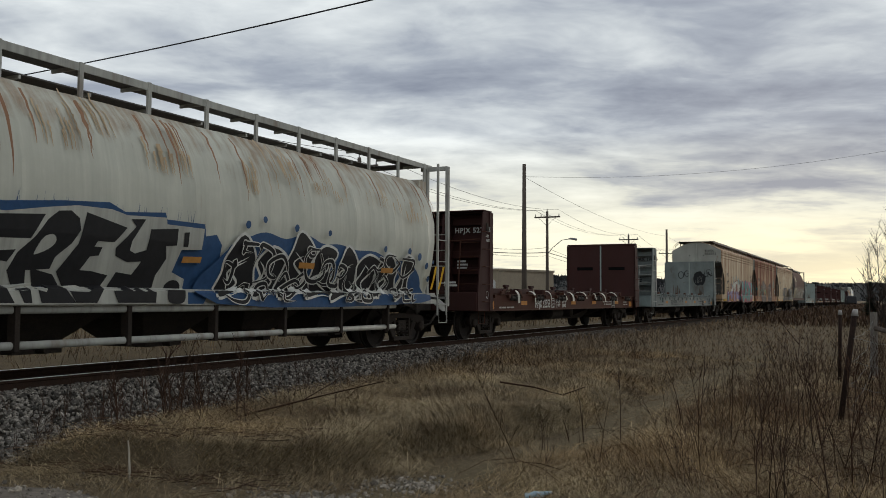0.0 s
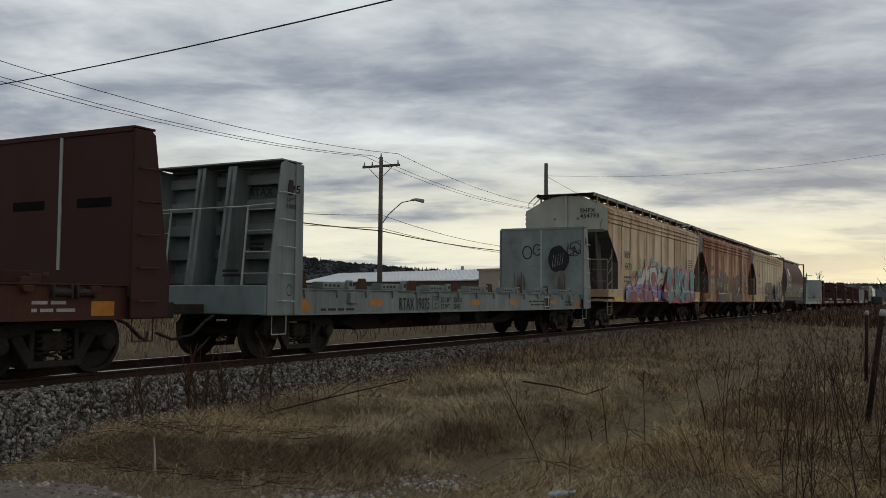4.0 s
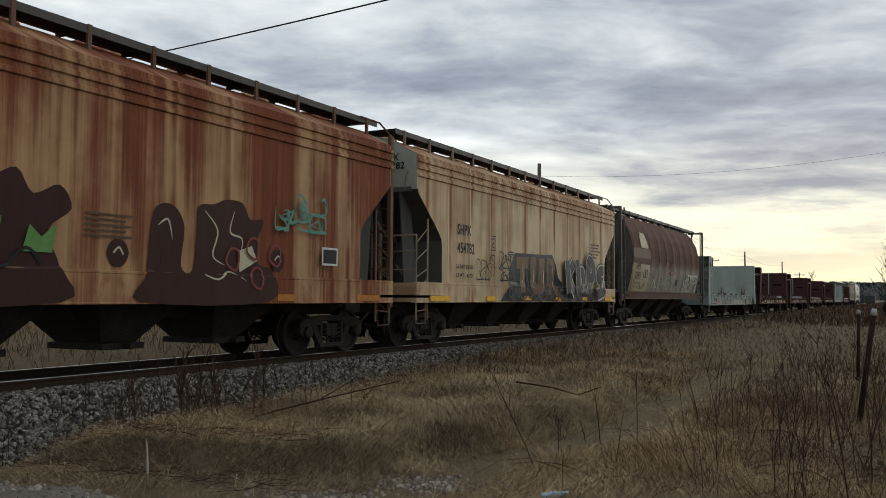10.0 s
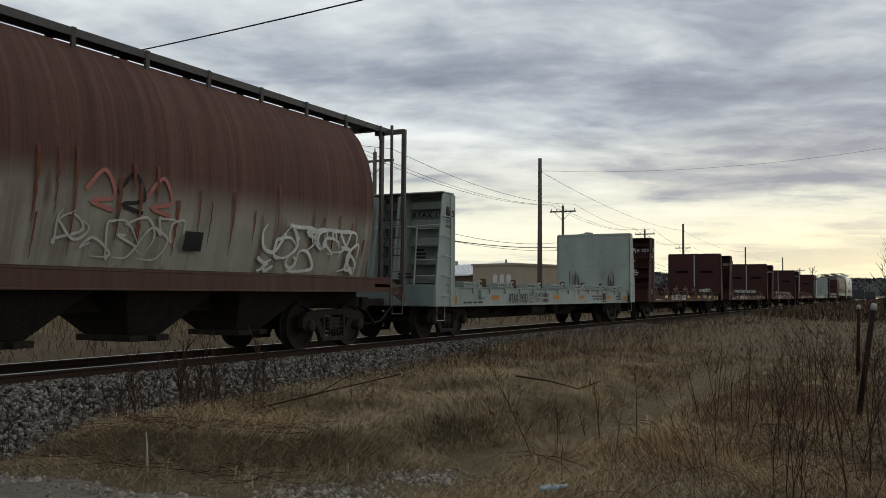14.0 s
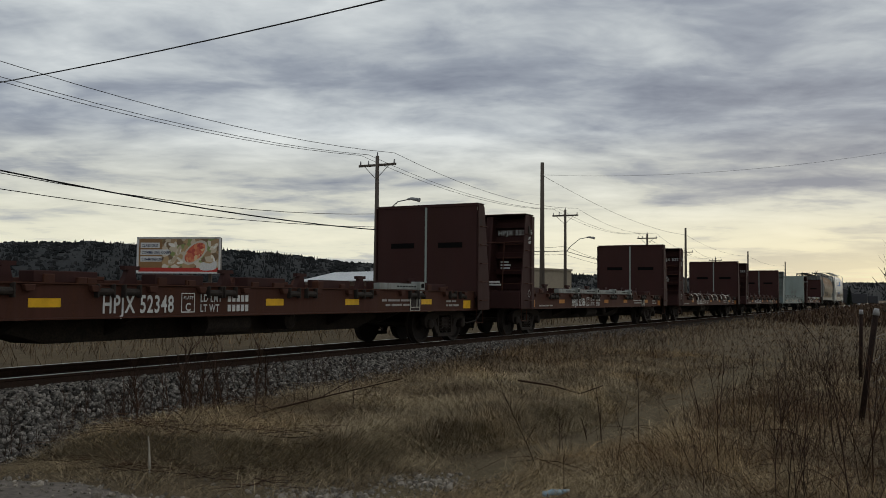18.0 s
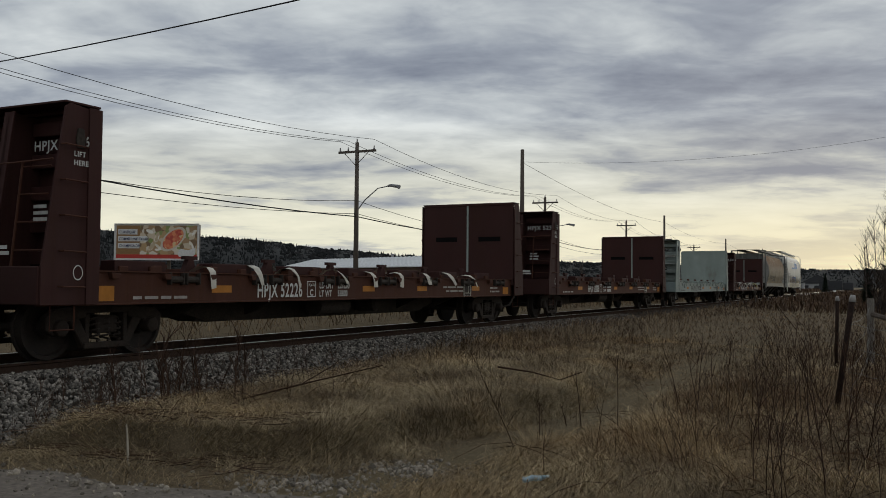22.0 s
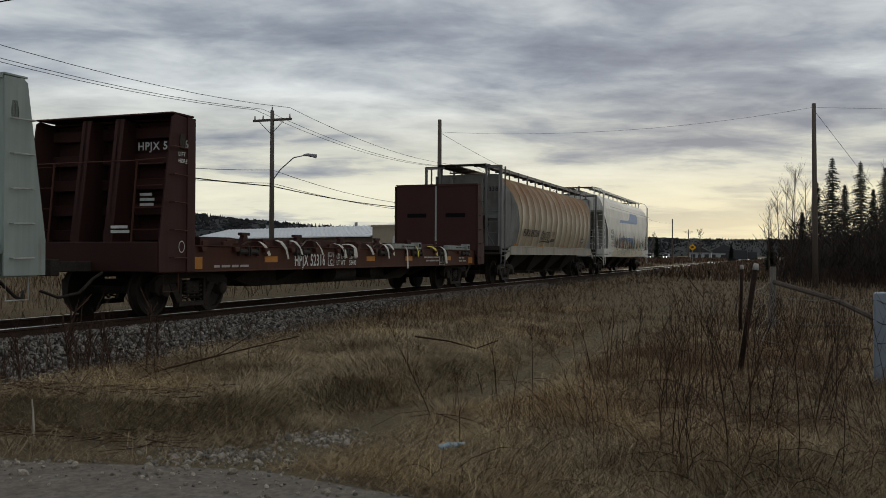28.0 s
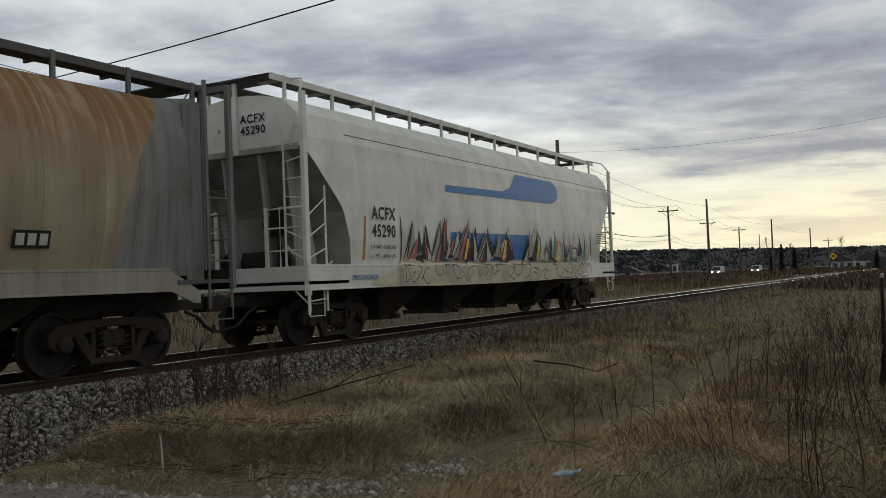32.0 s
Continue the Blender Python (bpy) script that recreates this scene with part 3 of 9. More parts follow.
def grid_mesh(name, xs, ys, zf, material):
    X, Y = np.meshgrid(xs, ys)
    Z = zf(X, Y)
    v = np.stack([X.ravel(), Y.ravel(), Z.ravel()], 1)
    n = len(xs)
    f = [(j * n + i, j * n + i + 1, (j + 1) * n + i + 1, (j + 1) * n + i) for j in range(len(ys) - 1) for i in range(n - 1)]
    me = bpy.data.meshes.new(name)
    me.from_pydata(v.tolist(), [], f)
    me.shade_smooth()
    me.materials.append(material)
    return me


def soil_material():
    m, nt, bs = node_mat("dry grass turf")
    a = tex(nt, 0.45, 5, 0.6)
    b = tex(nt, 2.3, 6, 0.65)
    c = tex(nt, 30, 4, 0.7, (1, 1, 1))
    col = mix(nt, ramp(nt, a, 0.35, 0.68), (0.13, 0.098, 0.06), (0.085, 0.066, 0.043))
    col = mix(nt, ramp(nt, b, 0.45, 0.75), col, (0.055, 0.043, 0.030))
    col = mix(nt, ramp(nt, c, 0.40, 0.75), col, (0.17, 0.128, 0.078))
    # the worn path: trodden earth with a little green
    tc = nt.nodes.new("ShaderNodeTexCoord")
    sp = nt.nodes.new("ShaderNodeSeparateXYZ")
    nt.links.new(tc.outputs["Object"], sp.inputs[0])
    veer = mathn(nt, "MULTIPLY", mathn(nt, "MAXIMUM", mathn(nt, "SUBTRACT", 9.3, sp.outputs[1]), 0.0), 0.17)
    aside = mathn(nt, "ADD", mathn(nt, "ABSOLUTE", mathn(nt, "ADD", mathn(nt, "ADD", sp.outputs[0], 3.33), veer), 0.0), mathn(nt, "MULTIPLY", b, 0.5))
    far = mathn(nt, "MULTIPLY", mathn(nt, "MAXIMUM", mathn(nt, "SUBTRACT", sp.outputs[1], 24.0), 0.0), 0.05)
    worn = ramp(nt, mathn(nt, "ADD", aside, far), 0.42, 0.85, (1, 1, 1), (0, 0, 0))
    col = mix(nt, worn, col, mix(nt, ramp(nt, c, 0.35, 0.7), (0.092, 0.074, 0.044), (0.165, 0.128, 0.080)))
    nt.links.new(col, bs.inputs["Base Color"])
    bs.inputs["Roughness"].default_value, bs.inputs["Specular IOR Level"].default_value = 1.0, 0.05
    bump(nt, bs, c, 0.03, 0.8)
    return m


M_SOIL = soil_material()
M_STONE = rough_mat("crushed grey stone", (0.055, 0.049, 0.044), (0.30, 0.27, 0.235), 9, 0.9, 0.004, island=0.9)
M_BED = rough_mat("dusty ballast fines", (0.028, 0.023, 0.019), (0.05, 0.041, 0.033), 12, 0.95, 0.02, spec=0.02)
M_RAIL = rough_mat("rusty rail steel", (0.040, 0.027, 0.022), (0.062, 0.038, 0.028), 12, 0.95, spec=0.03)
M_RAIL_TOP = plain("polished rail head", (0.42, 0.41, 0.40), 0.28, metal=1.0)
M_TIE = rough_mat("weathered tie wood", (0.05, 0.042, 0.036), (0.085, 0.07, 0.058), 3, 0.9, 0.006, obj=0.3, stretch=(1, 6, 6), spec=0.05)
M_ASPHALT = rough_mat("worn asphalt", (0.145, 0.122, 0.102), (0.20, 0.17, 0.143), 3, 0.95, 0.006, spec=0.08)

xs = np.unique(np.concatenate([-np.geomspace(14, 3200, 40), np.arange(-14, 8.01, 0.13), np.geomspace(8, 3200, 40)]))
ys = np.unique(np.concatenate([-np.geomspace(4, 1500, 24), np.arange(-4, 2, 1.0), np.concatenate([np.arange(2, 15, 0.1), np.arange(15, 30, 0.2)]), np.geomspace(30, 4200, 60)]))
ground = new("ground", grid_mesh("ground", xs, ys, lambda X, Y: ground_z(X, Y), M_SOIL))
tagged(ground, "rough dry winter grass ground beside the railway", "ground", kind="structure")

bxs = np.array([-2.9, -2.2, -1.9, -1.55, -1.3, -0.9, -0.6, 0, 0.6, 0.9, 1.3, 1.55, 1.75, 1.95, 2.15, 2.4, 2.7, 3.1, 3.5]) + TRACK_X
bys = np.concatenate([[-120, -40], np.arange(-10, 60, 0.5), np.geomspace(60, 1200, 40)])
bed = new("ballast_bed", grid_mesh("ballast_bed", bxs, bys, lambda X, Y: bed_z(X) + 0.012 * np.sin(X * 13 + Y * 7), M_BED))
tagged(bed, "bed of dusty grey crushed stone under the track", "track bed", kind="structure")

# loose stones of the near shoulder
ICO = bmesh.new()
bmesh.ops.create_icosphere(ICO, subdivisions=1, radius=1.0)
ICO_V = np.array([v.co[:] for v in ICO.verts])
ICO_F = np.array([[v.index for v in f.verts] for f in ICO.faces])
ICO.free()


def scatter_mesh(name, base_v, base_f, places, sizes, material, rng, squash=(0.6, 1.0), jitter=0.28):
    n, k = len(places), len(base_v)
    V = np.repeat(base_v[None], n, 0) * (1 + rng.uniform(-jitter, jitter, (n, k, 1)))
    V *= rng.uniform(squash[0], squash[1], (n, 1, 3)) * sizes[:, None, None]
    q = rng.normal(size=(n, 4))
    q /= np.linalg.norm(q, axis=1, keepdims=True)
    w, x, y, z = q.T
    R = np.stack([1 - 2 * (y * y + z * z), 2 * (x * y - w * z), 2 * (x * z + w * y), 2 * (x * y + w * z), 1 - 2 * (x * x + z * z), 2 * (y * z - w * x),
                  2 * (x * z - w * y), 2 * (y * z + w * x), 1 - 2 * (x * x + y * y)], 1).reshape(n, 3, 3)
    V = np.einsum("nij,nkj->nki", R, V) + places[:, None, :]
    F = (base_f[None] + (np.arange(n) * k)[:, None, None]).reshape(-1, base_f.shape[1])
    me = bpy.data.meshes.new(name)
    me.from_pydata(V.reshape(-1, 3).tolist(), [], F.tolist())
    me.materials.append(material)
    return me


rng = np.random.default_rng(7)
n = 36000
sy = 4.5 + 34 * rng.random(n) ** 1.5
sx = TRACK_X + 0.95 + 2.55 * rng.random(n)
sz = np.maximum(bed_z(sx), ground_z(sx, sy) - 0.02)
keep = bed_z(sx) > ground_z(sx, sy) - 0.05 - 0.05 * rng.random(n)
pl = np.stack([sx, sy, sz + 0.012], 1)[keep]
stones = new("ballast_stones", scatter_mesh("ballast_stones", ICO_V, ICO_F, pl, rng.uniform(0.016, 0.044, len(pl)), M_STONE, rng))
tagged(stones, "loose crushed grey ballast stones on the track shoulder", "ballast", kind="stuff")


def rail(x):
    t = thing("rail", pose(x, 0, 0), "rusty steel running rail with a polished head", "rail", "rails of the track")
    z = RAIL_Z
    half = [(0.07, z - 0.17), (0.07, z - 0.155), (0.012, z - 0.13), (0.010, z - 0.05), (0.036, z - 0.038), (0.036, z - 0.006)]
    prof = half + [(-a, b) for a, b in half[::-1]]
    part("rail_body", Shape().prism(prof, "y", -120, 1200), M_RAIL, t)
    top = [(0.034, z - 0.007), (0.030, z - 0.001), (0.0, z), (-0.030, z - 0.001), (-0.034, z - 0.007)]
    part("rail_head", Shape().prism(top, "y", -120, 1200), M_RAIL_TOP, t, "polished bright rail head")
    return t


for e in (-1, 1):
    rail(TRACK_X + e * 0.7525)

asp = Shape()
edge = [(-30, 0.2), (-12.0, 2.2), (-9.0, 3.75), (-7.35, 5.05), (-6.3, 5.45), (-5.5, 5.3), (-4.6, 5.55), (-3.6, 5.75), (-2.6, 5.55), (-1.6, 5.35), (0.0, 5.0), (3.0, 4.4), (12, 3.2), (30, 2.0)]
asp.v = [(x, y, 0.022) for x, y in edge] + [(x, -14.0, 0.022) for x, y in edge] + [(x, y + 0.12, -0.08) for x, y in edge]
k = len(edge)
asp.f = [(i, i + k, i + k + 1, i + 1) for i in range(k - 1)] + [(i, i + 1, i + 2 * k + 1, i + 2 * k) for i in range(k - 1)]
tagged(part("road", asp, M_ASPHALT), "worn grey asphalt edge strewn with gravel", "road", kind="structure")

# ---------- train ----------


def travel(t):
    """Metres that the train has rolled by t seconds."""
    u = (t - 16) / 16
    return 8.5247 * t + 10.1738 * (u * u - 1) - 0.1573 * (u ** 3 - u)


WHEELSETS = {-1: [], 1: []}
SHARED = {}


def shared(key, make):
    if key not in SHARED:
        SHARED[key] = make()
    return SHARED[key]


def side_frame_shape():
    s = Shape()
    s.prism([(-1.10, 0.62), (-0.95, 0.72), (-0.35, 0.78), (0.35, 0.78), (0.95, 0.72), (1.10, 0.62), (1.10, 0.44), (0.98, 0.36), (0.80, 0.40), (0.72, 0.55), (0.40, 0.60), (0.40, 0.66),
             (-0.40, 0.66), (-0.40, 0.60), (-0.72, 0.55), (-0.80, 0.40), (-0.98, 0.36), (-1.10, 0.44)], "x", 0.93, 1.06)
    for d in (-1, 1):
        s.prism([(d * 0.70, 0.56), (d * 0.44, 0.18), (d * 0.34, 0.18), (d * 0.36, 0.32), (d * 0.52, 0.60)], "x", 0.94, 1.05)
        s.box(0.94, 1.05, min(d * 0.32, d * 0.40), max(d * 0.32, d * 0.40), 0.2, 0.66)
        s.lathe_x([(0.95, 0.13), (1.12, 0.12), (1.14, 0.07)], d * 0.865, 0.457, 12)
    s.box(0.92, 1.07, -0.44, 0.44, 0.14, 0.23)
    return s


def wheelset_shape():
    s = Shape()
    for d in (-1, 1):
        a, b = d * 0.70, d * 0.83
        s.lathe_x([(d * 0.66, WHEEL_R + 0.028), (a, WHEEL_R + 0.026), (a + d * 0.01, WHEEL_R + 0.002), (b, WHEEL_R - 0.004), (b, WHEEL_R - 0.06),
                   (b - d * 0.05, WHEEL_R - 0.08), (b - d * 0.06, 0.16), (b + d * 0.02, 0.13), (b + d * 0.02, 0.08)], 0, 0, 28)
        s.lathe_x([(d * 0.655, WHEEL_R + 0.02), (d * 0.66, 0.15)], 0, 0, 28)
    s.lathe_x([(-1.0, 0.075), (1.0, 0.075)], 0, 0, 10)
    return s


def add_truck(car, y):
    """A two-axle truck: bolster with side frames, spring nests and wheelsets."""
    bol = part("truck", shared("bolster", lambda: Shape().box(-1.05, 1.05, -0.2, 0.2, 0.36, 0.62).box(-0.3, 0.3, -0.3, 0.3, 0.6, 0.76).mesh("truck", M_TRUCK, 0.02)), M_TRUCK, car, at=pose(0, y, 0))
    for d in (-1, 1):
        part("side_frame", shared(("sf", d), lambda: (side_frame_shape() if d > 0 else side_frame_shape().mirrored()).mesh("side_frame", M_TRUCK, 0.012)), M_TRUCK, bol)

        coil = shared(("sp", d), lambda: Shape().tube([(d * 1.0 + 0.06 * math.cos(q * 0.9), 0.085 * math.sin(q * 0.9), 0.25 + 0.34 * q / 28) for q in range(29)], 0.017, 5).mesh("spring", M_TRUCK))
        for k in (-0.2, 0.0, 0.2):
            part("spring", coil, M_TRUCK, bol, at=pose(0, k, 0))
        w = part("wheelset", shared("ws", lambda: wheelset_shape().mesh("wheelset", M_WHEEL)), M_WHEEL, bol, at=pose(0, d * 0.865, WHEEL_R))
        WHEELSETS[d].append(w)
    return bol


def coupler_shape(y, d, reach):
    """Draft gear and knuckle coupler that stick out of an end at y."""
    s = Shape()
    s.box(-0.12, 0.12, min(y, y + d * reach), max(y, y + d * reach), 0.80, 0.98)
    s.prism([(-0.17, y + d * reach), (0.2, y + d * reach), (0.22, y + d * (reach + 0.22)), (0.05, y + d * (reach + 0.28)), (-0.05, y + d * (reach + 0.12)), (-0.17, y + d * (reach + 0.2))], "z", 0.74, 1.02)
    return s


def hose_shape(y, d):
    return Shape().tube([(0.35, y, 0.78), (0.38, y + d * 0.25, 0.68), (0.36, y + d * 0.55, 0.45), (0.2, y + d * 0.85, 0.38), (0.0, y + d * 1.05, 0.5)], 0.028, 6)


def ladder(name, parent, mat, pts_a, pts_b, n, r=0.014):
    """Two uprights between the end points given and n rungs, as one part with rungs as pieces of it."""
    a0, a1, b0, b1 = (Vector(p) for p in (*pts_a, *pts_b))
    s = Shape().tube([a0, a1], r * 1.6, 6).tube([b0, b1], r * 1.6, 6)
    lad = part(name, s, mat, parent)
    for i in range(n):
        f = (i + 0.5) / n
        part("rung", Shape().tube([a0.lerp(a1, f), b0.lerp(b1, f)], r, 5), mat, lad)
    return lad


# ----- bulkhead flat cars -----
FLAT_L = 17.5


def flat_car(name, m, colour, label, seed, rails=()):
    """A bulkhead flat car: deck with side sills, two braced end bulkheads, two trucks."""
    rnd = random.Random(seed)
    car = thing(name, m, label, "freight car", "cars of the train")
    brown = colour == "brown"
    main, sill = {"brown": (M_BROWN, M_BROWN_SILL), "grey": (M_GREY, M_GREY), "slate": (M_SLATE, M_SLATE)}[colour]
    half = FLAT_L / 2

    def key(k):
        return ("flat", colour, k)

    part("deck", shared(key("deck"), lambda: Shape().box(-1.38, 1.38, -half + 0.9, half - 0.9, 1.14, 1.22).mesh("deck", M_BROWN_SILL if brown else M_GREY_DARK, 0.01)), main, car)
    for d in (-1, 1):
        def sill_shape():
            s = Shape().prism([(1.33, 0.785), (1.45, 0.785), (1.45, 0.805), (1.415, 0.812), (1.415, 1.253), (1.45, 1.26), (1.45, 1.28), (1.33, 1.28), (1.33, 1.255), (1.395, 1.253), (1.395, 0.812), (1.33, 0.805)], "y", -half + 0.1, half - 0.1)
            return (s if d > 0 else s.mirrored()).mesh("side_sill", sill)
        sl = part("side_sill", shared(key(("sill", d)), sill_shape), sill, car)
        for i in range(15):
            y = -half + 1.35 + i * (FLAT_L - 2.7) / 14

            def pocket():
                s = Shape().prism([(-0.09, 1.25), (0.09, 1.25), (0.06, 1.16), (-0.06, 1.16)] if brown else [(-0.16, 1.255), (0.02, 1.255), (-0.13, 1.10)], "x", d * 1.41, d * (1.50 if brown else 1.452))
                return s.mesh("stake_pocket", sill, 0.008)
            part("stake_pocket", shared(key(("pocket", d)), pocket), sill, sl, at=pose(0, y, 0))
    part("center_sill", shared(key("cs"), lambda: Shape().prism([(-half + 0.3, 1.1), (half - 0.3, 1.1), (half - 0.3, 0.78), (half - 3.2, 0.78), (half - 4.6, 0.40), (-half + 4.6, 0.40), (-half + 3.2, 0.78), (-half + 0.3, 0.78)], "x", -0.34, 0.34).mesh("center_sill", M_UNDER, 0.015)), M_UNDER, car)
    for i in range(6):
        part("cross_bearer", shared(key("cb"), lambda: Shape().prism([(-1.38, 1.12), (1.38, 1.12), (1.38, 0.95), (0.35, 0.5), (-0.35, 0.5), (-1.38, 0.95)], "y", -0.05, 0.05).mesh("cross_bearer", M_UNDER)), M_UNDER, car, at=pose(0, -5.0 + i * 2.0, 0))
    part("brake_cylinder", shared(key("bc"), lambda: Shape().lathe_x([(0.55, 0.17), (1.0, 0.17), (1.05, 0.1)], 0.8, 0.66, 14).mesh("brake_cylinder", M_UNDER)), M_UNDER, car)
    part("air_reservoir", shared(key("ar"), lambda: Shape().tube([(0.95, -1.6, 0.66), (0.95, -0.5, 0.66)], 0.2, 14).mesh("air_reservoir", M_UNDER)), M_UNDER, car)

    # load-restraint risers across the deck with bolt blocks at the sides
    for i in range(7):
        y = -half + 2.3 + i * (FLAT_L - 4.6) / 6
        part("riser", shared(key("riser"), lambda: Shape().box(-1.3, 1.3, -0.08, 0.08, 1.22, 1.36).mesh("riser", M_BROWN_SILL if brown else M_GREY_DARK, 0.01)), main, car, at=pose(0, y, 0))
        if not brown:
            tr_ = part("tie_rail", shared(key("tierail"), lambda: Shape().box(1.10, 1.36, -0.5, 0.42, 1.285, 1.42).box(1.36, 1.44, 0.26, 0.42, 1.285, 1.46).mesh("tie_rail", main, 0.01)), main, car, at=pose(0, y + 0.1, 0))
            # slots are thin dark plates laid on, their inner shade given as colour
            for q, zz in ((-0.40, 1.35), (-0.26, 1.35), (-0.12, 1.35), (0.02, 1.35)):
                part("slot", shared(key("slots"), lambda: Shape().box(1.36, 1.363, -0.04, 0.04, -0.02, 0.02).mesh("slot", M_UNDER)), M_UNDER, tr_, at=pose(0, q, zz))
            part("slot", shared(key("slotbig"), lambda: Shape().box(1.44, 1.443, 0.29, 0.39, 1.34, 1.42).mesh("slot", M_UNDER)), M_UNDER, tr_)
            part("post", shared(key("stubn"), lambda: Shape().prism([(-0.2, 1.27), (0.14, 1.27), (0.07, 1.52), (-0.07, 1.52)], "x", 0.95, 1.05).mesh("post", M_BROWN_SILL)), M_BROWN_SILL, car, at=pose(0, y - 0.62, 0))
            part("winch", shared(key("winch"), lambda: Shape().box(1.41, 1.5, -0.14, 0.14, 1.0, 1.22).mesh("winch", main, 0.01)), main, car, at=pose(0, y + 0.5, 0)) if i in (0, 6) else None
        else:
            for q in (0.35, 0.75):
                part("winch", shared(key("winch"), lambda: Shape().tube([(1.44, -0.14, 1.16), (1.44, 0.14, 1.16)], 0.055, 8).box(1.40, 1.50, -0.16, -0.13, 1.08, 1.27).box(1.40, 1.50, 0.13, 0.16, 1.08, 1.27).mesh("winch", M_UNDER, 0.006)), M_UNDER, car, at=pose(0, y + q + rnd.uniform(-0.1, 0.1), 0))
            part("tie_rail", shared(key("dark rail"), lambda: Shape().box(0.95, 1.25, -0.55, 0.5, 1.28, 1.44).mesh("tie_rail", M_BROWN, 0.01)), M_BROWN, car, at=pose(0, y - 0.2, 0))
            part("post", shared(key("stubn"), lambda: Shape().prism([(-0.17, 1.27), (0.13, 1.27), (0.06, 1.50), (0.16, 1.50), (0.16, 1.56), (-0.14, 1.56), (-0.14, 1.50), (-0.06, 1.50)], "x", 0.86, 0.96).mesh("post", M_BROWN)), M_BROWN, car, at=pose(0, y - 0.95, 0))
            for q in (-0.62, 0.1):
                part("stake", shared(key("stake"), lambda: Shape().box(1.12, 1.28, -0.10, 0.08, 1.22, 1.40).box(1.16, 1.24, -0.06, 0.24, 1.36, 1.42).mesh("stake", M_BROWN_SILL, 0.01)), M_BROWN_SILL, car, at=pose(0, y + q + rnd.uniform(-0.12, 0.12), rnd.uniform(-0.05, 0.02)))
            if i in rails:
                gr = part("tie_rail", shared(key("tierail"), lambda: Shape().box(1.20, 1.36, -1.15, 0.5, 1.285, 1.42).mesh("tie_rail", M_TIERAIL, 0.008)), M_TIERAIL, car, "pale grey steel tie rail", at=pose(0, y + 0.3, 0))
                part("end_box", shared(key("railbox"), lambda: Shape().box(1.20, 1.44, 0.5, 0.72, 1.12, 1.47).mesh("end_box", M_TIERAIL, 0.008)), M_TIERAIL, gr)
                # opening and holes: black plates on the steel in place of shaded hollows
                part("opening", shared(key("railhole"), lambda: Shape().box(1.436, 1.444, 0.55, 0.68, 1.33, 1.43).mesh("opening", M_OPENING_SHADE)), M_OPENING_SHADE, gr)
                for k in range(7):
                    part("hole", shared(key("railslot"), lambda: Shape().box(1.356, 1.364, -0.04, 0.04, 1.34, 1.37).mesh("hole", M_OPENING_SHADE)), M_OPENING_SHADE, gr, at=pose(0, -0.38 + 0.13 * k, 0))
        part("post", shared(key("stub"), lambda: Shape().prism([(-0.2, 1.27), (0.14, 1.27), (0.05, 1.5), (-0.05, 1.5)], "x", -1.25, -1.17).mesh("post", M_BROWN_SILL)), main, car, at=pose(0, y - 0.4, 0))

    # end bulkheads; built for the leading end, turned round for the trailing one
    top, base = 3.55, 0.80
    for d in (-1, 1):
        def keep(s):
            return s if d < 0 else s.turned()
        y0 = -half            # outer face
        yi = -half + (0.95 if d < 0 else 0.75)     # inner face
        bh = part("bulkhead", shared(key(("bh", d)), lambda: keep(Shape().box(-1.5, 1.5, yi - 0.035, yi, base + 0.3, top).box(-1.5, 1.5, yi - 0.16, yi + 0.02, top - 0.05, top + 0.01)).mesh("bulkhead", main, 0.006)), main, car)
        for e in (-1, 1):
            def cheek():
                s = Shape().prism([(y0 + 0.02, base), (yi - 0.03, base), (yi - 0.03, top - 0.05), (y0 + 0.44, top), (y0 + 0.36, top - 0.06), (y0 + 0.02, base + 0.5)], "x", e * 1.50, e * 1.535)
                s.box(min(e * 1.53, e * 1.56), max(e * 1.53, e * 1.56), yi - 0.2, yi + 0.03, base, top - 0.02)
                return keep(s).mesh("side_plate", main, 0.005)
            ck = part("side_plate", shared(key(("cheek", d, e)), cheek), main, bh)
            for i in range(5):
                z = base + 0.25 + i * 0.48
                part("grab_iron", shared(key(("grab", d, e, i)), lambda: keep(Shape().tube([(e * 1.53, y0 + 0.30, z), (e * 1.62, y0 + 0.31, z), (e * 1.62, y0 + 0.68, z - 0.01), (e * 1.53, y0 + 0.69, z)], 0.013, 5)).mesh("grab_iron", M_RAILING if not brown else M_BROWN_SILL)), main, bh)
            part("lift_lug", shared(key(("lug", d, e)), lambda: keep(Shape().prism([(y0 + 0.55, 2.95), (y0 + 0.67, 2.95), (y0 + 0.69, 3.05), (y0 + 0.66, 3.22), (y0 + 0.56, 3.22), (y0 + 0.53, 3.05)], "x", e * 1.53, e * 1.56)).mesh("lift_lug", M_UNDER, 0.006)), M_UNDER, bh)
            sides = [(yi - 0.05, top - 0.08), (y0 + 0.40, top - 0.04), (y0 + 0.08, base + 0.4), (yi - 0.05, base + 0.4)]
            part("brace_post", shared(key(("bp", d, e)), lambda: keep(Shape().prism(sides, "x", e * 0.34, e * 0.40)).mesh("brace_post", main, 0.005)), main, bh)
            part("brace_flange", shared(key(("bf", d, e)), lambda: keep(Shape().prism([(y0 + 0.40, top - 0.04), (y0 + 0.44, top - 0.04), (y0 + 0.12, base + 0.4), (y0 + 0.08, base + 0.4)], "x", e * 0.27, e * 0.47)).mesh("brace_flange", main, 0.004)), main, bh)
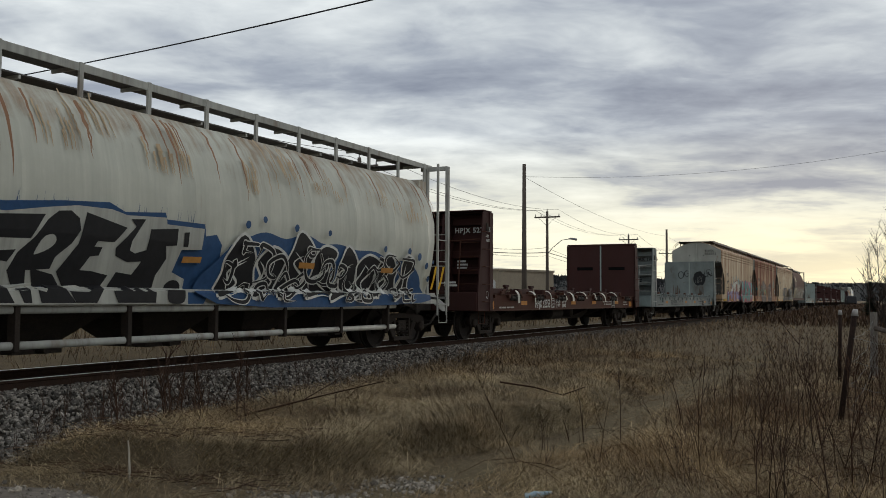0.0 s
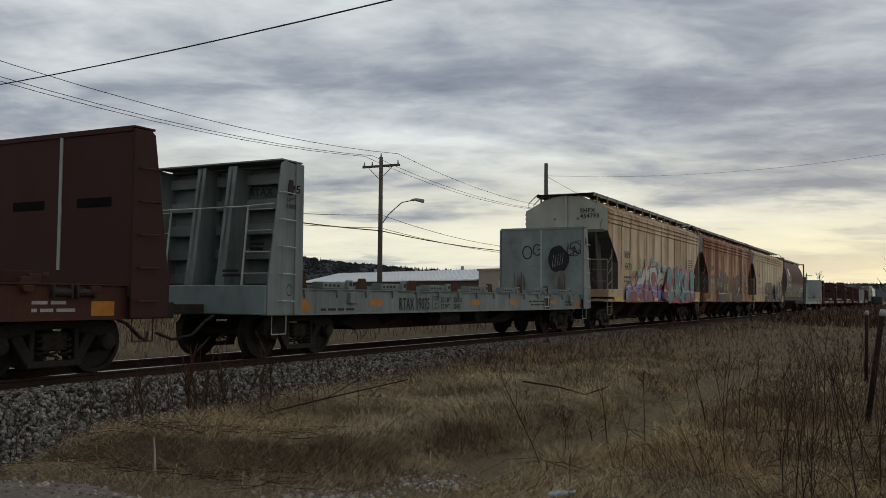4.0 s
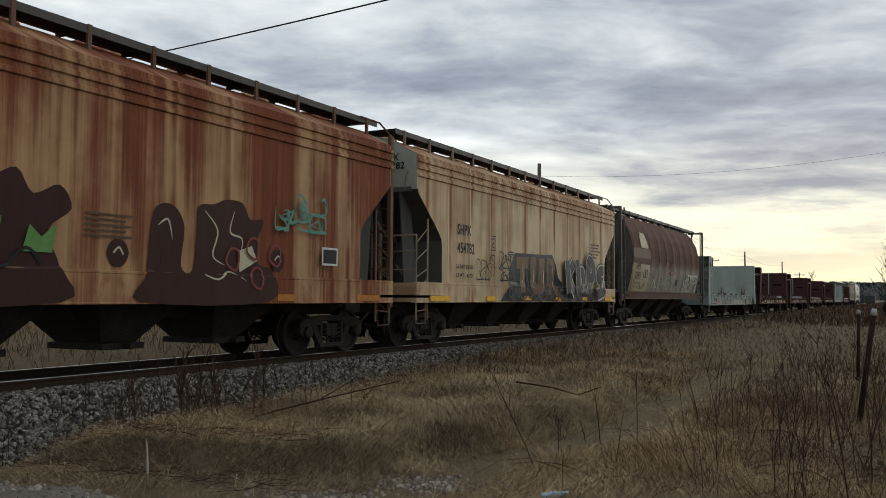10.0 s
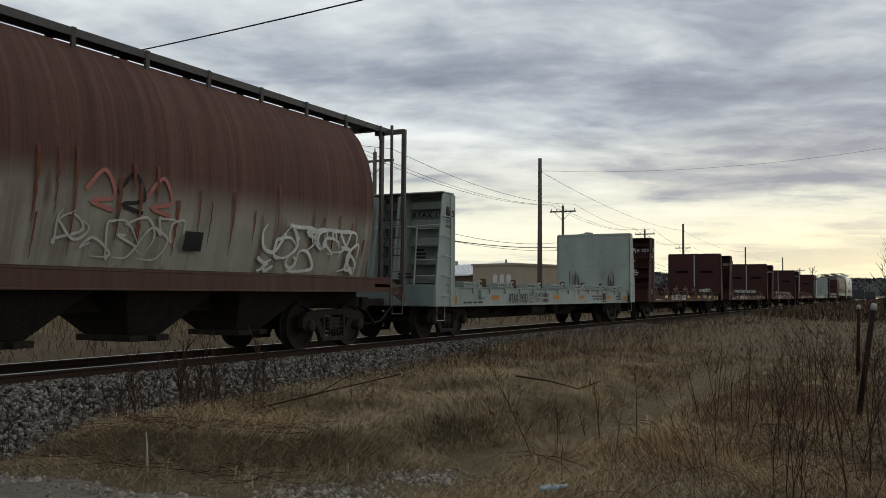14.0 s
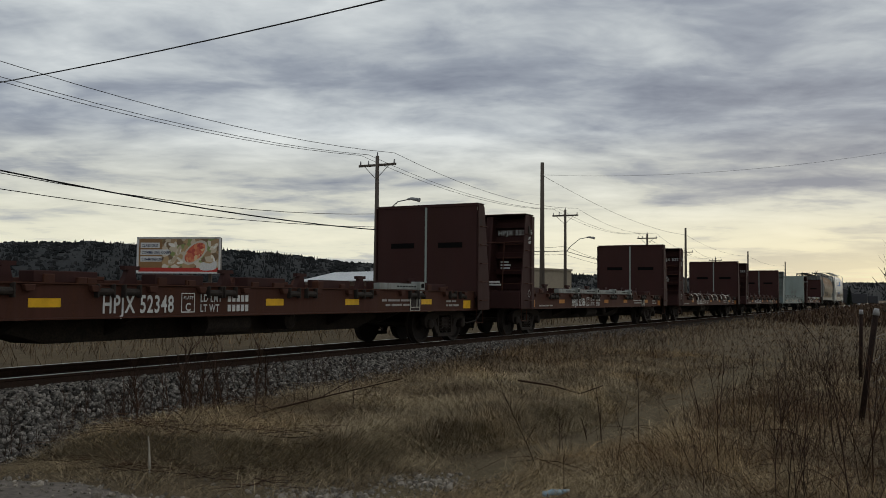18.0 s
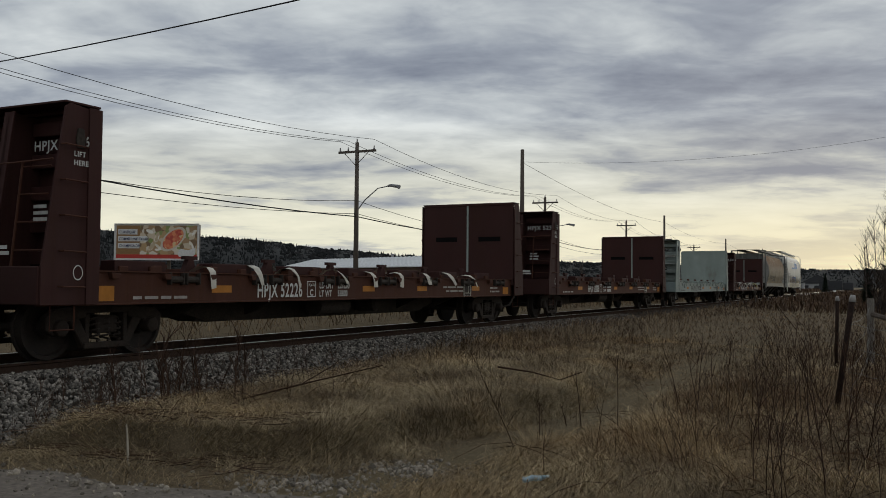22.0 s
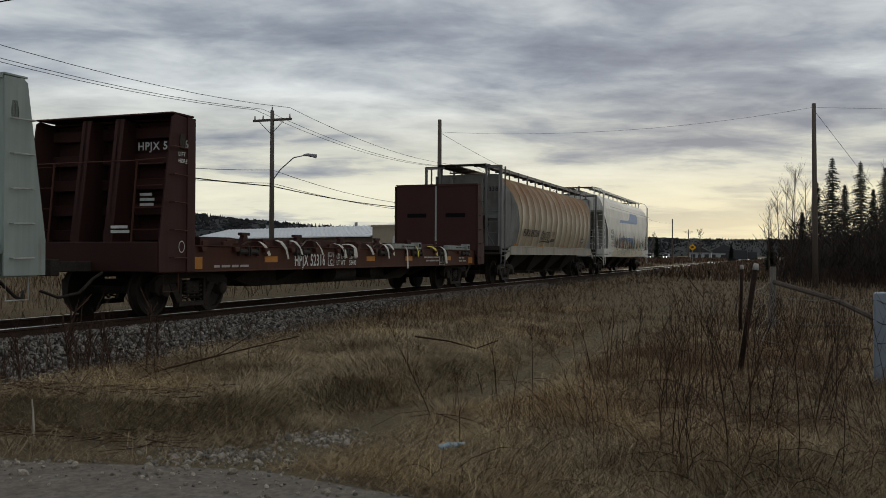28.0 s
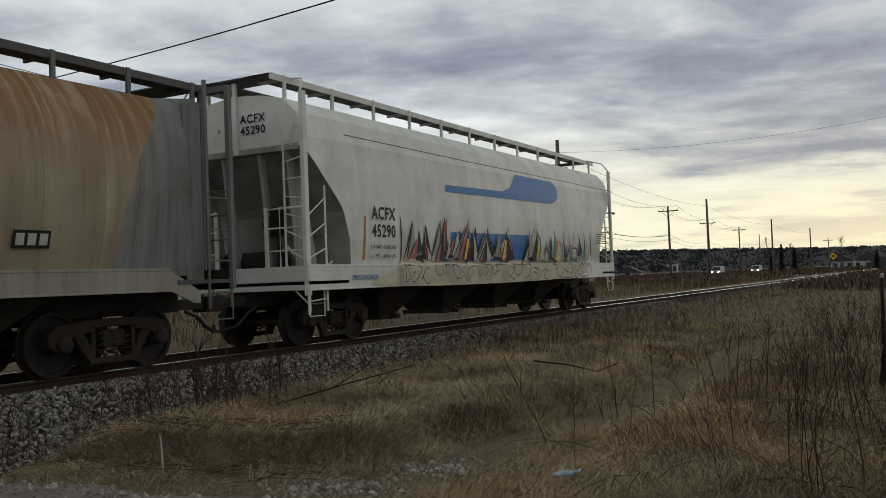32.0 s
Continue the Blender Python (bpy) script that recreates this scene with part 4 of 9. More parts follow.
        for i in range(5):
            z = base + 0.55 + i * 0.46
            for e in (-1, 0, 1):
                a, b = {-1: (-1.5, -0.41), 0: (-0.33, 0.33), 1: (0.41, 1.5)}[e]
                part("crossbeam", shared(key(("beam", d, i, e)), lambda: keep(Shape().box(a, b, yi - 0.20, yi - 0.04, z, z + 0.2)).mesh("crossbeam", main, 0.01)), main, bh)
        part("top_cap", shared(key(("cap", d)), lambda: keep(Shape().box(-1.53, 1.53, y0 + 0.36, yi + 0.02, top, top + 0.03)).mesh("top_cap", main, 0.005)), main, bh)
        part("end_sill", shared(key(("es", d)), lambda: keep(Shape().box(-1.5, 1.5, y0, y0 + 0.35, base, base + 0.52)).mesh("end_sill", M_BROWN if brown else M_GREY_DARK, 0.015)), main, car)
        part("center_strip", shared(key(("strip", d)), lambda: keep(Shape().box(-0.03, 0.03, yi + 0.001, yi + 0.018, 1.5, top - 0.02)).mesh("center_strip", M_GREY)), M_GREY, bh)
        if brown:
            for e in (-1, 1):
                # uncut slots: a black plate paints the shade of each on the bulkhead
                part("slot", shared(key(("slot", d, e)), lambda: keep(Shape().box(e * 0.72 - 0.36, e * 0.72 + 0.36, yi, yi + 0.006, 2.42, 2.56)).mesh("slot", M_OPENING_SHADE)), M_OPENING_SHADE, bh)
        # ladder and grab rail on the outer face
        for e in (-1, 1):
            def lad_shape():
                s = Shape().tube([(e * 0.92, y0 + 0.02, 1.0), (e * 0.92, y0 + 0.2, 2.75)], 0.02, 6)
                for i in range(5):
                    z, yy = 1.15 + i * 0.38, y0 + 0.04 + 0.1 * (i * 0.38)
                    s.tube([(e * 0.92, yy, z), (e * 1.46, yy + 0.02, z)], 0.012, 5)
                return keep(s).mesh("ladder", M_RAILING if not brown else M_BROWN_SILL)
            part("ladder", shared(key(("lad", d, e)), lad_shape), main, bh)
        part("grab_rail", shared(key(("gr", d)), lambda: keep(Shape().tube([(-1.4, y0 + 0.15, 2.72), (-0.9, y0 + 0.1, 2.72), (0.9, y0 + 0.1, 2.72), (1.5, y0 + 0.2, 2.76)], 0.014, 5)).mesh("grab_rail", M_RAILING if not brown else M_BROWN_SILL)), main, bh)
        part("coupler", shared(key(("cp", d)), lambda: coupler_shape(d * half, d, 0.82).mesh("coupler", M_UNDER, 0.012)), M_UNDER, car)
        part("air_hose", shared(key(("hose", d)), lambda: hose_shape(d * half, d).mesh("air_hose", M_UNDER)), M_UNDER, car)
        part("step", shared(key(("step", d)), lambda: Shape().tube([(1.45, d * (half - 0.25), 0.8), (1.45, d * (half - 0.25), 0.46), (1.45, d * (half - 0.65), 0.46), (1.45, d * (half - 0.65), 0.8)], 0.014, 5).mesh("step", M_RAILING if not brown else M_BROWN_SILL)), main, car)
        add_truck(car, d * (half - 1.62))
    return car


def flat_marks(car, words, number, seed, yellow=True, straps=""):
    """Lettering, reflectors and straps that set one flat car apart."""
    half, brown = FLAT_L / 2, words.startswith("H")
    ink = M_WHITE if brown else M_BLACK

    def face(y, z):
        return 1.416

    wide = max(a for a, b in letters(words + " " + number, 0.36, "LEFT", 1.0)[0])
    side_text(words + " " + number, 0.36, -half + 4.68, 0.865, face, car, ink, widen=1.38 / wide)
    side_text("C", 0.17, -half + 6.31, 0.88, face, car, ink)
    side_text("PLATE", 0.07, -half + 6.27, 1.06, face, car, ink)
    Wall(car, lambda y, z, off: (1.416 + off, y, z), 0.004).stroke([(-half + 6.24, 0.86), (-half + 6.24, 1.15), (-half + 6.52, 1.15), (-half + 6.52, 0.86)], 0.02, ink, False, closed=True, name="stencil_frame")

    for line, zz in (("LD LMT", 1.02), ("LT WT", 0.86)):
        known = {"52316": ("227600", "58400"), "52353": ("227400", "58600"), "52226": ("227200", "58800"), "19075": ("226100", "59900"), "52386": ("226300", "59700")}.get(number)
        side_text(line, 0.17, -half + 6.64, zz, face, car, ink, widen=0.8)
        if known:
            side_text(known[0 if zz > 1 else 1], 0.17, -half + 7.3, zz, face, car, ink, widen=0.8)
        else:
            bars(-half + 7.3, zz, (0.08, 0.08, 0.08, 0.08, 0.08), 0.11, 0.03, face, car, ink)
    bars(-half + 1.75, 0.86, (0.18, 0.28, 0.22, 0.3), 0.045, 0.06, face, car, M_FADED if brown else ink)
    bars(half - 5.3, 1.02, (0.2, 0.5, 0.4, 0.24), 0.045, 0.05, face, car, M_FADED if brown else ink)
    bars(half - 5.15, 0.92, (0.2, 0.45, 0.42), 0.045, 0.05, face, car, M_FADED if brown else ink)
    bars(half - 2.3, 1.0, (0.24, 0.24), 0.045, 0.05, face, car, M_FADED if brown else ink)
    bars(half - 2.3, 0.9, (0.08, 0.2, 0.3), 0.045, 0.05, face, car, M_FADED if brown else ink)
    refl = M_YELLOW if yellow else M_ORANGE
    for y, w, h in ((-half + 0.97, 0.42, 0.22), (-half + 3.5, 0.5, 0.12), (-half + 8.3, 0.5, 0.12), (-half + 10.8, 0.5, 0.12), (half - 3.55, 0.5, 0.12), (half - 1.35, 0.4, 0.2)):
        z = 0.95 if h < 0.2 else 0.84
        part("reflector", Shape().box(1.416, 1.419, y, y + w, z, z + h), refl if yellow or w > 0.45 else refl, car)
    rim = Shape()
    for a, b, c, e in ((0, 0.46, 0, 0.025), (0, 0.46, 0.37, 0.395), (0, 0.025, 0, 0.395), (0.435, 0.46, 0, 0.395), (0.3, 0.32, 0.1, 0.37), (0, 0.46, 0.09, 0.105)):
        rim.box(1.43, 1.438, half - 4.1 + a, half - 4.1 + b, 0.79 + c, 0.79 + e)
    part("placard_frame", rim, M_STRAP, car)
    part("placard", Shape().box(1.416, 1.43, half - 4.1, half - 3.64, 0.79, 1.185), M_UNDER, car)
    end_text(words + " " + number, 0.20, 0.50, -half + 0.72, 2.98, car, ink)
    bars2 = Shape()
    for i, w in enumerate((0.26, 0.32, 0.3)):
        bars2.box(0.62, 0.62 + w, -half + 0.63, -half + 0.634, 2.15 - i * 0.09, 2.2 - i * 0.09)
    for i, w in enumerate((0.36, 0.4)):
        bars2.box(0.5, 0.5 + w, -half + 0.03, -half + 0.034, 1.55 - i * 0.08, 1.6 - i * 0.08)
    tagged(part("small_print", bars2, ink, car), kind="stuff")
    side_text("LIFT", 0.10, -half + 0.5, 2.83, lambda y, z: 1.536, car, ink)
    side_text("HERE", 0.10, -half + 0.5, 2.71, lambda y, z: 1.536, car, ink)
    ring = Shape()
    for k in range(16):
        a, b = 2 * math.pi * k / 16, 2 * math.pi * (k + 1) / 16
        ring.add([(1.541, -half + 0.62 + r * math.cos(c) * 0.8, 1.24 + r * math.sin(c)) for c, r in ((a, 0.09), (b, 0.09), (b, 0.105), (a, 0.105))], [(0, 1, 2, 3)])
    part("round_mark", ring, ink, car)
    rnd = random.Random(seed)
    if straps:
        mats = {"pale": [M_STRAP], "yellow": [M_STRAP, M_STRAP_Y, M_STRAP_Y]}[straps]
        for i in range(9 if straps == "pale" else 13):
            y = -half + 3.3 + i * (1.3 if straps == "pale" else 0.85) + rnd.uniform(-0.25, 0.25)
            drop = rnd.uniform(0.05, 0.2) if straps == "pale" or i < 9 or i % 3 else rnd.uniform(0.3, 0.6)
            w, k, lift_ = rnd.uniform(0.035, 0.07), rnd.uniform(-0.1, 0.35), rnd.uniform(0.02, 0.09)
            pts = [(1.02, 1.30), (1.14, 1.33 + lift_), (1.27, 1.35 + lift_), (1.39, 1.34 + lift_ * 0.6), (1.465, 1.29), (1.49, 1.22), (1.485 + 0.02, 1.2 - drop)]
            s = Shape()
            for off in (0, 0.007):
                v = []
                for j, (xa, za) in enumerate(pts):
                    f = j / 6
                    yy = y + k * f * f + 0.02 * math.sin(5 * f + i)
                    ww = w * (1 + 0.5 * math.sin(3 * f + i))
                    v += [(xa, yy - ww, za + off + 0.02 * math.sin(4 * f + 2 * i)), (xa + off, yy + ww, za + off)]
                s.add(v, [(2 * j, 2 * j + 1, 2 * j + 3, 2 * j + 2) for j in range(6)])
            part("strap", s, mats[i % len(mats)] if i > 8 or straps == "pale" else M_STRAP, car)


# ----- covered hopper cars -----
def lerp_table(tab, q):
    for (a, va), (b, vb) in zip(tab, tab[1:]):
        if q <= b:
            return va + (vb - va) * max(0.0, min(1.0, (q - a) / (b - a)))
    return tab[-1][1]


def skin_at(profile):
    tab = sorted((z, x) for x, z in profile)
    return lambda y, z: lerp_table(tab, z)


def hopper_car(name, m, label, spec):
    """A covered hopper: panelled sides, roof with running boards, slope sheets, outlets, end platforms, ladders, trucks."""
    L, prof, cut, run = spec["length"], spec["profile"], spec["cut"], spec["run"]
    paint, endm, slopem, railm, sillm = spec["paint"], spec["end"], spec["slope"], spec["rail"], spec["sill"]
    half, back = L / 2, spec.get("sill_back", 0.0)
    car = thing(name, m, label, "freight car", "cars of the train")
    z_low, z_top = prof[0][1], prof[-1][1]
    barrel = spec.get("barrel", False)

    # side panels
    fine = []
    for (xa, za), (xb, zb) in zip(prof, prof[1:]):
        k = max(1, int((abs(zb - za) + abs(xb - xa)) / 0.16))
        fine += [(xa + (xb - xa) * i / k, za + (zb - za) * i / k) for i in range(k)]
    fine.append(prof[-1])
    n = spec["panels"]
    y_in = half - max(v for _, v in cut)
    edges = [-half] + [-y_in + 0.25 + (2 * y_in - 0.5) * i / (n - 2) for i in range(n - 1)] + [half]
    for e in (1, -1):
        for i in range(n):
            s = Shape()
            cols = []
            for f in (((0, 0), (0.03, 0), (0.5, 0), (0.97, 0), (1, 0)) if barrel else ((0, 0.012), (0, 0), (0.06, 0), (0.5, 0), (0.94, 0), (1, 0), (1, 0.012))):
                col = []
                for x, z in fine:
                    a, b = edges[i], edges[i + 1]
                    if i == 0:
                        a = -half + lerp_table(cut, z)
                    if i == n - 1:
                        b = half - lerp_table(cut, z)
                    y = a + (b - a) * f[0]
                    bulge = spec.get("bulge", 0.0) * (1 - (2 * f[0] - 1) ** 2) if 0 < i < n - 1 else 0
                    if spec.get("rib") and f[0] in (0, 1) and not (i == 0 and f[0] == 0) and not (i == n - 1 and f[0] == 1):
                        bulge += spec["rib"]
                    col.append((e * (x + bulge - f[1]), y, z))
                cols.append(col)
            s.v = [p for col in cols for p in col]
            k = len(fine)
            s.f = [(c * k + r, (c + 1) * k + r, (c + 1) * k + r + 1, c * k + r + 1) for c in range(len(cols) - 1) for r in range(k - 1)]
            part("side_panel", s, paint, car, smooth=barrel)
        for zb in spec.get("bands", ()):
            xb = skin_at(prof)(0, zb)
            part("band", Shape().prism([(xb - 0.01, zb - 0.05), (xb + 0.035, zb - 0.035), (xb + 0.035, zb + 0.035), (xb - 0.01, zb + 0.05)], "y", -half + 0.03, half - 0.03) if e > 0 else
                 Shape().prism([(-xb + 0.01, zb - 0.05), (-xb - 0.035, zb - 0.035), (-xb - 0.035, zb + 0.035), (-xb + 0.01, zb + 0.05)], "y", -half + 0.03, half - 0.03), paint, car, bevel=0.006)
        # side sill
        sx, sz0, sz1 = spec["sill_x"], spec["sill_z"][0], spec["sill_z"][1]
        s = Shape().prism([(sx - 0.14, sz0 - 0.012), (sx + 0.01, sz0 - 0.012), (sx + 0.01, sz0 + 0.012), (sx, sz0 + 0.014), (sx, sz1 - 0.022), (sx + 0.006, sz1 - 0.02), (sx + 0.006, sz1 + 0.02), (sx - 0.1, sz1 + 0.02), (sx - 0.1, sz1 - 0.01), (sx - 0.03, sz1 - 0.02), (sx - 0.03, sz0 + 0.012), (sx - 0.14, sz0 + 0.012)], "y", -half + back, half - back)
        part("side_sill", s if e > 0 else s.mirrored(), sillm, car, bevel=0.004)
        if back:
            for d in (-1, 1):
                part("sill_bracket", Shape().prism([(d * (half - back), sz1), (d * (half - back), sz0), (d * (half - back + 0.5), sz0 - 0.2), (d * (half - back + 0.62), sz0 - 0.2), (d * (half - back + 0.62), sz0 - 0.02)], "x", e * (sx - 0.05), e * (sx - 0.02)), sillm, car)
    # roof
    xr, zr = prof[-1]
    s = Shape()
    rp = [(xr, zr), (xr * 0.6, zr + spec["crown"] * 0.62), (xr * 0.3, zr + spec["crown"] * 0.9), (0, zr + spec["crown"])]
    rp = rp + [(-x, z) for x, z in rp[-2::-1]]
    ye = half - lerp_table(cut, zr)
    s.v = [(x, y, z) for y in (-ye, ye) for x, z in rp]
    k = len(rp)
    s.f = [(i, i + 1, k + i + 1, k + i) for i in range(k - 1)]
    part("roof", s, paint, car, smooth=True)
    for i in range(int(L / 1.9)):
        y = -ye + 0.9 + i * (2 * ye - 1.8) / (int(L / 1.9) - 1)
        part("hatch", Shape().box(-0.26, 0.26, y - 0.5, y + 0.5, zr + spec["crown"] - 0.03, zr + spec["crown"] + 0.09), paint, car, bevel=0.02)

    # running boards with supports
    rw = spec.get("run_w", (0.36, 0.92))
    for e in (-1, 1):
        a, b = sorted((e * rw[0], e * rw[1]))
        rb = part("running_board", Shape().box(a, b, -half - 0.12, half + 0.12, run - 0.012, run + 0.012), M_GRATE, car)
        part("kick_plate", Shape().box(e * rw[1] - 0.012, e * rw[1] + 0.012, -half - 0.12, half + 0.12, run - 0.10, run + 0.02), M_GRATE if not spec.get("light_run") else railm, rb)
        cnt = spec.get("run_posts", 10)
        for i in range(cnt):
            y = -half + 0.3 + i * (L - 0.6) / (cnt - 1)
            zb = zr - 0.05
            if rw[1] > xr:
                zb = lerp_table([(-x, z) for x, z in prof[-2:]], -rw[1]) - 0.03
            part("bracket", Shape().box(e * rw[1] - 0.022, e * rw[1] + 0.026, y - 0.035, y + 0.035, zb, run + 0.03).box(min(e * rw[1], e * rw[0]), max(e * rw[1], e * rw[0]), y - 0.02, y + 0.02, run - 0.07, run - 0.012), railm, rb)
    for d in (-1, 1):
        y0, y1 = sorted((d * (half + 0.12), d * (half - 0.55)))
        part("roof_platform", Shape().box(-rw[1], rw[1], y0, y1, run - 0.014, run + 0.010), M_GRATE, car)

    for d in (-1, 1):
        def at_end(y):
            return d * (half - y)
        if not barrel:
            # upright end wall above, slope sheet below, braces
            zc = spec["slope_top"]
            up_side = [(x, z) for x, z in prof if z > zc + 0.05]
            roofline = [(x, z) for x, z in rp[1:-1]]
            right = [(skin_at(prof)(0, zc) - 0.01, zc)] + [(x - 0.01, z) for x, z in up_side]
            body = right + roofline + [(-x, z) for x, z in right[::-1]]
            part("end_wall", Shape().prism(body, "y", at_end(0.03), at_end(0.07)), endm, car)
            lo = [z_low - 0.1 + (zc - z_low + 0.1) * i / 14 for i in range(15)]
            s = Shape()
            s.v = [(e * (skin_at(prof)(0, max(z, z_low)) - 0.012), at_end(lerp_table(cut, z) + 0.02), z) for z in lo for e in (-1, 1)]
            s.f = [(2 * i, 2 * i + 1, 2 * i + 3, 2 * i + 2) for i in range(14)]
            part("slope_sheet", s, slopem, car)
            for x in (-1.12, 1.12):
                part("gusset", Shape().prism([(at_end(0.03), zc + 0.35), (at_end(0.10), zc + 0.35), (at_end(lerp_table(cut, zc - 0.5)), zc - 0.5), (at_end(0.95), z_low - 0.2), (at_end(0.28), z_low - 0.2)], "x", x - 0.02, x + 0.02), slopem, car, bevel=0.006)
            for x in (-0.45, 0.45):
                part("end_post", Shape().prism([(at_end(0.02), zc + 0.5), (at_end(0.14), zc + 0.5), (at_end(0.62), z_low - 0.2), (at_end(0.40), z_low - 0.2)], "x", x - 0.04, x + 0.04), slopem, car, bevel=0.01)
            part("end_mast", Shape().box(-0.045, 0.045, *sorted((at_end(-0.04), at_end(0.03))), zc - 0.05, run - 0.05), endm, car, bevel=0.008)
            for e in (-1, 1):
                part("rail_post", Shape().box(e * 0.62 - 0.03, e * 0.62 + 0.03, *sorted((at_end(0.02), at_end(0.09))), sz0 + 0.1, sz1 + 1.12), railm, car, bevel=0.006)
                for zz in (0.3, 0.72, 1.08):
                    part("end_rail", Shape().tube([(e * 0.62, at_end(0.05), sz1 + zz), (e * 1.56, at_end(0.05), sz1 + zz)], 0.016, 6), railm, car)
            part("end_bar", Shape().tube([(1.3, at_end(0.0), zc + 0.02), (1.34, at_end(-0.02), zc + 0.3), (1.38, at_end(0.0), zc + 0.42)], 0.018, 6), railm, car)
            part("end_stiffener", Shape().box(-1.45, 1.45, *sorted((at_end(0.02), at_end(0.09))), zc - 0.06, zc + 0.06), slopem, car, bevel=0.01)
        else:
            if spec.get("disc"):
                # flat cap across the whole barrel, with braces and a name plate
                cap = [(x - 0.006, z) for x, z in fine] + [(x, z - 0.01) for x, z in rp[1:-1]]
                ring = cap + [(-x, z) for x, z in fine[::-1]]
                yc = max(v for _, v in cut)
                part("end_wall", Shape().prism(ring, "y", at_end(yc - 0.03), at_end(yc)), endm, car)
                for e in (-1, 1):
                    part("end_brace", Shape().prism([(at_end(yc - 0.03), 4.1), (at_end(yc - 0.14), 4.1), (at_end(yc - 0.75), z_low - 0.1), (at_end(yc - 0.03), z_low - 0.1)], "x", e * 0.66 - 0.05, e * 0.66 + 0.05), slopem, car, bevel=0.01)
                    part("end_channel", Shape().prism([(at_end(yc - 0.03), 3.1), (at_end(yc - 0.15), 3.05), (at_end(yc - 0.45), z_low), (at_end(yc - 0.03), z_low)], "x", e * 1.12 - 0.07, e * 1.12 + 0.07), slopem, car, bevel=0.02)
                part("end_stiffener", Shape().box(-0.6, 0.6, *sorted((at_end(yc - 0.12), at_end(yc - 0.03))), 3.42, 3.54), slopem, car, bevel=0.01)
                part("name_plate", Shape().box(-0.42, 0.42, *sorted((at_end(yc - 0.05), at_end(yc - 0.03))), 3.62, 3.98), slopem, car, bevel=0.006)
                part("brake_cylinder", Shape().tube([(-0.5, at_end(yc - 0.45), 2.55), (0.45, at_end(yc - 0.45), 2.6)], 0.16, 12), M_UNDER, car, smooth=True)
                part("brake_lever", Shape().prism([(at_end(yc - 0.4), 2.7), (at_end(yc - 0.9), 2.62), (at_end(yc - 0.9), 2.5), (at_end(yc - 0.4), 2.4)], "x", 0.3, 0.36), M_UNDER, car, bevel=0.01)
                part("pedestal", Shape().prism([(-0.55, z_low - 0.15), (0.55, z_low - 0.15), (0.32, 2.4), (-0.32, 2.4)], "y", at_end(yc - 0.55), at_end(yc - 0.5)), M_UNDER, car, bevel=0.01)
            else:
                # flat end sheet joined to the barrel's edge
                ex, ey = spec["end_x"], spec["end_y"]
                zt = zr + spec["crown"] * 0.4
                part("end_wall", Shape().box(-ex, ex, *sorted((at_end(ey), at_end(ey + 0.03))), z_low - 0.1, zt), endm, car)
                for e in (-1, 1):
                    s = Shape()
                    inner = [(e * ex, at_end(ey + 0.01), z_low + (zt - z_low) * (z - z_low) / (z_top - z_low)) for x, z in fine]
                    outer = [(e * (x - 0.004), at_end(lerp_table(cut, z)), z) for x, z in fine]
                    s.v = inner + outer
                    k = len(fine)
                    s.f = [(i, i + 1, k + i + 1, k + i) for i in range(k - 1)]
                    part("end_closure", s, slopem, car, smooth=True)
                    part("corner_plate", Shape().box(min(e * ex, e * (ex + 0.03)), max(e * ex, e * (ex + 0.03)), *sorted((at_end(ey - 0.12), at_end(ey + 0.25))), z_low - 0.15, zt - 0.05), endm, car)
                for x in (-0.6, 0.6):
                    part("end_post", Shape().box(x - 0.06, x + 0.06, *sorted((at_end(ey - 0.16), at_end(ey))), z_low - 0.2, zt - 0.1), slopem, car, bevel=0.012)
                part("end_stiffener", Shape().box(-ex, ex, *sorted((at_end(ey - 0.08), at_end(ey))), 2.5, 2.64), slopem, car, bevel=0.01)
        # platform, end sill, shear plate
        part("end_platform", Shape().box(-sx, sx, *sorted((at_end(0.0), at_end(1.25))), sz0 + 0.1, sz0 + 0.16), M_GRATE, car)
        part("end_sill", Shape().box(-sx + 0.03, sx - 0.03, *sorted((at_end(0.0), at_end(0.06))), sz0, sz1), M_UNDER if back else sillm, car, bevel=0.006)
        # corner ladders and handrails
        top_z = spec.get("ladder_top", 4.5)
        for e in (-1, 1):
            x = e * spec.get("ladder_x", 1.56)
            if spec.get("portal"):
                # heavy corner posts that carry the roof platform
                part("corner_post", Shape().box(x - 0.045, x + 0.045, *sorted((at_end(0.02), at_end(0.11))), sz1 - 0.3, run - 0.05), railm, car, bevel=0.008)
                part("corner_post", Shape().box(x * 0.62 - 0.035, x * 0.62 + 0.035, *sorted((at_end(0.02), at_end(0.14))), sz1, run - 0.05), railm, car, bevel=0.008)
                part("crosspiece", Shape().box(min(x, x * 0.5), max(x, x * 0.5), *sorted((at_end(0.0), at_end(0.10))), run - 0.14, run - 0.04), railm, car)
                ladder("ladder", car, railm, ((x, at_end(0.1), sz0 - 0.3), (x, at_end(0.1), 2.85)), ((x, at_end(0.6), sz0 - 0.3), (x, at_end(0.6), 2.85)), 4)
                part("corner_post", Shape().box(x - 0.025, x + 0.025, *sorted((at_end(0.57), at_end(0.63))), sz1, run - 0.05), railm, car, bevel=0.006)
                for zz in (1.95, 2.35, 2.75):
                    part("end_rail", Shape().tube([(x, at_end(0.05), zz), (x * 0.62, at_end(0.05), zz)], 0.015, 6), railm, car)
            else:
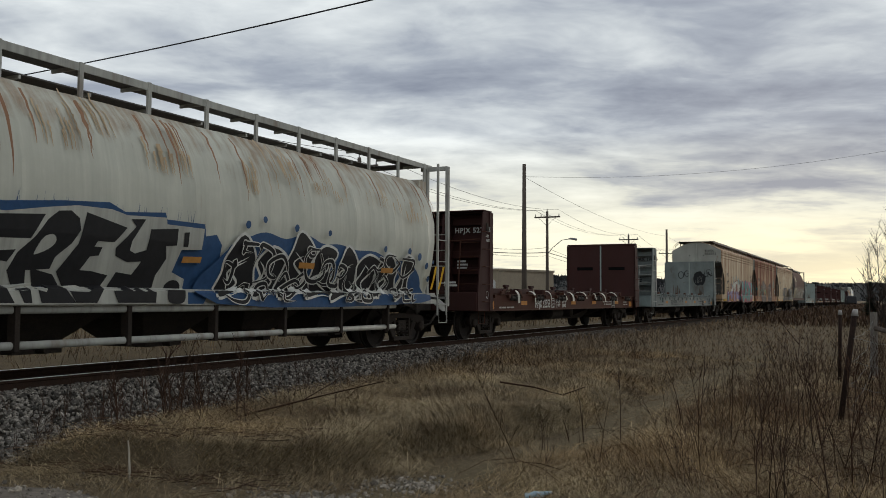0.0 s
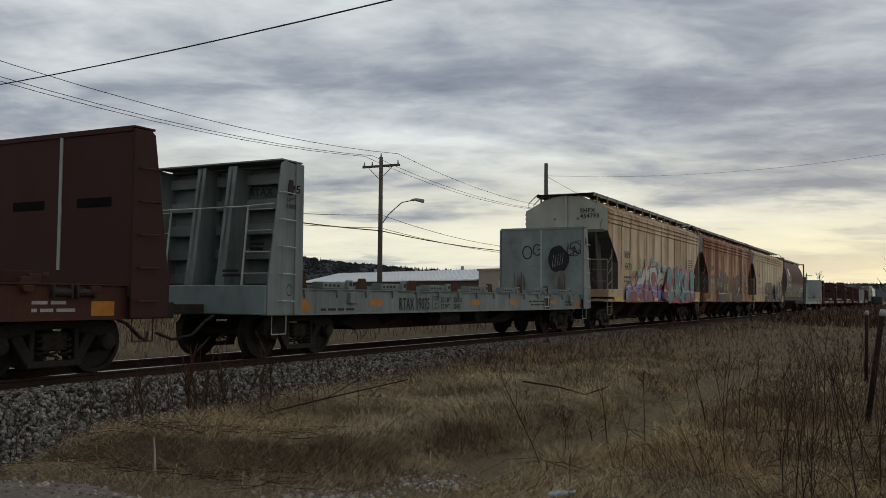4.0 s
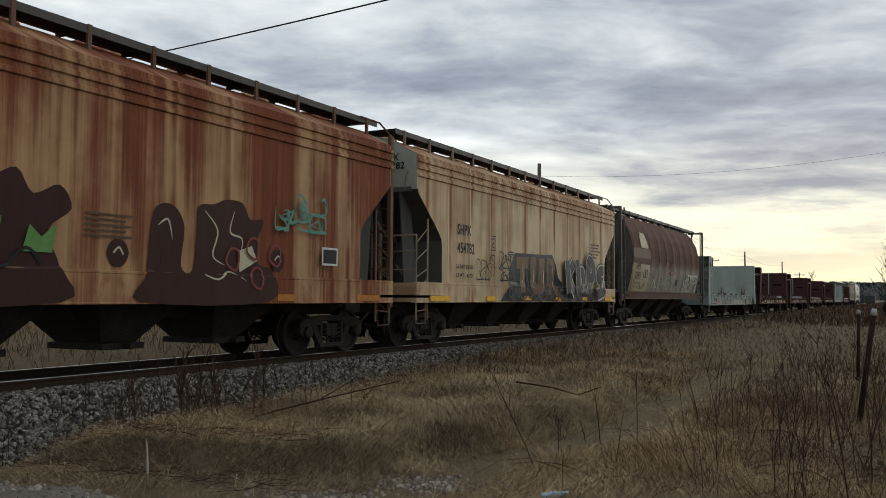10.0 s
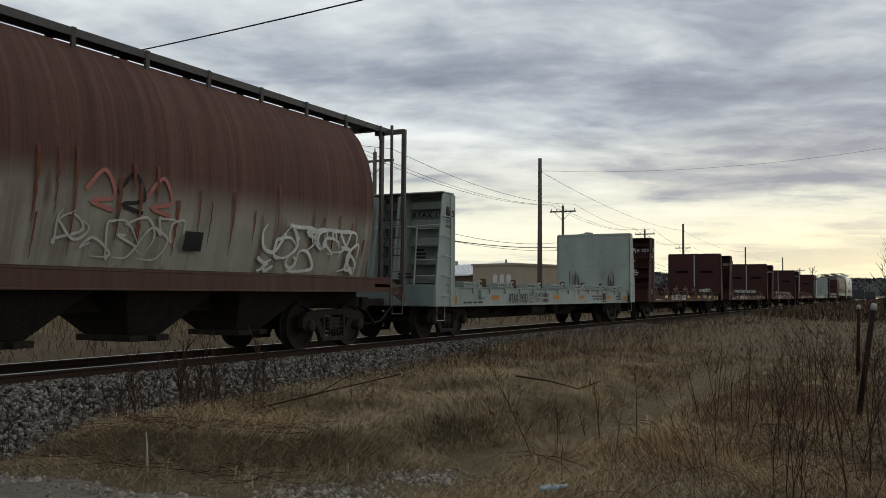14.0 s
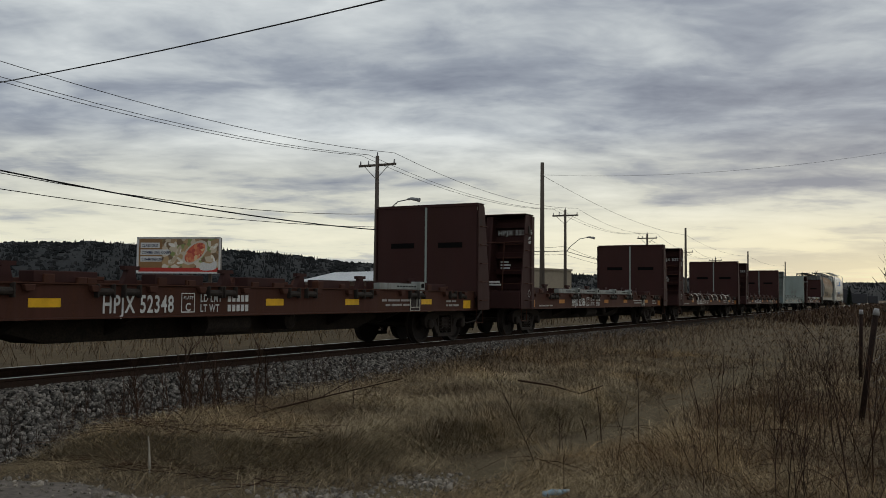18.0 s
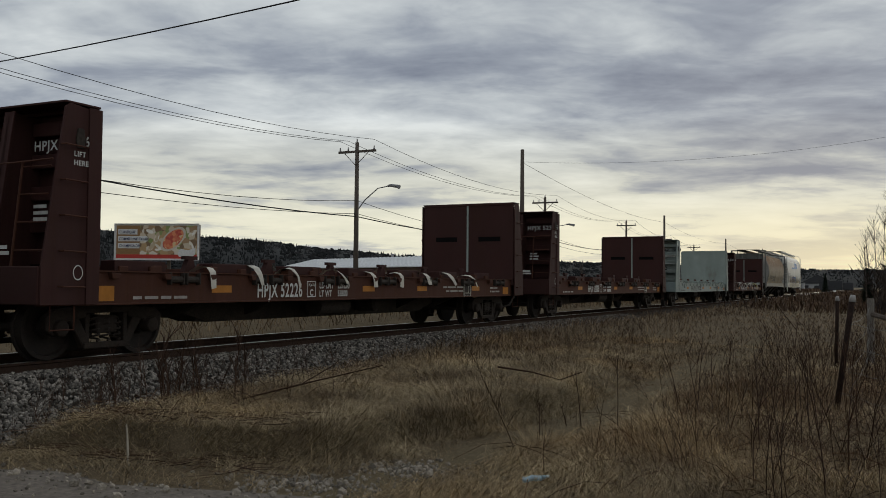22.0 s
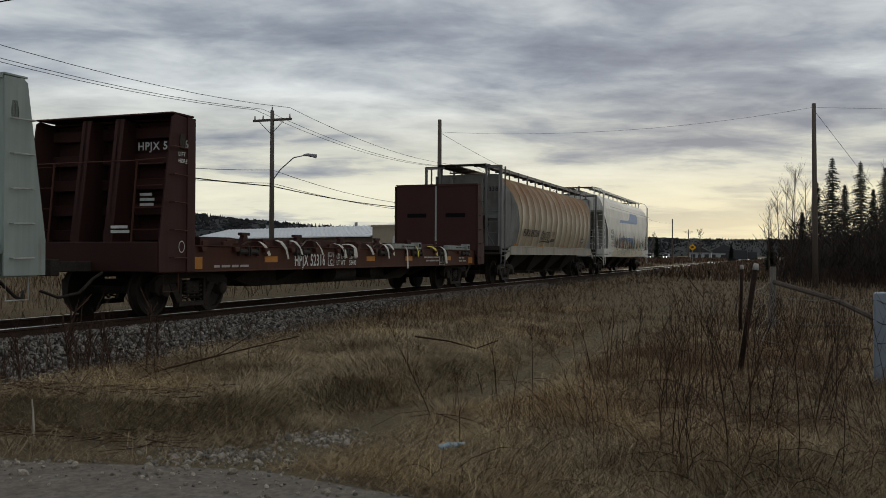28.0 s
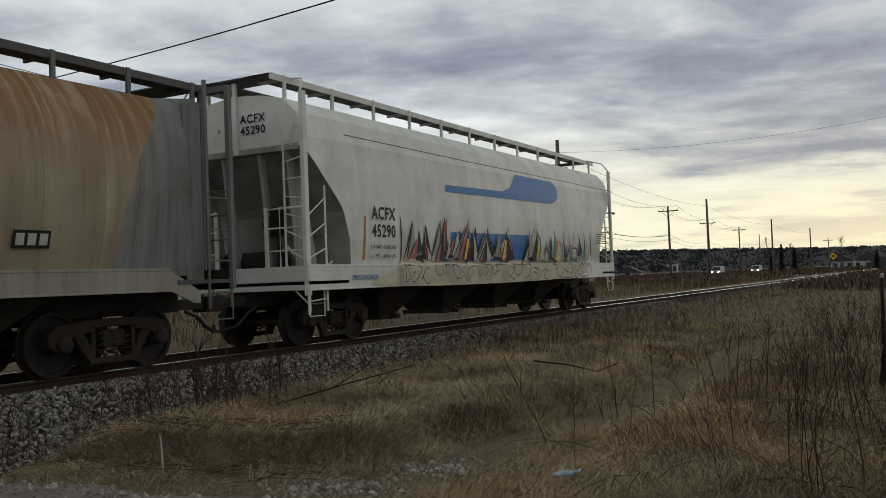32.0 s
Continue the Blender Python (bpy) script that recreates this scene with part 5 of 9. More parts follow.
                # tall bar ladder at the trailing end, low side rails at the leading end
                if d > 0 or spec.get("tall_both"):
                    part("corner_post", Shape().box(x - 0.045, x + 0.045, *sorted((at_end(-0.02), at_end(0.10))), sz0 - 0.1, top_z), railm, car, bevel=0.008)
                    ladder("ladder", car, railm, ((x, at_end(0.05), sz0 - 0.45), (x, at_end(0.05), top_z - 0.6)), ((x * 0.70, at_end(0.03), sz0), (x * 0.70, at_end(0.03), top_z - 0.8)), 9)
                    part("handrail", Shape().tube([(x, at_end(0.0), top_z), (x * 0.9, at_end(0.25), run - 0.1), (rw[1] * e, at_end(0.55), run + 0.02)], 0.02, 6), railm, car)
                lz = sz1 + 1.1
                ladder("side_ladder", car, railm, ((x, at_end(0.08), sz0 - 0.4), (x, at_end(0.08), lz)), ((x, at_end(0.62), sz0 - 0.4), (x, at_end(0.62), lz + 0.4)), 5)
                part("handrail", Shape().tube([(x, at_end(0.08), lz), (x * 0.6, at_end(0.06), lz), (x * 0.6, at_end(0.06), sz1)], 0.016, 6), railm, car)
            part("step", Shape().tube([(x, at_end(0.08), sz0), (x, at_end(0.08), sz0 - 0.48), (x, at_end(0.52), sz0 - 0.48), (x, at_end(0.52), sz0)], 0.016, 5), railm, car)
        if d < 0:
            bw = part("brake_wheel", Shape().tube([(0.75 + 0.27 * math.cos(k * 0.349), at_end(0.12), 2.35 + 0.27 * math.sin(k * 0.349)) for k in range(19)], 0.016, 5), M_UNDER, car)
            for k in range(5):
                a = 2 * math.pi * k / 5
                part("spoke", Shape().tube([(0.75, at_end(0.12), 2.35), (0.75 + 0.27 * math.cos(a), at_end(0.12), 2.35 + 0.27 * math.sin(a))], 0.013, 4), M_UNDER, bw)
            if not barrel:
                for q in ((-1.5, 0.05), (-1.5, 0.55)):
                    part("roof_rail", Shape().tube([(q[0], at_end(q[1]), zr - 0.5), (q[0], at_end(q[1]), run - 0.28), (q[0] + 0.25, at_end(q[1]), run - 0.05), (-rw[1], at_end(q[1]), run + 0.05)], 0.018, 6), railm, car)
            part("brake_housing", Shape().box(0.6, 0.9, *sorted((at_end(0.16), at_end(0.34))), 2.1, 2.6).box(0.7, 0.8, *sorted((at_end(0.2), at_end(0.3))), 1.3, 2.1), M_UNDER, car, bevel=0.03)
            part("air_reservoir", Shape().tube([(-0.9, at_end(0.7), 1.62), (0.5, at_end(0.7), 1.62)], 0.22, 14), M_UNDER, car, smooth=True)
            part("brake_pipe", Shape().tube([(0.9, at_end(0.3), 1.9), (1.1, at_end(0.5), 1.5), (1.25, at_end(0.9), 1.4), (1.2, at_end(1.3), 1.6)], 0.025, 6), railm, car)
        part("coupler", coupler_shape(d * half, d, 0.32 if not spec.get("long_draft") else 0.7), M_UNDER, car, bevel=0.012)
        part("air_hose", hose_shape(d * half, d), M_UNDER, car)
        add_truck(car, d * (half - spec.get("truck", 1.5)))

    # underframe and outlets
    part("center_sill", Shape().box(-0.3, 0.3, -half + 0.1, half - 0.1, 0.78, 1.2), M_UNDER, car)
    outs = spec.get("outlets", 4)
    span = L - 5.6
    for i in range(outs):
        y = -span / 2 + span * (i + 0.5) / outs
        w = span / outs * 0.5
        s = Shape()
        zt, zb = z_low + 0.05, 0.42
        s.v = [(-1.4, y - w, zt), (1.4, y - w, zt), (1.4, y + w, zt), (-1.4, y + w, zt), (-0.5, y - 0.35, zb), (0.5, y - 0.35, zb), (0.5, y + 0.35, zb), (-0.5, y + 0.35, zb)]
        s.f = [(0, 1, 5, 4), (1, 2, 6, 5), (2, 3, 7, 6), (3, 0, 4, 7), (4, 5, 6, 7)]
        hp = part("hopper_outlet", s, M_UNDER, car, bevel=0.01)
        part("outlet_gate", Shape().box(-0.6, 0.62, y - 0.42, y + 0.42, 0.32, 0.42).tube([(0.62, y, 0.37), (0.8, y, 0.37)], 0.05, 8), M_UNDER, hp, bevel=0.008)
    if spec.get("pipe"):
        for z in (0.96, 0.5):
            part("side_pipe", Shape().tube([(1.42, -half + 2.6, z), (1.42, half - 2.6, z)], 0.055, 10), railm, car, smooth=True)
        for i in range(6):
            y = -half + 3.0 + i * (L - 6.0) / 5
            part("pipe_clamp", Shape().box(1.35, 1.50, y - 0.04, y + 0.04, 0.42, 1.05), M_TRUCK, car, bevel=0.006)
    return car

# ----- the cars, in order from the front -----
def on_track(y):
    return pose(TRACK_X, y, RAIL_Z)


BARREL = [(1.36, 1.32), (1.47, 1.7), (1.56, 2.1), (1.61, 2.6), (1.58, 3.05), (1.46, 3.5), (1.24, 3.88), (0.98, 4.15)]


def barrel(dz=0.0, low=0.0):
    return [(x, z + dz * (z - 1.32) / 2.8 + low) for x, z in BARREL]


TALL = [(1.59, 1.50), (1.60, 2.2), (1.60, 3.85), (1.60, 4.42), (0.86, 4.80)]
TALL_CUT = [(1.5, 1.30), (2.5, 1.28), (2.75, 1.05), (3.1, 0.62), (3.55, 0.08), (3.7, 0.02), (5.0, 0.02)]


def tall_spec(paint, rail_mat, end=M_END_GREY):
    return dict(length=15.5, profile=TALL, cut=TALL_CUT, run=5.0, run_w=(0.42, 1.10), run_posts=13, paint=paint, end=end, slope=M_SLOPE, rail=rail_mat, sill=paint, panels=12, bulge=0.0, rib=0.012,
                bands=(3.95, 4.12, 4.29), sill_x=1.62, sill_z=(1.04, 1.48), crown=0.16, slope_top=3.62, outlets=4, ladder_top=4.62, truck=1.45)


car_a = hopper_car("covered_hopper", on_track(12.65), "chalky white cylindrical covered hopper with rust stains and graffiti", dict(
    length=15.5, sill_back=0.75, profile=barrel(0.0, -0.12), cut=[(1.2, 1.05), (2.4, 1.0), (3.4, 0.9), (4.2, 0.8)], run=4.52, run_w=(0.35, 0.95), run_posts=12, paint=M_WHITE_A, end=M_WHITE_A, slope=M_WHITE_A, rail=M_RAILING, sill=M_RAILING,
    panels=10, rib=0.004, sill_x=1.5, sill_z=(1.02, 1.24), crown=0.12, barrel=True, end_x=1.15, end_y=0.75, outlets=4, portal=True, ladder_x=1.5, pipe=True, light_run=True, long_draft=True, truck=1.55))
car_b = flat_car("bulkhead_flat_car", on_track(30.9), "brown", "empty oxide brown bulkhead flat car with pale straps", 2)
car_c = flat_car("bulkhead_flat_car", on_track(50.68), "slate", "empty grey green bulkhead flat car with sprayed marks", 3)
car_d = hopper_car("covered_hopper", on_track(68.9), "tan covered hopper with rust streaks and purple green graffiti", tall_spec(M_TAN, M_RAILING_TAN))
car_e = hopper_car("covered_hopper", on_track(85.4), "rust red covered hopper with dark overpainted patches", tall_spec(M_RED, M_RAILING_RUST))
car_f = hopper_car("covered_hopper", on_track(101.95), "pale tan covered hopper with blue and black graffiti", tall_spec(M_TAN2, M_RAILING_TAN))
car_g = hopper_car("covered_hopper", on_track(118.75), "grey cylindrical covered hopper with rusted brown top", dict(
    length=15.9, disc=True, sill_back=0.55, profile=barrel(0.38, 0.08), cut=[(1.2, 1.46), (2.4, 1.5), (3.4, 1.5), (4.8, 1.48)], run=4.82, run_w=(0.45, 1.02), run_posts=12, paint=M_GREY_G, end=M_END_DARK, slope=M_END_DARK, rail=M_RAIL_DARK, sill=M_SILL_G,
    panels=11, rib=0.006, sill_x=1.5, sill_z=(1.14, 1.42), crown=0.14, barrel=True, end_x=1.2, end_y=0.9, outlets=4, portal=True, ladder_x=1.5, truck=2.05))
car_h = flat_car("bulkhead_flat_car", on_track(136.87), "grey", "empty grey green bulkhead flat car with rust stained end", 4)
car_i = flat_car("bulkhead_flat_car", on_track(156.48), "brown", "empty oxide brown bulkhead flat car with bright yellow reflectors", 5, (5,))
car_j = flat_car("bulkhead_flat_car", on_track(176.12), "brown", "empty dark brown bulkhead flat car with bare deck", 6, (1, 2, 3, 4))
car_k = flat_car("bulkhead_flat_car", on_track(195.82), "brown", "empty dark brown bulkhead flat car with white straps", 7)
car_l = flat_car("bulkhead_flat_car", on_track(215.65), "brown", "empty oxide brown bulkhead flat car with hanging straps", 8)
car_m = flat_car("bulkhead_flat_car", on_track(235.57), "grey", "empty pale grey green bulkhead flat car", 9)
car_n = flat_car("bulkhead_flat_car", on_track(255.52), "brown", "empty brown bulkhead flat car with pale and yellow straps", 10, (4, 6))
car_o = hopper_car("covered_hopper", on_track(275.2), "grey beige cylindrical covered hopper with rusty streaks", dict(
    length=17.9, sill_back=1.4, profile=barrel(-0.05, 0.05), cut=[(1.3, 2.4), (2.2, 2.34), (3.1, 2.0), (3.6, 1.6), (4.1, 1.2)], run=4.52, run_w=(0.35, 0.95), run_posts=14, paint=M_GREY_O, end=M_END_O, slope=M_END_O, rail=M_RAIL_GREY, sill=M_SILL_O,
    panels=15, rib=0.012, sill_x=1.5, sill_z=(1.14, 1.46), crown=0.12, barrel=True, end_x=1.25, end_y=0.6, outlets=4, portal=True, ladder_x=1.5, long_draft=True, truck=2.1))
WHITE_PROF = [(1.56, 1.5), (1.60, 2.0), (1.61, 2.7), (1.58, 3.4), (1.52, 3.9), (1.38, 4.35), (1.12, 4.62)]
car_p = hopper_car("covered_hopper", on_track(294.6), "white covered hopper with blue stripe and graffiti along the bottom", dict(
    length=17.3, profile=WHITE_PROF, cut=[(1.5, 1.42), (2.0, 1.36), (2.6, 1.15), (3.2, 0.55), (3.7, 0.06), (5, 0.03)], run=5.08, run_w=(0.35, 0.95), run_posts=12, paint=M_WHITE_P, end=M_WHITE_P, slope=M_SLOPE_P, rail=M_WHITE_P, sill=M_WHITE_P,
    panels=8, rib=0.0, sill_x=1.62, sill_z=(1.06, 1.5), crown=0.16, slope_top=3.7, outlets=4, ladder_top=4.7, light_run=True, tall_both=True, long_draft=True, truck=1.6))
TRAIN = [car_a, car_b, car_c, car_d, car_e, car_f, car_g, car_h, car_i, car_j, car_k, car_l, car_m, car_n, car_o, car_p]

for car, words, number, seed, yellow, straps in ((car_b, "HPJX", "52353", 1, False, "pale"), (car_c, "RTAX", "19075", 2, False, ""), (car_h, "RTAX", "19033", 3, False, ""), (car_i, "HPJX", "52348", 4, True, ""),
                                                 (car_j, "HPJX", "52386", 5, False, ""), (car_k, "HPJX", "52226", 6, False, "pale"), (car_l, "HPJX", "52335", 7, False, ""), (car_m, "RTAX", "19011", 8, False, ""),
                                                 (car_n, "HPJX", "52316", 9, False, "yellow")):
    flat_marks(car, words, number, seed, yellow, straps)


def hopper_marks(car, words, number, prof, L, y, z1, z2, size, widen=0.9):
    at = skin_at(prof)
    side_text(words, size, -L / 2 + y, z1, at, car, widen=widen)
    side_text(number, size, -L / 2 + y, z2, at, car, widen=widen)
    for k in range(2 if number == "454793" else 0):
        bars(-L / 2 + y - 0.05, z2 - 0.32 - 0.17 * k, (0.18, 0.22, 0.42), 0.075, 0.09, at, car, M_BLACK)


for car, number in ((car_d, "454793"), (car_e, "454787"), (car_f, "454782")):
    hopper_marks(car, "SHPX", number, TALL, 15.5, 2.08, 2.72, 2.26, 0.37, 0.8)
    end_text("SHPX", 0.22, 0.55, -7.75 + 0.02, 4.30, car)
    end_text(number, 0.22, 0.55, -7.75 + 0.02, 4.10, car)
hopper_marks(car_p, "ACFX", "45290", WHITE_PROF, 17.3, 2.12, 2.44, 2.08, 0.36)
wide = max(a for a, b in letters("FURX 892338", 0.40)[0])
side_text("FURX 892338", 0.40, -5.92, 1.9, skin_at(barrel(-0.05, 0.05)), car_o, widen=2.37 / wide)
end_text("FURX 892338", 0.24, -0.3, -8.95 + 0.59, 3.55, car_o)
side_text("PRESSUREAIDE", 0.13, -8.65 + 1.35, 1.22, lambda y, z: 1.621, car_p, plain("blue lettering", (0.05, 0.13, 0.35), 0.6))

def side_wall(car, prof, sill_x, sill_top, base):
    at = skin_at(prof)
    return Wall(car, lambda y, z, off: ((at(y, z) if z > sill_top else sill_x) + off, y, z), base)


SPRAY = {k: plain(k + " spray paint", c, 0.55) for k, c in dict(black=(0.018, 0.018, 0.02), white=(0.60, 0.60, 0.57), blue=(0.032, 0.080, 0.18), grey=(0.30, 0.30, 0.27), silver=(0.46, 0.44, 0.40), lilac=(0.20, 0.17, 0.36),
         maroon=(0.20, 0.05, 0.045), teal=(0.04, 0.19, 0.19), pink=(0.36, 0.11, 0.20), cyan=(0.05, 0.33, 0.38), plum=(0.060, 0.030, 0.036), green=(0.12, 0.26, 0.08), orange=(0.42, 0.20, 0.05), sky=(0.06, 0.17, 0.40),
         steel=(0.035, 0.05, 0.06), cream=(0.50, 0.46, 0.34), rose=(0.38, 0.14, 0.12), mint=(0.10, 0.28, 0.22)).items()}


def wild(w, y0, y1, z0, z1, n, seed, body, edge, inner, lean=0.12, spike=0.3):
    """Interlocked letter-like forms: fat bent bodies with an outline and inner lines."""
    r = random.Random(seed)
    step = (y1 - y0) / n
    for i in range(n):
        a = y0 + (i + 0.5) * step
        wd = step * r.uniform(0.50, 0.66)
        top, low = z1 - r.uniform(0, 0.25) * (z1 - z0), z0 + r.uniform(0, 0.08) * (z1 - z0)
        mid = (top + low) / 2
        pts = [(a - wd, low + 0.03), (a - wd * r.uniform(0.3, 0.9) + lean * 0.3, mid), (a - wd * r.uniform(0.6, 1.1) + lean, top - 0.1), (a - wd * 0.2 + lean, top + spike * r.uniform(0, 0.6)),
               (a + wd * r.uniform(0.5, 1.0) + lean, top - r.uniform(0, 0.2)), (a + wd * r.uniform(0.3, 0.7) + lean * 0.5, mid + r.uniform(-0.1, 0.15)), (a + wd * r.uniform(0.8, 1.15), low + r.uniform(0, 0.15)), (a + wd * 0.15, low + r.uniform(0.1, 0.3) * (top - low))]
        w.stroke(pts, 0.10, edge, closed=True)
        w.fill(pts, body[i % len(body)])
        for _ in range(2):
            q = [(a + r.uniform(-0.6, 0.6) * wd, low + (top - low) * f + r.uniform(-0.06, 0.06)) for f in (0.15, 0.4, 0.65, 0.85)]
            w.stroke(q, 0.05, inner, taper=True)


def swirls(w, y0, y1, z0, z1, n, seed, under, over, wu=0.20, wo=0.13):
    r = random.Random(seed)
    for i in range(n):
        a, b = y0 + (y1 - y0) * (i + r.random()) / n, z0 + (z1 - z0) * r.random()
        rad, turn = r.uniform(0.12, 0.34), r.uniform(0, 6.28)
        pts = []
        for k in range(7):
            c, q = turn + k * r.choice((0.7, 0.9, 1.1)), rad * (1.25 - k * 0.12)
            pts.append((min(y1, max(y0, a + q * math.cos(c) * 1.2)), min(z1, max(z0, b + q * math.sin(c)))))
        w.stroke(pts, wu, under, taper=True)
        w.stroke(pts, wo, over, taper=True)


# white cylindrical hopper: black letters on a pale field edged in blue, then a black and white interlace
w = side_wall(car_a, barrel(0.0, -0.12), 1.5, 1.245, 0.012)
w.fill([(-7.0, 1.03), (-7.0, 2.36), (-6.0, 2.40), (-5.1, 2.33), (-4.2, 2.42), (-3.4, 2.47), (-3.1, 2.36), (-2.3, 2.42), (-2.25, 2.32), (-1.4, 2.31), (-1.35, 2.12), (-1.1, 2.16), (-0.95, 2.0), (-0.95, 1.5), (-1.3, 1.03)], SPRAY["blue"], False)
r = random.Random(77)
for k in range(46):
    y = -7.0 + 5.4 * r.random()
    w.stroke([(y, 2.3), (y + r.uniform(-0.06, 0.06), 2.44 + r.uniform(0, 0.08))], r.uniform(0.02, 0.06), SPRAY["blue"], False, taper=True)
M_FIELD = painted("chalky letter field", (0.44, 0.44, 0.40), (0.25, 0.16, 0.1), 0.05)
w.fill([(-7.0, 1.03), (-7.0, 2.28), (-5.1, 2.20), (-4.5, 2.30), (-4.0, 2.37), (-3.4, 2.37), (-3.1, 2.31), (-2.32, 2.34), (-2.3, 2.24), (-1.46, 2.23), (-1.48, 1.89), (-1.93, 1.87), (-2.05, 1.52), (-1.74, 1.42), (-1.72, 1.03)], M_FIELD, False)
# first letter, then the three that follow
w.fill([(-6.35, 1.05), (-5.95, 1.05), (-5.55, 1.55), (-5.05, 1.58), (-4.97, 1.57), (-4.87, 1.73), (-5.4, 1.68), (-5.3, 1.86), (-4.68, 1.88), (-4.5, 2.21), (-5.7, 2.12)], SPRAY["black"], False)
w.fill([(-5.5, 1.05), (-4.86, 1.05), (-5.1, 1.42), (-5.4, 1.46)], SPRAY["black"], False)
w.fill([(-4.45, 2.15), (-4.3, 2.27), (-4.1, 2.29), (-3.95, 2.2), (-3.91, 2.04), (-4.03, 1.85), (-4.26, 1.66), (-4.31, 1.5), (-4.95, 1.45), (-4.85, 1.69), (-4.63, 1.9)], SPRAY["black"], False)
w.fill([(-4.95, 1.47), (-4.68, 1.5), (-4.6, 1.05), (-4.72, 1.05)], SPRAY["black"], False)
w.fill([(-4.61, 1.5), (-4.25, 1.43), (-3.9, 1.05), (-4.46, 1.05)], SPRAY["black"], False)
w.fill([(-4.6, 1.7), (-4.49, 1.91), (-4.34, 1.95), (-4.29, 1.86), (-4.39, 1.76), (-4.55, 1.69)], M_FIELD)
w.fill([(-3.84, 2.29), (-3.09, 2.13), (-3.3, 1.91), (-3.6, 1.91), (-3.64, 1.83), (-3.5, 1.83), (-3.54, 1.71), (-3.69, 1.69), (-3.82, 1.5), (-3.61, 1.49), (-3.31, 1.44), (-3.54, 1.05), (-3.9, 1.05), (-4.2, 1.47), (-3.92, 1.86)], SPRAY["black"], False)
w.fill([(-3.03, 2.26), (-2.75, 2.28), (-2.97, 1.96), (-2.99, 1.81), (-2.88, 1.77), (-2.67, 1.83), (-2.63, 2.14), (-2.06, 2.19), (-2.06, 1.93), (-2.28, 1.91), (-2.23, 1.72), (-2.39, 1.46), (-2.42, 1.05), (-3.16, 1.05), (-3.28, 1.28), (-3.17, 1.49), (-2.87, 1.46), (-2.73, 1.66), (-3.01, 1.64), (-3.24, 1.72), (-3.26, 1.83), (-2.92, 2.16)], SPRAY["black"], False)
w.fill([(-1.92, 2.14), (-1.81, 2.15), (-1.81, 1.92), (-1.91, 1.92)], SPRAY["black"], False)
w.fill([(-2.15, 1.06), (-2.15, 1.32), (-1.98, 1.4), (-1.82, 1.32), (-1.82, 1.06)], SPRAY["black"])
side_text("2017", 0.14, -2.13, 1.15, lambda y, z: (1.5 if z < 1.245 else 1.36) + 0.05, car_a, SPRAY["white"], widen=0.8)
w.fill([(-1.9, 1.67), (-1.87, 1.77), (-1.45, 1.78), (-1.47, 1.68)], SPRAY["orange"], False)
w.fill([(-1.05, 1.03), (-0.9, 1.9), (-0.4, 2.15), (0.1, 2.28), (0.7, 2.2), (1.3, 2.32), (1.9, 2.18), (2.5, 2.2), (3.1, 2.12), (3.9, 2.12), (4.6, 1.95), (5.3, 1.98), (5.9, 1.75), (6.2, 1.4), (6.1, 1.03)], SPRAY["blue"], True, 2)
for y, z, q in ((-0.4, 2.38, 0.07), (0.05, 2.5, 0.06), (1.0, 2.42, 0.07), (2.1, 2.4, 0.06), (4.3, 2.2, 0.07), (5.4, 2.2, 0.08), (5.9, 2.1, 0.09), (6.3, 1.9, 0.08), (6.5, 1.6, 0.07), (6.6, 2.0, 0.05)):
    w.fill([(y + q * math.cos(c), z + q * math.sin(c)) for c in (0, 1.05, 2.1, 3.14, 4.2, 5.2)], SPRAY["blue"], True, 1)
wild(w, -0.95, 5.6, 1.05, 2.12, 8, 5, [SPRAY["black"]], SPRAY["white"], SPRAY["white"], 0.16, 0.5)
swirls(w, -0.9, 5.7, 1.08, 2.05, 26, 3, SPRAY["white"], SPRAY["black"], 0.12, 0.075)
for y in (1.05, 4.05):
    w.fill([(y, 1.68), (y, 1.79), (y + 0.5, 1.79), (y + 0.5, 1.68)], SPRAY["orange"], False)
for y in (6.55, 6.95):
    w.fill([(y, 1.35), (y, 1.9), (y + 0.1, 1.9), (y + 0.1, 1.35)], M_YELLOW, False, name="reflector")

# tan hopper: letters silver above and lilac below, then teal ones outlined in red
SPRAY["umber_ink"] = plain("faded brown lettering", (0.11, 0.07, 0.045), 0.6)
SPRAY["brick"] = plain("brick red spray paint", (0.20, 0.045, 0.03), 0.55)
SPRAY["crimson"] = plain("crimson spray paint", (0.24, 0.028, 0.05), 0.55)


def below(pts, z):
    """The part of a polygon that lies below a height."""
    out = []
    for (a0, b0), (a1, b1) in zip(pts, pts[1:] + pts[:1]):
        if b0 <= z:
            out.append((a0, b0))
        if (b0 <= z) != (b1 <= z):
            f = (z - b0) / (b1 - b0)
            out.append((a0 + (a1 - a0) * f, z))
    return out


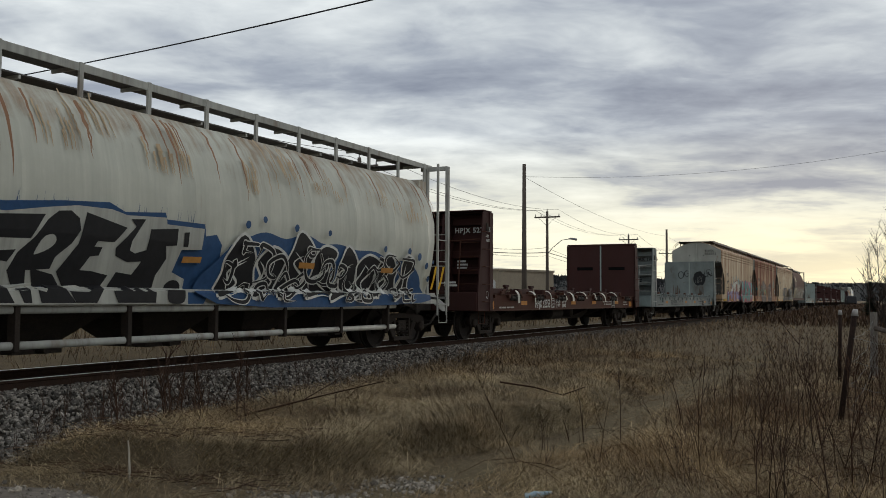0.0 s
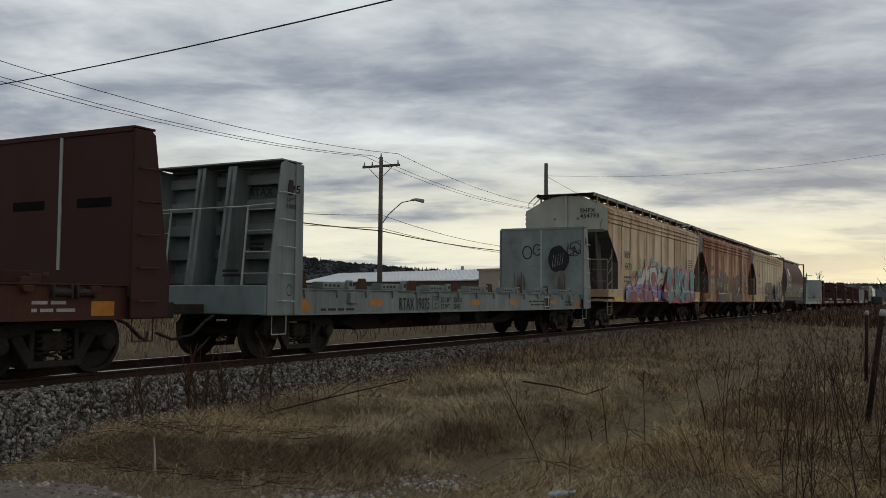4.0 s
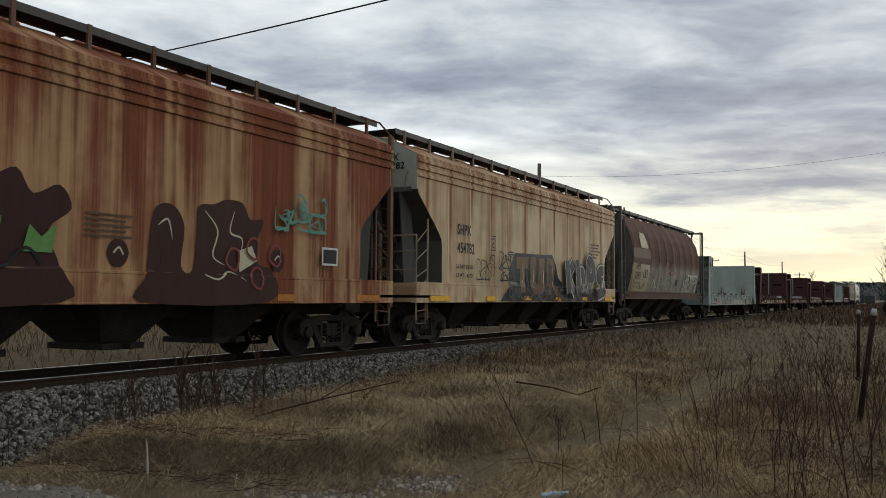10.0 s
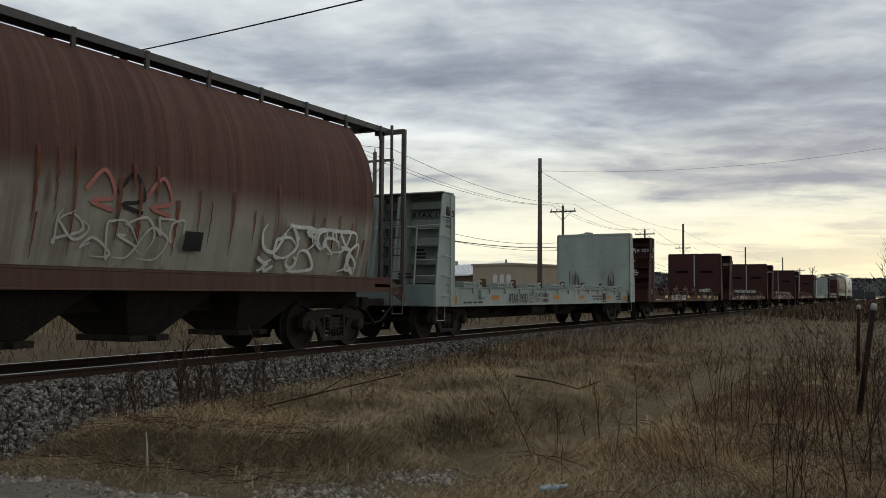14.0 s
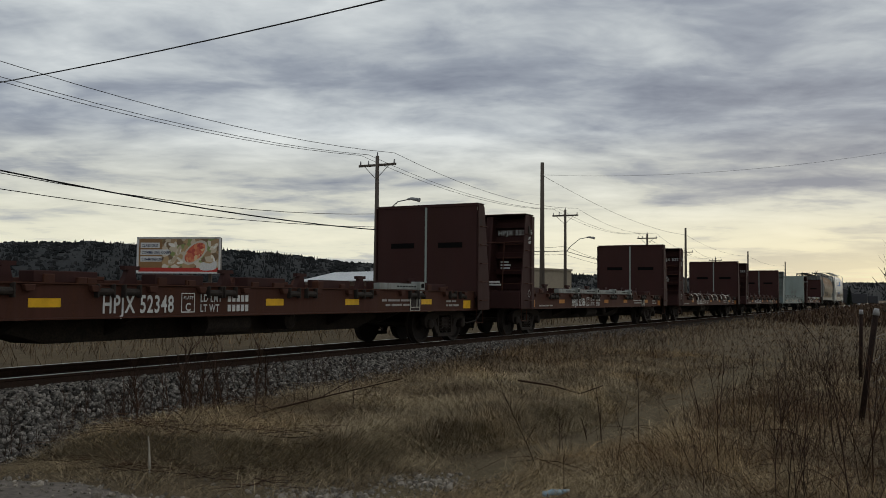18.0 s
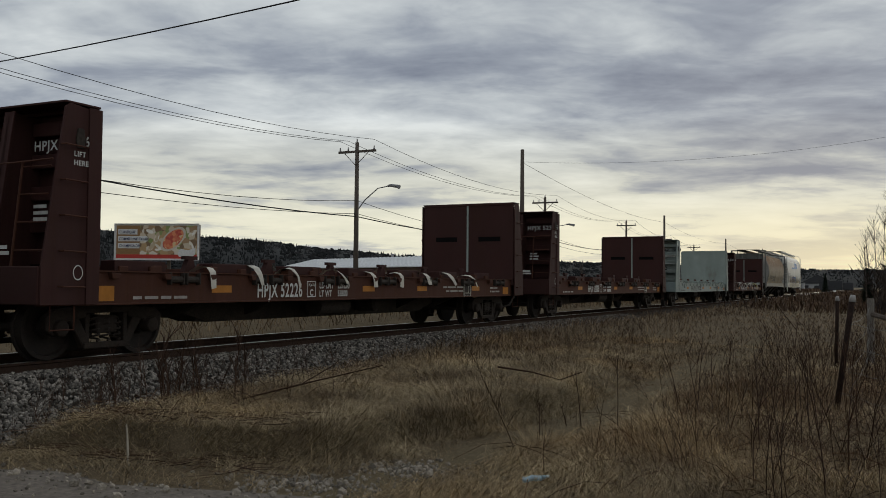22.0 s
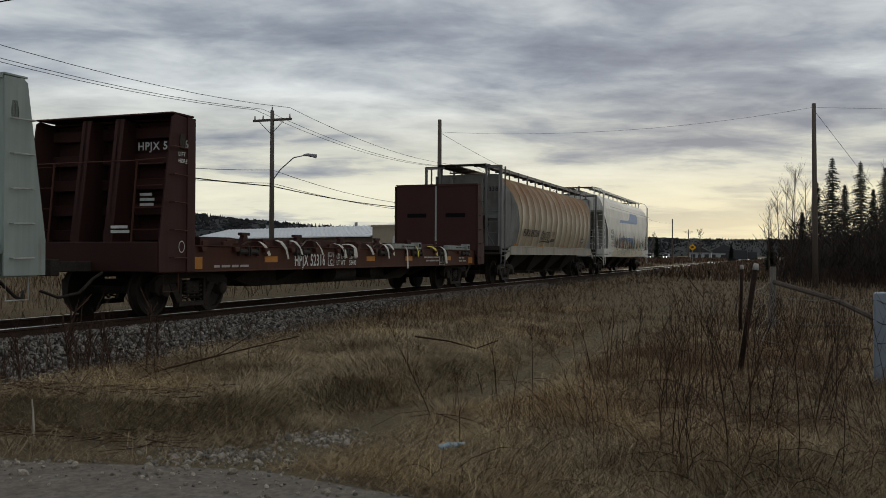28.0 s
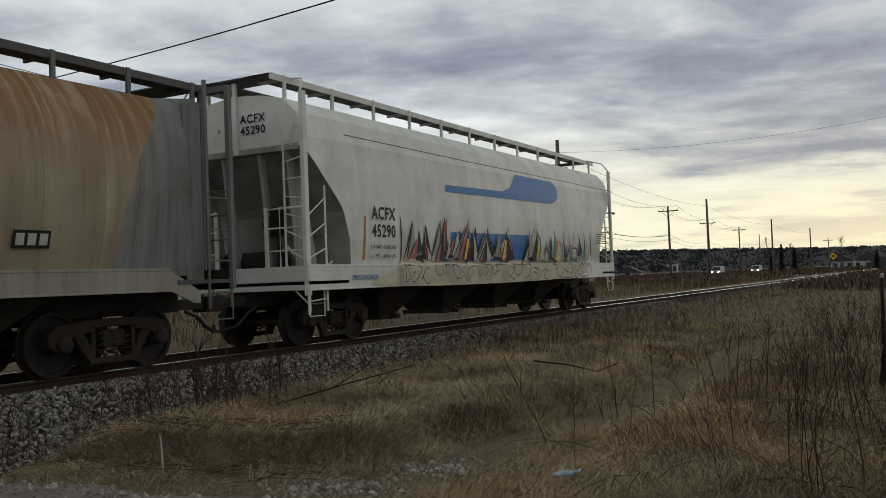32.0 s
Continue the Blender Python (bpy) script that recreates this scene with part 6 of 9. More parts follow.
w = side_wall(car_d, TALL, 1.632, 1.50, 0.014)
w.fill([(-5.5, 1.06), (-5.3, 1.5), (-4.3, 1.6), (-3.2, 2.0), (-2.4, 2.15), (-1.4, 2.35), (-0.6, 2.1), (0.1, 2.15), (0.5, 1.8), (0.6, 1.06)], SPRAY["brick"], False)
for pts in ([(-5.62, 1.08), (-5.66, 1.5), (-5.3, 1.7), (-4.8, 1.72), (-4.5, 1.55), (-4.15, 1.64), (-3.7, 1.95), (-3.25, 2.02), (-2.92, 2.42), (-2.72, 2.36), (-2.78, 1.95), (-3.1, 1.66), (-3.45, 1.45), (-3.2, 1.08)],
            [(-2.85, 1.08), (-2.95, 1.45), (-2.6, 1.72), (-2.72, 2.2), (-2.62, 2.6), (-2.38, 2.3), (-1.86, 2.55), (-1.95, 2.2), (-2.25, 1.9), (-1.95, 1.5), (-1.75, 1.1)],
            [(-2.0, 2.42), (-1.0, 2.5), (-0.78, 2.2), (-0.88, 1.7), (-1.0, 1.08), (-1.5, 1.1), (-1.78, 1.62), (-2.05, 2.05)],
            [(-0.86, 1.86), (-0.7, 2.2), (-0.5, 2.62), (-0.3, 2.3), (0.2, 2.3), (0.38, 1.92), (0.1, 1.72), (-0.12, 1.86), (-0.42, 1.72), (-0.3, 1.42), (-0.45, 1.1), (-0.9, 1.1), (-0.82, 1.5)]):
    w.stroke(pts, 0.15, SPRAY["maroon"], False, closed=True)
    w.fill(pts, SPRAY["silver"], False)
    w.fill(below(pts, 1.74), SPRAY["lilac"], False)
for pts in ([(-5.1, 1.24), (-4.7, 1.42), (-4.2, 1.34), (-4.3, 1.12), (-4.9, 1.1)], [(-1.72, 2.2), (-1.22, 2.22), (-1.08, 1.95), (-1.4, 1.72), (-1.72, 1.88)], [(-2.5, 1.15), (-2.3, 1.55), (-2.1, 1.3), (-2.15, 1.12)], [(-3.75, 1.1), (-3.6, 1.35), (-3.4, 1.2)]):
    w.stroke(pts, 0.08, SPRAY["maroon"], closed=True)
    w.fill(pts, SPRAY["brick"], True, 2)
for pts in ([(-5.5, 1.56), (-5.1, 1.64), (-4.75, 1.62)], [(-4.1, 1.56), (-3.6, 1.80), (-3.2, 1.86), (-2.95, 2.2)], [(-2.6, 2.1), (-2.2, 2.2), (-2.0, 2.4)], [(-2.45, 1.82), (-2.3, 1.6)], [(-0.95, 2.35), (-0.9, 1.9), (-1.02, 1.5)], [(-0.62, 2.2), (-0.46, 2.42), (-0.3, 2.15)], [(-0.2, 2.12), (0.15, 2.12), (0.26, 1.95)], [(-3.2, 1.5), (-2.2, 1.52)], [(-0.72, 1.6), (-0.66, 1.25)]):
    w.stroke(pts, 0.035, SPRAY["white"], len(pts) > 2, taper=True)
for pts in ([(-2.75, 1.95), (-2.3, 1.85), (-2.0, 2.1)], [(-4.4, 1.3), (-3.7, 1.55), (-3.2, 1.6)], [(-0.8, 1.75), (-0.4, 1.95), (0.0, 2.0), (0.2, 1.85)], [(-1.9, 1.3), (-1.6, 1.45)]):
    w.stroke(pts, 0.05, SPRAY["maroon"], len(pts) > 2, taper=True)
for y, z, q in ((-2.83, 2.62, 0.13), (-2.88, 2.40, 0.07), (-1.81, 2.74, 0.12), (-0.80, 2.58, 0.13), (-0.74, 2.32, 0.07), (-0.11, 2.42, 0.10), (-0.14, 1.28, 0.13), (0.12, 1.22, 0.08), (-3.95, 2.18, 0.12), (-3.68, 2.10, 0.08), (-5.68, 1.3, 0.15), (-1.5, 2.62, 0.06)):
    pts = [(y + q * 0.75 * math.cos(c), z + q * 1.2 * math.sin(c)) for c in (0, 1.05, 2.1, 3.14, 4.2, 5.2)]
    w.stroke(pts, 0.06, SPRAY["steel"], closed=True)
    w.fill(pts, SPRAY["cyan"], True, 1)
for pts in ([(0.08, 2.32), (0.1, 2.62)], [(0.22, 2.34), (0.24, 2.62)], [(0.1, 2.47), (0.23, 2.48)], [(0.34, 2.62), (0.36, 2.38), (0.48, 2.36), (0.5, 2.62)]):
    for wd, mat in ((0.11, "white"), (0.045, "maroon")):
        w.stroke(pts, wd, SPRAY[mat], False)
swirls(w, -4.8, -4.1, 1.88, 2.2, 6, 62, SPRAY["maroon"], SPRAY["maroon"], 0.035, 0.025)
w.fill([(0.45, 1.06), (0.5, 2.1), (1.5, 2.3), (1.7, 2.55), (2.0, 2.52), (2.3, 2.4), (2.75, 2.55), (3.1, 2.6), (3.5, 2.45), (3.8, 2.55), (4.3, 2.5), (4.6, 2.58), (5.0, 2.45), (5.9, 2.1), (6.1, 1.6), (5.95, 1.06)], SPRAY["pink"], True, 2)
w.fill([(0.32, 1.06), (0.42, 1.9), (0.9, 2.2), (2.0, 2.05), (3.2, 2.1), (4.5, 2.05), (5.6, 2.0), (5.75, 1.06)], SPRAY["crimson"], True, 2)
for wd, mat in ((0.55, "crimson"), (0.43, "teal")):
    for pts in ([(0.64, 2.25), (0.76, 1.7), (0.68, 1.24)], [(0.66, 2.28), (1.1, 2.3), (1.26, 2.1), (1.1, 1.86), (0.8, 1.78)], [(0.8, 1.76), (1.22, 1.7), (1.40, 1.45), (1.2, 1.24), (0.68, 1.24)],
                [(1.98, 1.24), (2.16, 1.75), (2.3, 2.34), (2.44, 2.34), (2.54, 1.75), (2.6, 1.24)], [(2.12, 1.56), (2.55, 1.56)], [(1.95, 2.26), (2.3, 2.32)],
                [(3.5, 2.16), (3.24, 2.32), (2.98, 2.1), (2.9, 1.7), (3.0, 1.36), (3.28, 1.22), (3.5, 1.38), (3.48, 1.6), (3.3, 1.62)],
                [(4.02, 2.28), (4.08, 1.8), (4.1, 1.42), (4.26, 1.22), (4.46, 1.38), (4.5, 1.75), (4.54, 2.06)], [(5.08, 2.24), (5.5, 2.32), (5.76, 2.2), (5.72, 1.95), (5.42, 1.84)], [(5.3, 2.26), (5.35, 1.8), (5.42, 1.24)]):
        w.stroke(pts, wd, SPRAY[mat], len(pts) > 2)
for pts in ([(0.86, 2.06), (1.05, 2.1)], [(0.9, 1.46), (1.12, 1.5)], [(2.36, 2.0), (2.32, 1.8)], [(3.22, 1.95), (3.14, 1.7)], [(5.44, 2.1), (5.56, 2.08)]):
    w.stroke(pts, 0.07, SPRAY["crimson"], False)
for y, z in ((1.38, 2.28), (1.55, 1.62), (1.40, 1.2), (2.56, 2.36), (2.74, 1.85), (2.70, 1.25), (3.62, 2.30), (3.66, 1.62), (4.2, 2.34), (4.68, 2.12), (4.62, 1.3), (5.92, 2.28), (5.62, 1.3), (0.5, 1.3)):
    w.stroke([(y, z + 0.1), (y + 0.03, z), (y - 0.01, z - 0.16)], 0.04, SPRAY["white"], taper=True)
w.stroke([(2.85, 2.62), (3.0, 2.68), (3.2, 2.62)], 0.03, SPRAY["steel"])
for k, wd in enumerate((1.1, 1.0, 1.2, 0.9, 0.7)):
    w.fill([(4.45, 2.98 - 0.11 * k), (4.45, 3.03 - 0.11 * k), (4.45 + wd, 3.03 - 0.11 * k), (4.45 + wd, 2.98 - 0.11 * k)], SPRAY["umber_ink"], False, 0, "small_print")
side_text("PLATE", 0.075, -3.68, 2.69, lambda y, z: 1.606, car_d)
side_text("C", 0.2, -3.6, 2.48, lambda y, z: 1.606, car_d)

# rust-red hopper: dark overpainted patches
SPRAY["plum"] = painted("dark overpaint", (0.042, 0.016, 0.014), (0.09, 0.035, 0.022), 0.25)
w = side_wall(car_e, TALL, 1.632, 1.50, 0.014)
w.fill([(-3.75, 1.06), (-3.6, 1.7), (-3.4, 2.0), (-3.75, 2.3), (-3.6, 2.5), (-3.2, 2.35), (-2.9, 2.75), (-2.3, 2.85), (-1.9, 2.6), (-1.5, 2.75), (-1.25, 2.45), (-0.85, 2.6), (-0.65, 2.3), (-1.0, 2.0), (-0.8, 1.5), (-0.8, 1.06)], SPRAY["plum"], True, 2)
w.fill([(0.6, 1.06), (0.7, 1.5), (0.78, 2.3), (0.95, 2.52), (1.25, 2.5), (1.45, 2.2), (1.4, 1.6), (1.65, 1.55), (1.72, 2.1), (1.75, 2.55), (2.1, 2.62), (2.4, 2.72), (2.8, 2.7), (3.0, 2.45), (3.35, 2.45), (3.2, 2.1), (3.25, 1.7), (3.6, 1.6), (3.5, 1.06)], SPRAY["plum"], True, 2)
for pts in ([(1.9, 2.5), (2.2, 2.2), (2.1, 1.8), (2.4, 1.65)], [(2.6, 2.55), (2.5, 2.2), (2.8, 2.1), (2.75, 1.8)], [(1.85, 1.5), (2.2, 1.42), (2.5, 1.55), (2.9, 1.4)], [(0.9, 2.2), (1.1, 2.3), (1.2, 2.0)]):
    w.stroke(pts, 0.035, SPRAY["cream"], taper=True)
w.fill([(2.75, 1.55), (2.7, 1.9), (3.05, 2.0), (3.2, 1.75)], SPRAY["cream"], False, 1)
for y, z in ((0.15, 1.75), (3.75, 1.78)):
    w.fill([(y + 0.2 * math.cos(c), z + 0.2 * math.sin(c)) for c in (0, 1.05, 2.1, 3.14, 4.2, 5.2)], SPRAY["plum"], True, 1)
    w.stroke([(y - 0.08, z), (y + 0.02, z + 0.08), (y + 0.1, z - 0.02)], 0.03, SPRAY["cream"])
for k in range(5):
    w.fill([(-0.45, 2.26 - 0.075 * k), (-0.45, 2.29 - 0.075 * k), (0.4 - 0.12 * (k % 2), 2.29 - 0.075 * k), (0.4 - 0.12 * (k % 2), 2.26 - 0.075 * k)], SPRAY["umber_ink"], False, 0, "small_print")
for y, z in ((-3.2, 1.85), (-2.2, 1.75), (-1.4, 1.7)):
    w.fill([(y, z), (y + 0.1, z + 0.35), (y + 0.28, z + 0.2), (y + 0.5, z + 0.38), (y + 0.45, z)], SPRAY["green"], False, 2)
w.fill([(-2.0, 1.6), (-1.95, 1.85), (-1.75, 1.85), (-1.75, 1.55)], SPRAY["orange"], True, 2)
w.stroke([(-3.6, 1.6), (-3.1, 1.95), (-2.75, 2.0), (-2.6, 1.6), (-2.3, 1.75), (-1.8, 1.92), (-1.7, 1.5), (-1.35, 1.75), (-1.1, 1.55)], 0.045, SPRAY["black"])
for y, z in ((2.4, 1.7), (2.9, 1.9), (3.0, 1.4), (3.5, 1.8)):
    w.stroke([(y, z), (y + 0.1, z + 0.22), (y + 0.3, z + 0.18), (y + 0.25, z - 0.12)], 0.045, SPRAY["maroon"], closed=True)
swirls(w, -6.0, -3.7, 1.5, 2.3, 16, 53, SPRAY["mint"], SPRAY["mint"], 0.05, 0.03)
swirls(w, 3.6, 5.1, 2.35, 3.0, 11, 52, SPRAY["mint"], SPRAY["mint"], 0.06, 0.04)
w.fill([(4.98, 1.74), (4.98, 2.08), (5.5, 2.08), (5.5, 1.74)], SPRAY["white"], False, 0)
w.fill([(5.02, 1.78), (5.02, 2.04), (5.46, 2.04), (5.46, 1.78)], SPRAY["black"], False, 0)
for car, n1, n2 in ((car_e, "LD LMT 223400", "LT WT    62600"), (car_f, "LD LMT 223300", "LT WT    62700")):
    side_text(n1, 0.13, -5.75, 1.88, lambda y, z: 1.608, car)
    side_text(n2, 0.13, -5.75, 1.66, lambda y, z: 1.608, car)

# pale tan hopper: steel blue and black letters
w = side_wall(car_f, TALL, 1.632, 1.50, 0.014)
SPRAY["umber"] = painted("brown blotched spray paint", (0.17, 0.105, 0.065), (0.40, 0.31, 0.19), 0.55)
SPRAY["ink"] = plain("blue black spray paint", (0.016, 0.022, 0.032), 0.55)
w.fill([(-3.1, 1.06), (-2.5, 1.45), (-1.0, 1.5), (2.0, 1.48), (4.0, 1.5), (6.15, 1.48), (6.2, 1.06)], SPRAY["ink"], False, 2)
w.fill([(-2.42, 1.5), (-2.4, 1.95), (-2.02, 2.42), (-1.0, 2.44), (0.2, 2.46), (0.95, 2.5), (1.3, 2.2), (1.5, 1.8), (1.9, 1.62), (1.9, 1.4), (-2.0, 1.4)], SPRAY["ink"], False, 2)
w.fill([(-2.36, 1.6), (-2.34, 1.92), (-2.05, 2.28), (-1.95, 1.6)], SPRAY["steel"], False, 1)
for pts in ([(-1.92, 2.32), (-1.0, 2.34), (-1.06, 2.0), (-1.3, 1.98), (-1.3, 1.3), (-1.7, 1.3), (-1.62, 1.98), (-1.92, 1.98)], [(-0.86, 2.36), (-0.42, 2.38), (-0.45, 1.62), (-0.25, 1.58), (-0.15, 2.34), (0.3, 2.36), (0.26, 1.45), (0.0, 1.26), (-0.62, 1.26), (-0.9, 1.5)],
            [(0.44, 1.26), (0.48, 2.4), (1.0, 2.36), (1.2, 2.1), (1.1, 1.84), (0.92, 1.74), (1.4, 1.4), (1.62, 1.24), (1.2, 1.22), (0.82, 1.58), (0.8, 1.26)]):
    w.fill(pts, SPRAY["umber"], False, 2)
for pts in ([(-1.2, 1.9), (-1.0, 1.6), (-1.15, 1.3)], [(0.3, 1.4), (0.42, 1.9), (0.36, 1.3)], [(0.66, 2.2), (0.92, 2.12), (0.72, 1.98)], [(1.5, 1.6), (1.8, 1.5), (1.6, 1.42)], [(-2.2, 1.4), (-1.8, 1.2), (-2.6, 1.1)]):
    w.fill(pts, SPRAY["steel"], False, 1)
for k in range(12):
    y = -1.8 + 0.27 * k
    w.stroke([(y, 1.45), (y + 0.1, 1.75), (y + 0.02, 2.1)], 0.05, SPRAY[("ink", "cream", "ink")[k % 3]], taper=True)
swirls(w, -2.7, 6.1, 1.08, 1.4, 26, 74, SPRAY["umber"], SPRAY["steel"], 0.06, 0.03)
for wd, mat in ((0.56, "ink"), (0.47, "silver"), (0.36, "ink")):
    for pts in ([(2.2, 1.3), (2.12, 2.36)], [(2.72, 2.3), (2.3, 1.85), (2.8, 1.3)], [(3.12, 2.42), (3.18, 1.3)], [(3.2, 1.85), (3.5, 2.02), (3.72, 1.85), (3.76, 1.3)], [(4.3, 1.3), (4.24, 2.38), (4.75, 2.26), (4.78, 1.92), (4.4, 1.82)], [(5.95, 2.12), (5.5, 2.1), (5.32, 1.88), (5.8, 1.7), (5.9, 1.42), (5.2, 1.28)]):
        w.stroke(pts, wd, SPRAY[mat], len(pts) > 2)
for y in (2.35, 2.95, 3.5, 4.5, 5.5):
    w.fill([(y, 1.5), (y + 0.12, 1.75), (y + 0.2, 1.5)], SPRAY["umber"], False, 1)
for k, wd in enumerate((0.9, 0.8, 1.0, 0.8, 0.6)):
    w.fill([(4.5, 2.98 - 0.11 * k), (4.5, 3.03 - 0.11 * k), (4.5 + wd, 3.03 - 0.11 * k), (4.5 + wd, 2.98 - 0.11 * k)], SPRAY["umber_ink"], False, 0, "small_print")
swirls(w, -4.8, -3.75, 1.62, 2.25, 8, 71, SPRAY["black"], SPRAY["black"], 0.028, 0.022)
swirls(w, -3.45, -2.5, 1.95, 2.4, 6, 72, SPRAY["steel"], SPRAY["steel"], 0.05, 0.035)
swirls(w, -3.4, -2.5, 1.62, 1.9, 6, 73, SPRAY["black"], SPRAY["black"], 0.04, 0.03)
side_text("PLATE", 0.075, -3.68, 2.69, lambda y, z: 1.606, car_f)
side_text("C", 0.2, -3.6, 2.48, lambda y, z: 1.606, car_f)
frame_box = [(-3.72, 2.42), (-3.72, 2.80), (-3.34, 2.80), (-3.34, 2.42)]
for car in (car_d, car_e, car_f):
    Wall(car, lambda y, z, off: (1.60 + off, y, z), 0.004).stroke(frame_box, 0.025, SPRAY["black"], False, closed=True, name="stencil_frame")
    for y, wd in ((-7.14, 0.98), (-4.01, 0.52), (-1.41, 0.5), (1.17, 0.5), (3.75, 0.5), (6.3, 0.9)):
        part("reflector", Shape().box(1.633, 1.637 if car is car_e else 1.668, y, y + wd, 1.07, 1.19), M_YELLOW if car is not car_e else M_ORANGE, car)

# rusted cylindrical hopper: pale panel, dark panel, loops and tags
M_PANEL = painted("dark red panel paint", (0.085, 0.026, 0.02), (0.09, 0.045, 0.03), 0.2)
M_PANEL_PALE = painted("dirty cream panel paint", (0.42, 0.37, 0.25), (0.2, 0.11, 0.06), 0.15)
w = side_wall(car_g, barrel(0.38, 0.08), 1.5, 1.43, 0.016)
w.fill([(-6.15, 1.45), (-6.35, 2.0), (-6.4, 2.62), (-3.75, 2.58), (-3.75, 1.45)], M_PANEL_PALE, False, 4, "painted_panel")
w.fill([(-6.4, 2.66), (-6.4, 3.25), (-3.7, 3.25), (-3.7, 2.62)], M_PANEL, False, 4, "painted_panel")
w.fill([(-5.2, 3.28), (-5.15, 3.75), (-4.9, 3.95), (-4.3, 3.9), (-4.1, 3.6), (-4.0, 3.28)], M_PANEL_PALE, False, 4, "painted_panel")
for y in (-4.55, -4.2):
    w.stroke([(y + 0.15 * math.cos(c), 2.2 + 0.16 * math.sin(c)) for c in (0, 1.05, 2.1, 3.14, 4.2, 5.2)], 0.06, SPRAY["black"], closed=True)
w.stroke([(-5.0, 1.75), (-4.9, 1.6), (-4.6, 1.62), (-4.4, 1.8), (-4.35, 1.6)], 0.05, SPRAY["steel"])
for k, c in ((0, "rose"), (1, "black"), (2, "rose")):
    y = -0.9 + k * 0.55
    w.stroke([(y, 2.5), (y + 0.3, 2.8), (y + 0.5, 2.45), (y + 0.1, 2.35), (y + 0.5, 2.25)], 0.06, SPRAY[c])
swirls(w, -1.3, 1.0, 1.6, 2.2, 9, 33, SPRAY["silver"], SPRAY["silver"], 0.04, 0.03)
swirls(w, 2.9, 5.9, 1.5, 2.3, 18, 31, SPRAY["white"], SPRAY["white"], 0.07, 0.04)
w.stroke([(-3.4, 1.6), (-3.0, 2.0), (-2.8, 1.7), (-2.4, 1.65)], 0.04, SPRAY["white"])
hopper_marks(car_g, "UNPX", "121427", [(x + 0.016, z) for x, z in barrel(0.38, 0.08)], 15.9, 1.98, 2.36, 1.98, 0.40, 0.62)
for words, zz in (("LD LMT 203200", 1.74), ("LT WT    59800", 1.56)):
    side_text(words, 0.16, -6.15, zz, skin_at([(x + 0.02, z) for x, z in barrel(0.38, 0.08)]), car_g, SPRAY["umber_ink"], widen=0.85)
w.fill([(1.0, 1.75), (1.0, 2.05), (1.4, 2.05), (1.4, 1.75)], SPRAY["black"], False, 1, "stencil_plate")
w.fill([(-6.42, 1.46), (-6.28, 2.5), (-6.2, 2.5), (-6.3, 1.46)], M_ORANGE, False, 2, "reflector")

# grey beige hopper: black tags, orange bars, stencil plate
w = side_wall(car_o, barrel(-0.05, 0.05), 1.5, 1.47, 0.016)
for pts in ([(-3.2, 1.72), (-3.05, 2.1), (-2.8, 2.12), (-3.0, 1.95), (-2.85, 1.78), (-2.65, 2.1), (-2.6, 1.8), (-2.4, 2.12)], [(-2.4, 2.12), (-2.35, 1.78), (-2.15, 1.98), (-2.3, 2.08), (-2.05, 2.12), (-2.0, 1.78)], [(-2.0, 1.95), (-1.85, 2.15), (-1.72, 1.95), (-1.95, 1.8), (-1.6, 1.72)], [(-3.25, 1.68), (-2.6, 1.72), (-1.55, 1.70), (-1.7, 1.78)]):
    w.stroke(pts, 0.05, SPRAY["black"])
for pts in ([(-1.38, 1.96), (-1.36, 2.16), (-1.24, 2.1), (-1.36, 2.05), (-1.22, 1.96)], [(-1.12, 1.96), (-1.1, 2.16)], [(-1.0, 1.96), (-0.98, 2.16), (-0.86, 2.09), (-0.98, 2.05)]):
    w.stroke(pts, 0.03, SPRAY["black"])
w.fill([(-1.42, 1.70), (-1.42, 1.84), (-0.72, 1.88), (-0.72, 1.74)], SPRAY["black"], False, 1, "small_print")
for y in (-6.9, -2.9, 1.2, 4.2):
    w.fill([(y, 1.48), (y, 1.56), (y + 0.45, 1.56), (y + 0.45, 1.48)], M_ORANGE, False, 1, "reflector")
w.fill([(4.9, 1.75), (4.9, 1.98), (5.45, 1.98), (5.45, 1.75)], SPRAY["black"], False, 1, "stencil_plate")
for k in range(3):
    w.fill([(4.95 + k * 0.17, 1.79), (4.95 + k * 0.17, 1.94), (5.07 + k * 0.17, 1.94), (5.07 + k * 0.17, 1.79)], SPRAY["silver"], False, 0, "stencil_plate")

# white hopper: blue stripe with a rounded block, faded letters along the bottom
w = side_wall(car_p, WHITE_PROF, 1.632, 1.51, 0.010)
w.fill([(-3.35, 3.2), (-3.35, 3.36), (-0.2, 3.42), (0.3, 3.55), (0.55, 3.75), (0.75, 3.95), (3.4, 3.95), (3.72, 3.8), (3.72, 3.5), (3.5, 3.36), (3.1, 3.28)], SPRAY["sky"], False, 4, "stripe")
w.fill([(-3.2, 1.52), (-3.2, 2.26), (1.6, 2.30), (1.6, 1.52)], SPRAY["sky"], False, 3, "stripe")
w.fill([(-5.9, 1.06), (-5.5, 1.5), (-5.2, 2.0), (-4.8, 1.8), (-3.0, 1.6), (0.5, 1.6), (4.8, 1.7), (4.9, 1.1)], SPRAY["cream"], True, 2)
r = random.Random(41)
